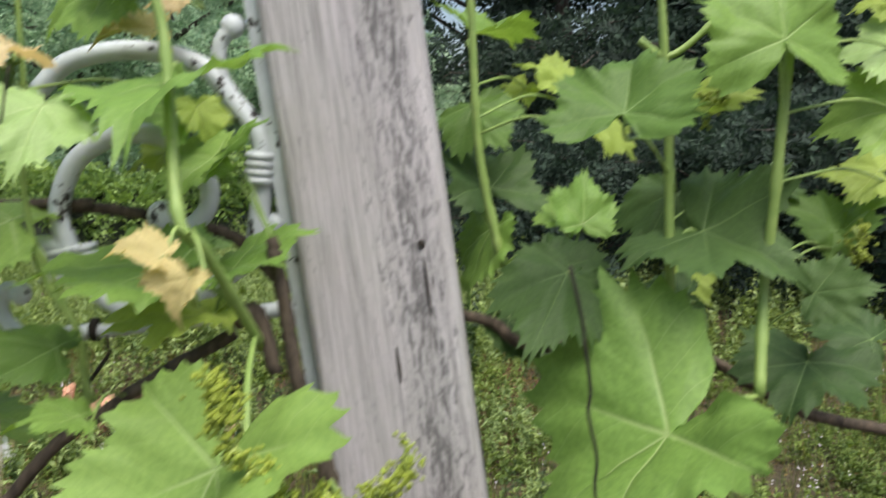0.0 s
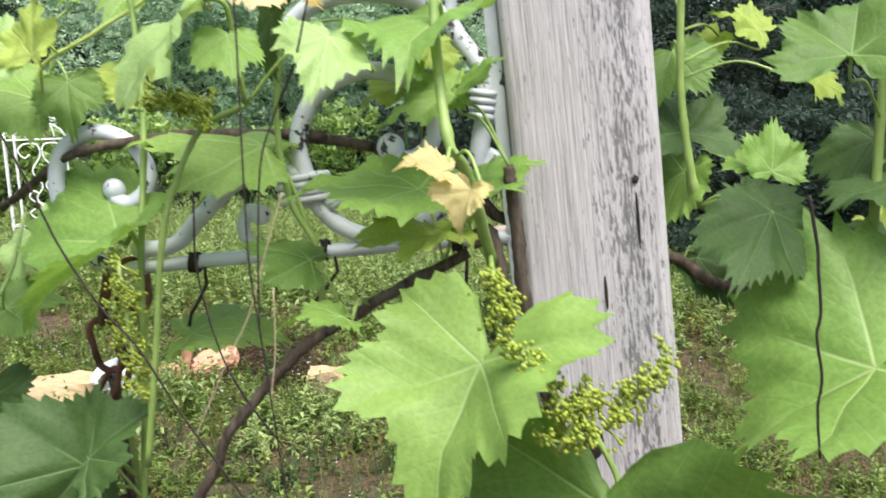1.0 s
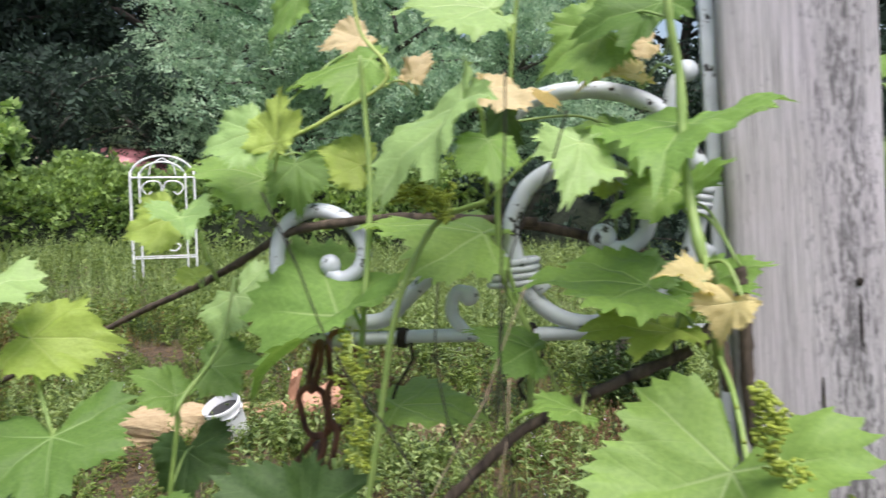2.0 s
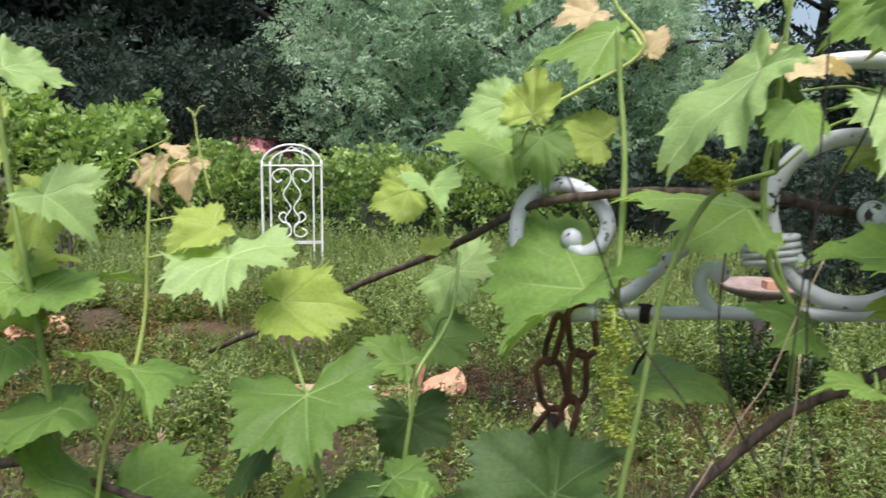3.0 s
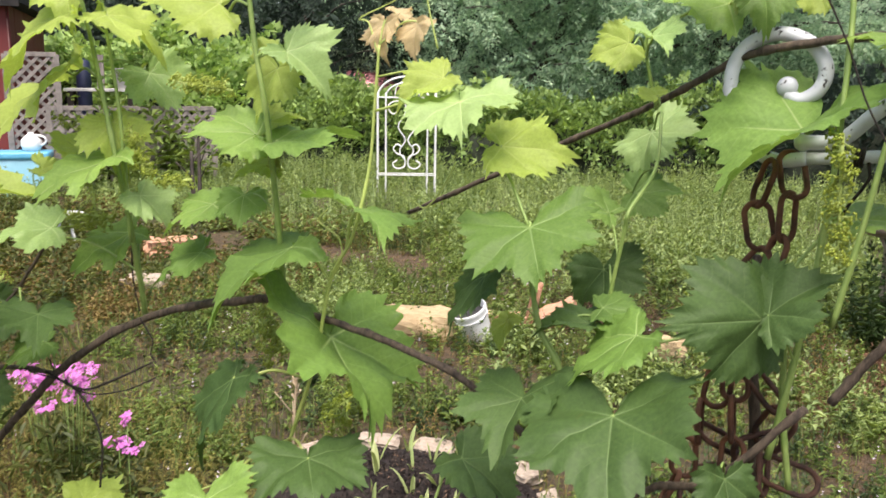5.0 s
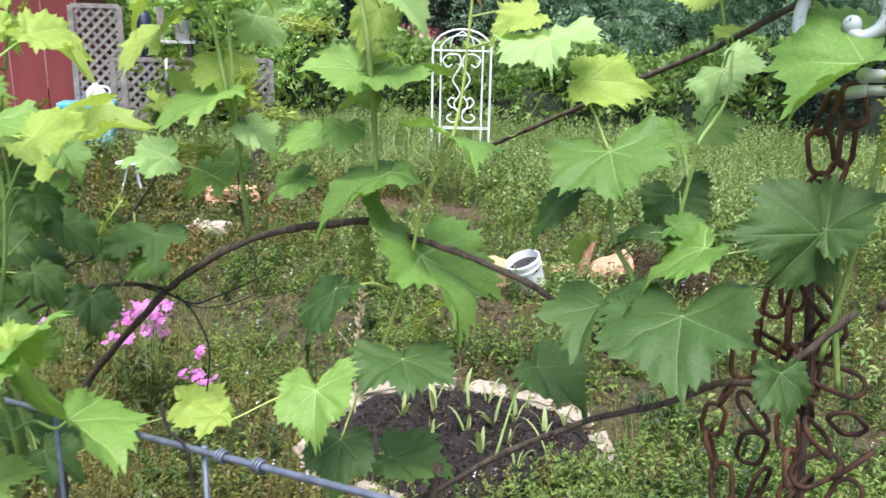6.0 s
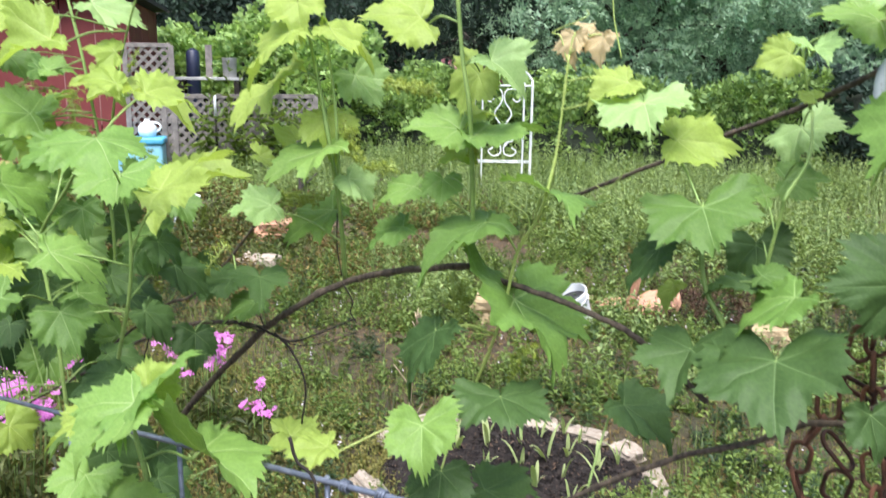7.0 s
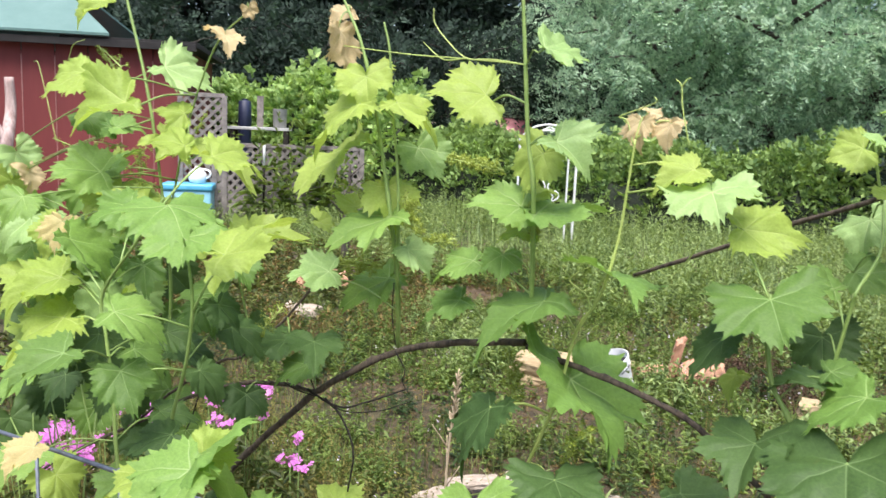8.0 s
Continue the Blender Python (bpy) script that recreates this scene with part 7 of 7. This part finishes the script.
# ---- white trellis ----
def build_trellis():
    """Two arched iron panels joined by rungs, with scrollwork in the front one."""
    top = thing("garden_trellis", pose(-4.93, 7.35, 0, 0, 0, 32), "white-painted iron garden trellis with an arched top and scrollwork", "trellis")
    w, h = 0.31, 1.12
    for k, dy in enumerate((0.0, 0.16)):
        def arch(name, half, r, low=0.0):
            pts = [(-half, dy, low), (-half, dy, h * 0.5), (-half, dy, h)]
            pts += [(-half * math.cos(math.pi * i / 12), dy, h + 0.22 * (half / w) * math.sin(math.pi * i / 12)) for i in range(1, 12)]
            pts += [(half, dy, h), (half, dy, h * 0.5), (half, dy, low)]
            tube(name, pts, r, M_WHITE, top, "", 3, 8)
        arch("outer_arch", w, 0.0105)
        arch("inner_arch", w * 0.72, 0.0085)
        tube("crossbar", [(-w, dy, h), (w, dy, h)], 0.007, M_WHITE, top, "", 2, 8)
        tube("crossbar", [(-w, dy, 0.30), (w, dy, 0.30)], 0.007, M_WHITE, top, "", 2, 8)
        for s in (-1, 1):
            tube("arch_scroll", [(s * 0.0, dy, h + 0.20), (s * 0.10, dy, h + 0.13), (s * 0.13, dy, h + 0.02)], 0.006, M_WHITE, top, "", 5, 8)
    for s in (-1, 1):
        tube("scroll", [(s * 0.10, 0, h - 0.14), (s * 0.15, 0, h - 0.17), (s * 0.20, 0, h - 0.10), (s * 0.14, 0, h - 0.04), (s * 0.03, 0, h - 0.05), (s * 0.015, 0, h - 0.16), (s * 0.09, 0, h - 0.30), (s * 0.015, 0, h - 0.44),
                         (s * 0.07, 0, h - 0.54), (s * 0.06, 0, h - 0.60), (s * 0.015, 0, h - 0.66)], 0.008, M_WHITE, top, "", 6, 8)
        tube("scroll", [(s * 0.05, 0, 0.60), (s * 0.10, 0, 0.63), (s * 0.14, 0, 0.58), (s * 0.10, 0, 0.53), (s * 0.03, 0, 0.50), (s * 0.02, 0, 0.40), (s * 0.10, 0, 0.37), (s * 0.15, 0, 0.42), (s * 0.10, 0, 0.46)], 0.008, M_WHITE, top, "", 6, 8)
        for z in (0.3, 0.7, h):
            tube("side_rung", [(s * w, 0, z), (s * w, 0.16, z)], 0.006, M_WHITE, top, "", 2, 8)


build_trellis()


# ---- shed, lattice and things by it ----
M_JOINT_STRIP = plain("pale_pink_strip", (0.22, 0.07, 0.06), (0.46, 0.28, 0.25), 14, 0.8, stretch=(1, 1, 0.2))


def build_shed():
    shed = thing("shed", pose(-8.87, 5.51, 0, 0, 0, 48.4), "small red wooden shed with a green metal roof", "shed")
    # local x runs along the front to the left end, y to the back
    L, D, H = 4.2, 3.0, 2.02
    bm = bmesh.new()
    box(bm, -L / 2, D / 2, H / 2 - 0.05, L - 0.04, D - 0.04, H - 0.1)
    part("core", bm, M_REDWALL, shed)
    bw = 0.36
    board = bmesh.new()
    box(board, 0, 0, 0, bw - 0.012, 0.022, H, 0.003)
    me = bpy.data.meshes.new("board")
    board.to_mesh(me)
    board.free()
    me.materials.append(M_REDWALL)
    for i in range(int(L / bw)):
        o = new("board", me)
        o.parent = shed
        o.location = (-bw * (i + 0.5), -0.008 + 0.002 * (i % 2), H / 2)
        # pale strips of uneven length along the board joints
        bm = bmesh.new()
        tall = (0.9, 0.7, 1.0, 0.55)[i % 4] * H * 0.9
        box(bm, -bw * i - 0.001, -0.018, H * 0.93 - tall / 2, 0.011, 0.008, tall, 0.001)
        part("joint_strip", bm, M_JOINT_STRIP, shed, "narrow pale strip over a board joint")
    for i in range(int(D / bw)):
        o = new("board", me)
        o.parent = shed
        o.location, o.rotation_euler = (0.006 + 0.002 * (i % 2), bw * (i + 0.5), H / 2), (0, 0, radians(90))
    # this strip's dark colour stands in for the eave's shadow
    bm = bmesh.new()
    box(bm, -L / 2, -0.18, H + 0.02, L + 0.3, 0.03, 0.08, 0.004)
    part("fascia", bm, M_EAVE_DARK, shed, "near-black board coloured as the shadow under the eave")
    bm = bmesh.new()
    rise = 1.5
    for s in (0, 1):
        y0, y1 = (-0.22, D / 2) if s == 0 else (D + 0.22, D / 2)
        vs = [bm.verts.new(p) for p in ((-L - 0.15, y0, H + 0.10), (-0.80, y0, H + 0.10), (-2.45, y1, H + rise), (-L - 0.15, y1, H + rise))]
        top_f = bm.faces.new(vs)
        r = bmesh.ops.extrude_face_region(bm, geom=[top_f])
        bmesh.ops.translate(bm, vec=(0, 0, 0.03), verts=[g for g in r["geom"] if isinstance(g, bmesh.types.BMVert)])
    roof = part("roof", bm, M_ROOF, shed, "blue-green ribbed metal roof")
    for i in range(8):
        x = -L - 0.1 + i * (L - 2.3) / 7
        tube("rib", [(x, -0.22, H + 0.14), (x, D / 2, H + rise + 0.035)], 0.018, M_ROOF, roof, "", 2, 6)
    bm = bmesh.new()
    box(bm, -0.6, D / 2, H + 0.06, 1.5, D + 0.3, 0.06, 0.004)
    part("flat_roof", bm, M_EAVE_DARK, shed, "low dark lean-to roof")


build_shed()


def lattice_panel(name, label, at, turn, wide, tall, low):
    top = thing(name, pose(*at, 0, 0, turn), label, "fence", "lattice panels")
    step, sw = 0.115, 0.036
    n = int((wide + tall) / step)
    for layer, sgn in ((0, 1), (1, -1)):
        for i in range(n + 1):
            c = -tall + i * step
            pts = []
            if sgn == 1:
                x0, x1 = max(0.0, c), min(wide, c + tall)
                z0, z1 = x0 - c, x1 - c
            else:
                x0, x1 = max(0.0, c), min(wide, c + tall)
                z0, z1 = tall - (x0 - c), tall - (x1 - c)
            if x1 - x0 < 0.03:
                continue
            bm = bmesh.new()
            ln = math.hypot(x1 - x0, z1 - z0)
            box(bm, (x0 + x1) / 2, 0.008 * layer, low + (z0 + z1) / 2, ln, 0.007, sw, 0, Matrix.Rotation(-math.atan2(z1 - z0, x1 - x0), 4, "Y"))
            part("slat", bm, M_LATTICE, top)
    for z in (low, low + tall):
        bm = bmesh.new()
        box(bm, wide / 2, 0.004, z, wide, 0.03, 0.05, 0.003)
        part("rail", bm, M_LATTICE, top)
    for x in (0, wide):
        bm = bmesh.new()
        box(bm, x, 0.004, (low + tall) / 2, 0.06, 0.05, low + tall, 0.004)
        part("post", bm, M_LATTICE, top)


lattice_panel("lattice_fence", "weathered grey diamond lattice fence panel behind the garden", (-8.48, 5.64, 0), 51, 1.75, 0.90, 0.04)
lattice_panel("lattice_fence", "tall narrow grey diamond lattice beside the red shed", (-8.72, 5.34, 0), 51, 0.50, 1.45, 0.06)


def build_cooler():
    top = thing("cooler", pose(-8.54, 5.33, 0.0, 0, 0, 47), "turquoise plastic cooler box with a darker blue lid", "cooler")
    bm = bmesh.new()
    box(bm, 0, 0, 0.21, 0.54, 0.36, 0.42, 0.03)
    part("box", bm, M_LIGHTBLUE, top, "", True)
    bm = bmesh.new()
    box(bm, 0, 0, 0.45, 0.58, 0.40, 0.075, 0.02)
    part("lid", bm, M_BLUE, top, "bright blue lid", True)


build_cooler()


def build_stake():
    top = thing("garden_stake", pose(-8.06, 6.04, 0), "thin dark stake with a white top beside the lattice", "stake")
    tube("rod", [(0, 0, -0.05), (0, 0, 0.68)], 0.014, M_TWIG, top, "", 2, 8)
    tube("cap", [(0, 0, 0.68), (0, 0, 0.98)], 0.016, M_WHITE, top, "white sleeve", 2, 8)


build_stake()


def build_jug():
    top = thing("jug", pose(-8.50, 5.42, 0.485, 0, 0, 40), "white plastic jug lying on the blue cooler lid", "jug")
    part("body", lathe([(0.05, 0), (0.09, 0.01), (0.105, 0.06), (0.10, 0.12), (0.05, 0.17), (0.03, 0.18), (0.03, 0.20)]), M_WHITE, top, "", True)
    tube("handle", [(0.10, 0, 0.06), (0.15, 0, 0.10), (0.13, 0, 0.15), (0.05, 0, 0.17)], 0.012, M_WHITE, top, "", 5, 8)


build_jug()


def build_barrel():
    top = thing("barrel", pose(-10.12, 7.36, 0), "tall dark navy plastic barrel behind the lattice", "barrel")
    part("drum", lathe([(0.084, 0), (0.091, 0.04), (0.095, 0.4), (0.100, 0.44), (0.095, 0.48), (0.095, 1.15), (0.100, 1.19), (0.095, 1.23), (0.091, 1.47), (0.060, 1.50)]), M_NAVY, top, "", True)
    part("cap", lathe([(0.04, 1.50), (0.04, 1.515), (0.034, 1.52)]), M_NAVY, top, "", True)


build_barrel()


def build_bench():
    top = thing("potting_bench", pose(-9.6, 6.85, 0, 0, 0, 46), "grey timber potting bench behind the lattice", "bench")
    for k in range(4):
        bm = bmesh.new()
        box(bm, 0.28, 0.1 * k, 1.11, 0.86, 0.09, 0.035, 0.004)
        part("plank", bm, M_PALE_BOARD, top)
    for x in (-0.08, 0.64):
        for y in (0.0, 0.3):
            bm = bmesh.new()
            box(bm, x, y, 0.546, 0.07, 0.07, 1.093, 0.004)
            part("leg", bm, M_TWIG, top)
    bm = bmesh.new()
    box(bm, 0.26, 0.36, 1.33, 0.09, 0.06, 0.46, 0.004)
    part("upright", bm, M_LATTICE, top, "grey upright post")


build_bench()
top = thing("tub", pose(-9.34, 7.36, 1.130), "pale grey metal tub standing on a bench", "tub")
part("shell", lathe([(0.088, 0), (0.10, 0.25), (0.108, 0.26), (0.096, 0.26), (0.084, 0.02)]), M_PALE_BOARD, top, "", True)


def build_car():
    car = thing("car", pose(-10.4, 13.9, 0, 0, 0, 20), "maroon car parked behind the hedge", "car")
    prof = [(-2.1, 0.35), (-2.15, 0.7), (-1.9, 0.85), (-1.2, 0.95), (-0.6, 1.38), (0.2, 1.47), (0.9, 1.40), (1.5, 1.0), (2.0, 0.95), (2.1, 0.6), (2.05, 0.35)]
    bm = bmesh.new()
    sides = []
    for y, k in ((-0.82, 0.96), (-0.6, 1.0), (0.6, 1.0), (0.82, 0.96)):
        sides.append([bm.verts.new((x, y, 0.35 + (z - 0.35) * k)) for x, z in prof])
    n = len(prof)
    for a, b in zip(sides, sides[1:]):
        for i in range(n - 1):
            bm.faces.new((a[i], a[i + 1], b[i + 1], b[i]))
    bm.faces.new(sides[0][::-1])
    bm.faces.new(sides[-1])
    part("body", bm, M_CAR, car, "", True)
    for s in (-1, 1):
        bm = bmesh.new()
        vs = [bm.verts.new((x, s * 0.80, z)) for x, z in ((-1.0, 0.95), (-0.55, 1.28), (0.75, 1.30), (1.2, 0.98))]
        bm.faces.new(vs if s < 0 else vs[::-1])
        part("window", bm, M_GLASSY, car, "dark side window")
    for x in (-1.3, 1.3):
        for s in (-1, 1):
            w = part("wheel", lathe([(0.2, -0.1), (0.31, -0.09), (0.32, 0), (0.31, 0.09), (0.2, 0.1)]), M_RUBBER, car, "", True)
            w.location, w.rotation_euler = (x, s * 0.75, 0.32), (radians(90), 0, 0)


build_car()


def build_sapling(at, h, seed):
    rng = random.Random(seed)
    top = thing("sapling", pose(*at), "thin bare young tree stake with dark bark", "sapling", "saplings")
    tube("trunk", [(0, 0, -0.05), (0.02, 0, h * 0.5), (0.0, 0.02, h)], (0.022, 0.012), M_BARK, top, "", 5, 8)
    for k in range(4):
        a = rng.uniform(0, 6.28)
        z = h * (0.45 + 0.14 * k)
        tube("branch", [(0.01, 0.01, z), (0.15 * math.cos(a), 0.15 * math.sin(a), z + 0.13)], (0.009, 0.004), M_BARK, top, "", 3, 6)


def build_seed_stalk():
    """A dead straw-coloured stalk with a ragged seedhead."""
    rng = random.Random(12)
    top = thing("dead_stalk", pose(-1.86, 1.76, 0), "pale straw-coloured dead weed stalk with a ragged seedhead", "weed")
    tube("stem", [(0, 0, -0.03), (0.01, 0, 0.25), (0.03, 0.01, 0.50)], (0.005, 0.003), M_STRAW, top, "", 5, 7)
    v, f = [], []
    for k in range(34):
        z = 0.30 + 0.22 * k / 34
        a = rng.uniform(0, 6.28)
        c = Vector((0.012 + 0.018 * (z - 0.25) / 0.25, 0.005, z))
        tube_data([c, c + Vector((0.016 * math.cos(a), 0.016 * math.sin(a), 0.022))], [0.0035, 0.0012], 5, v, f)
    mesh_ob("seedhead", v, f, M_STRAW, top, "ragged pale seedhead", True)["kind"] = "stuff"
    for k in range(3):
        z = 0.12 + 0.07 * k
        a = 2.2 * k
        tube("side_stem", [(0.006, 0, z), (0.06 * math.cos(a), 0.06 * math.sin(a), z + 0.09)], (0.0028, 0.0015), M_STRAW, top, "", 4, 6)


build_seed_stalk()
build_sapling((-5.0, 4.35, 0), 0.75, 1)
build_sapling((-5.7, 5.1, 0), 0.9, 2)


def build_branch():
    """A bleached crooked branch leaning on the shed wall."""
    top = thing("driftwood_branch", pose(0, 0, 0), "bleached pale crooked branch leaning on the red shed", "branch")
    tube("stem", [(-9.48, 3.60, -0.02), (-9.60, 3.72, 0.5), (-9.55, 3.74, 0.9), (-9.70, 3.86, 1.25), (-9.72, 3.86, 1.60)], (0.09, 0.05), M_DRIFT, top, "", 6, 10)
    tube("fork", [(-9.55, 3.74, 0.9), (-9.66, 3.62, 1.2), (-9.74, 3.62, 1.45)], (0.05, 0.02), M_DRIFT, top, "", 5, 8)


build_branch()


def build_table():
    top = thing("garden_table", pose(-5.55, 3.66, 0), "small round white metal garden table in the weeds", "table")
    part("top", lathe([(0.04, 0.29), (0.11, 0.295), (0.125, 0.305), (0.12, 0.312), (0.05, 0.31)]), M_WHITE, top, "", True)
    for k in range(3):
        a = 2.1 * k
        tube("leg", [(0.03 * math.cos(a), 0.03 * math.sin(a), 0.30), (0.12 * math.cos(a), 0.12 * math.sin(a), -0.02)], 0.008, M_WHITE, top, "", 2, 6)


build_table()
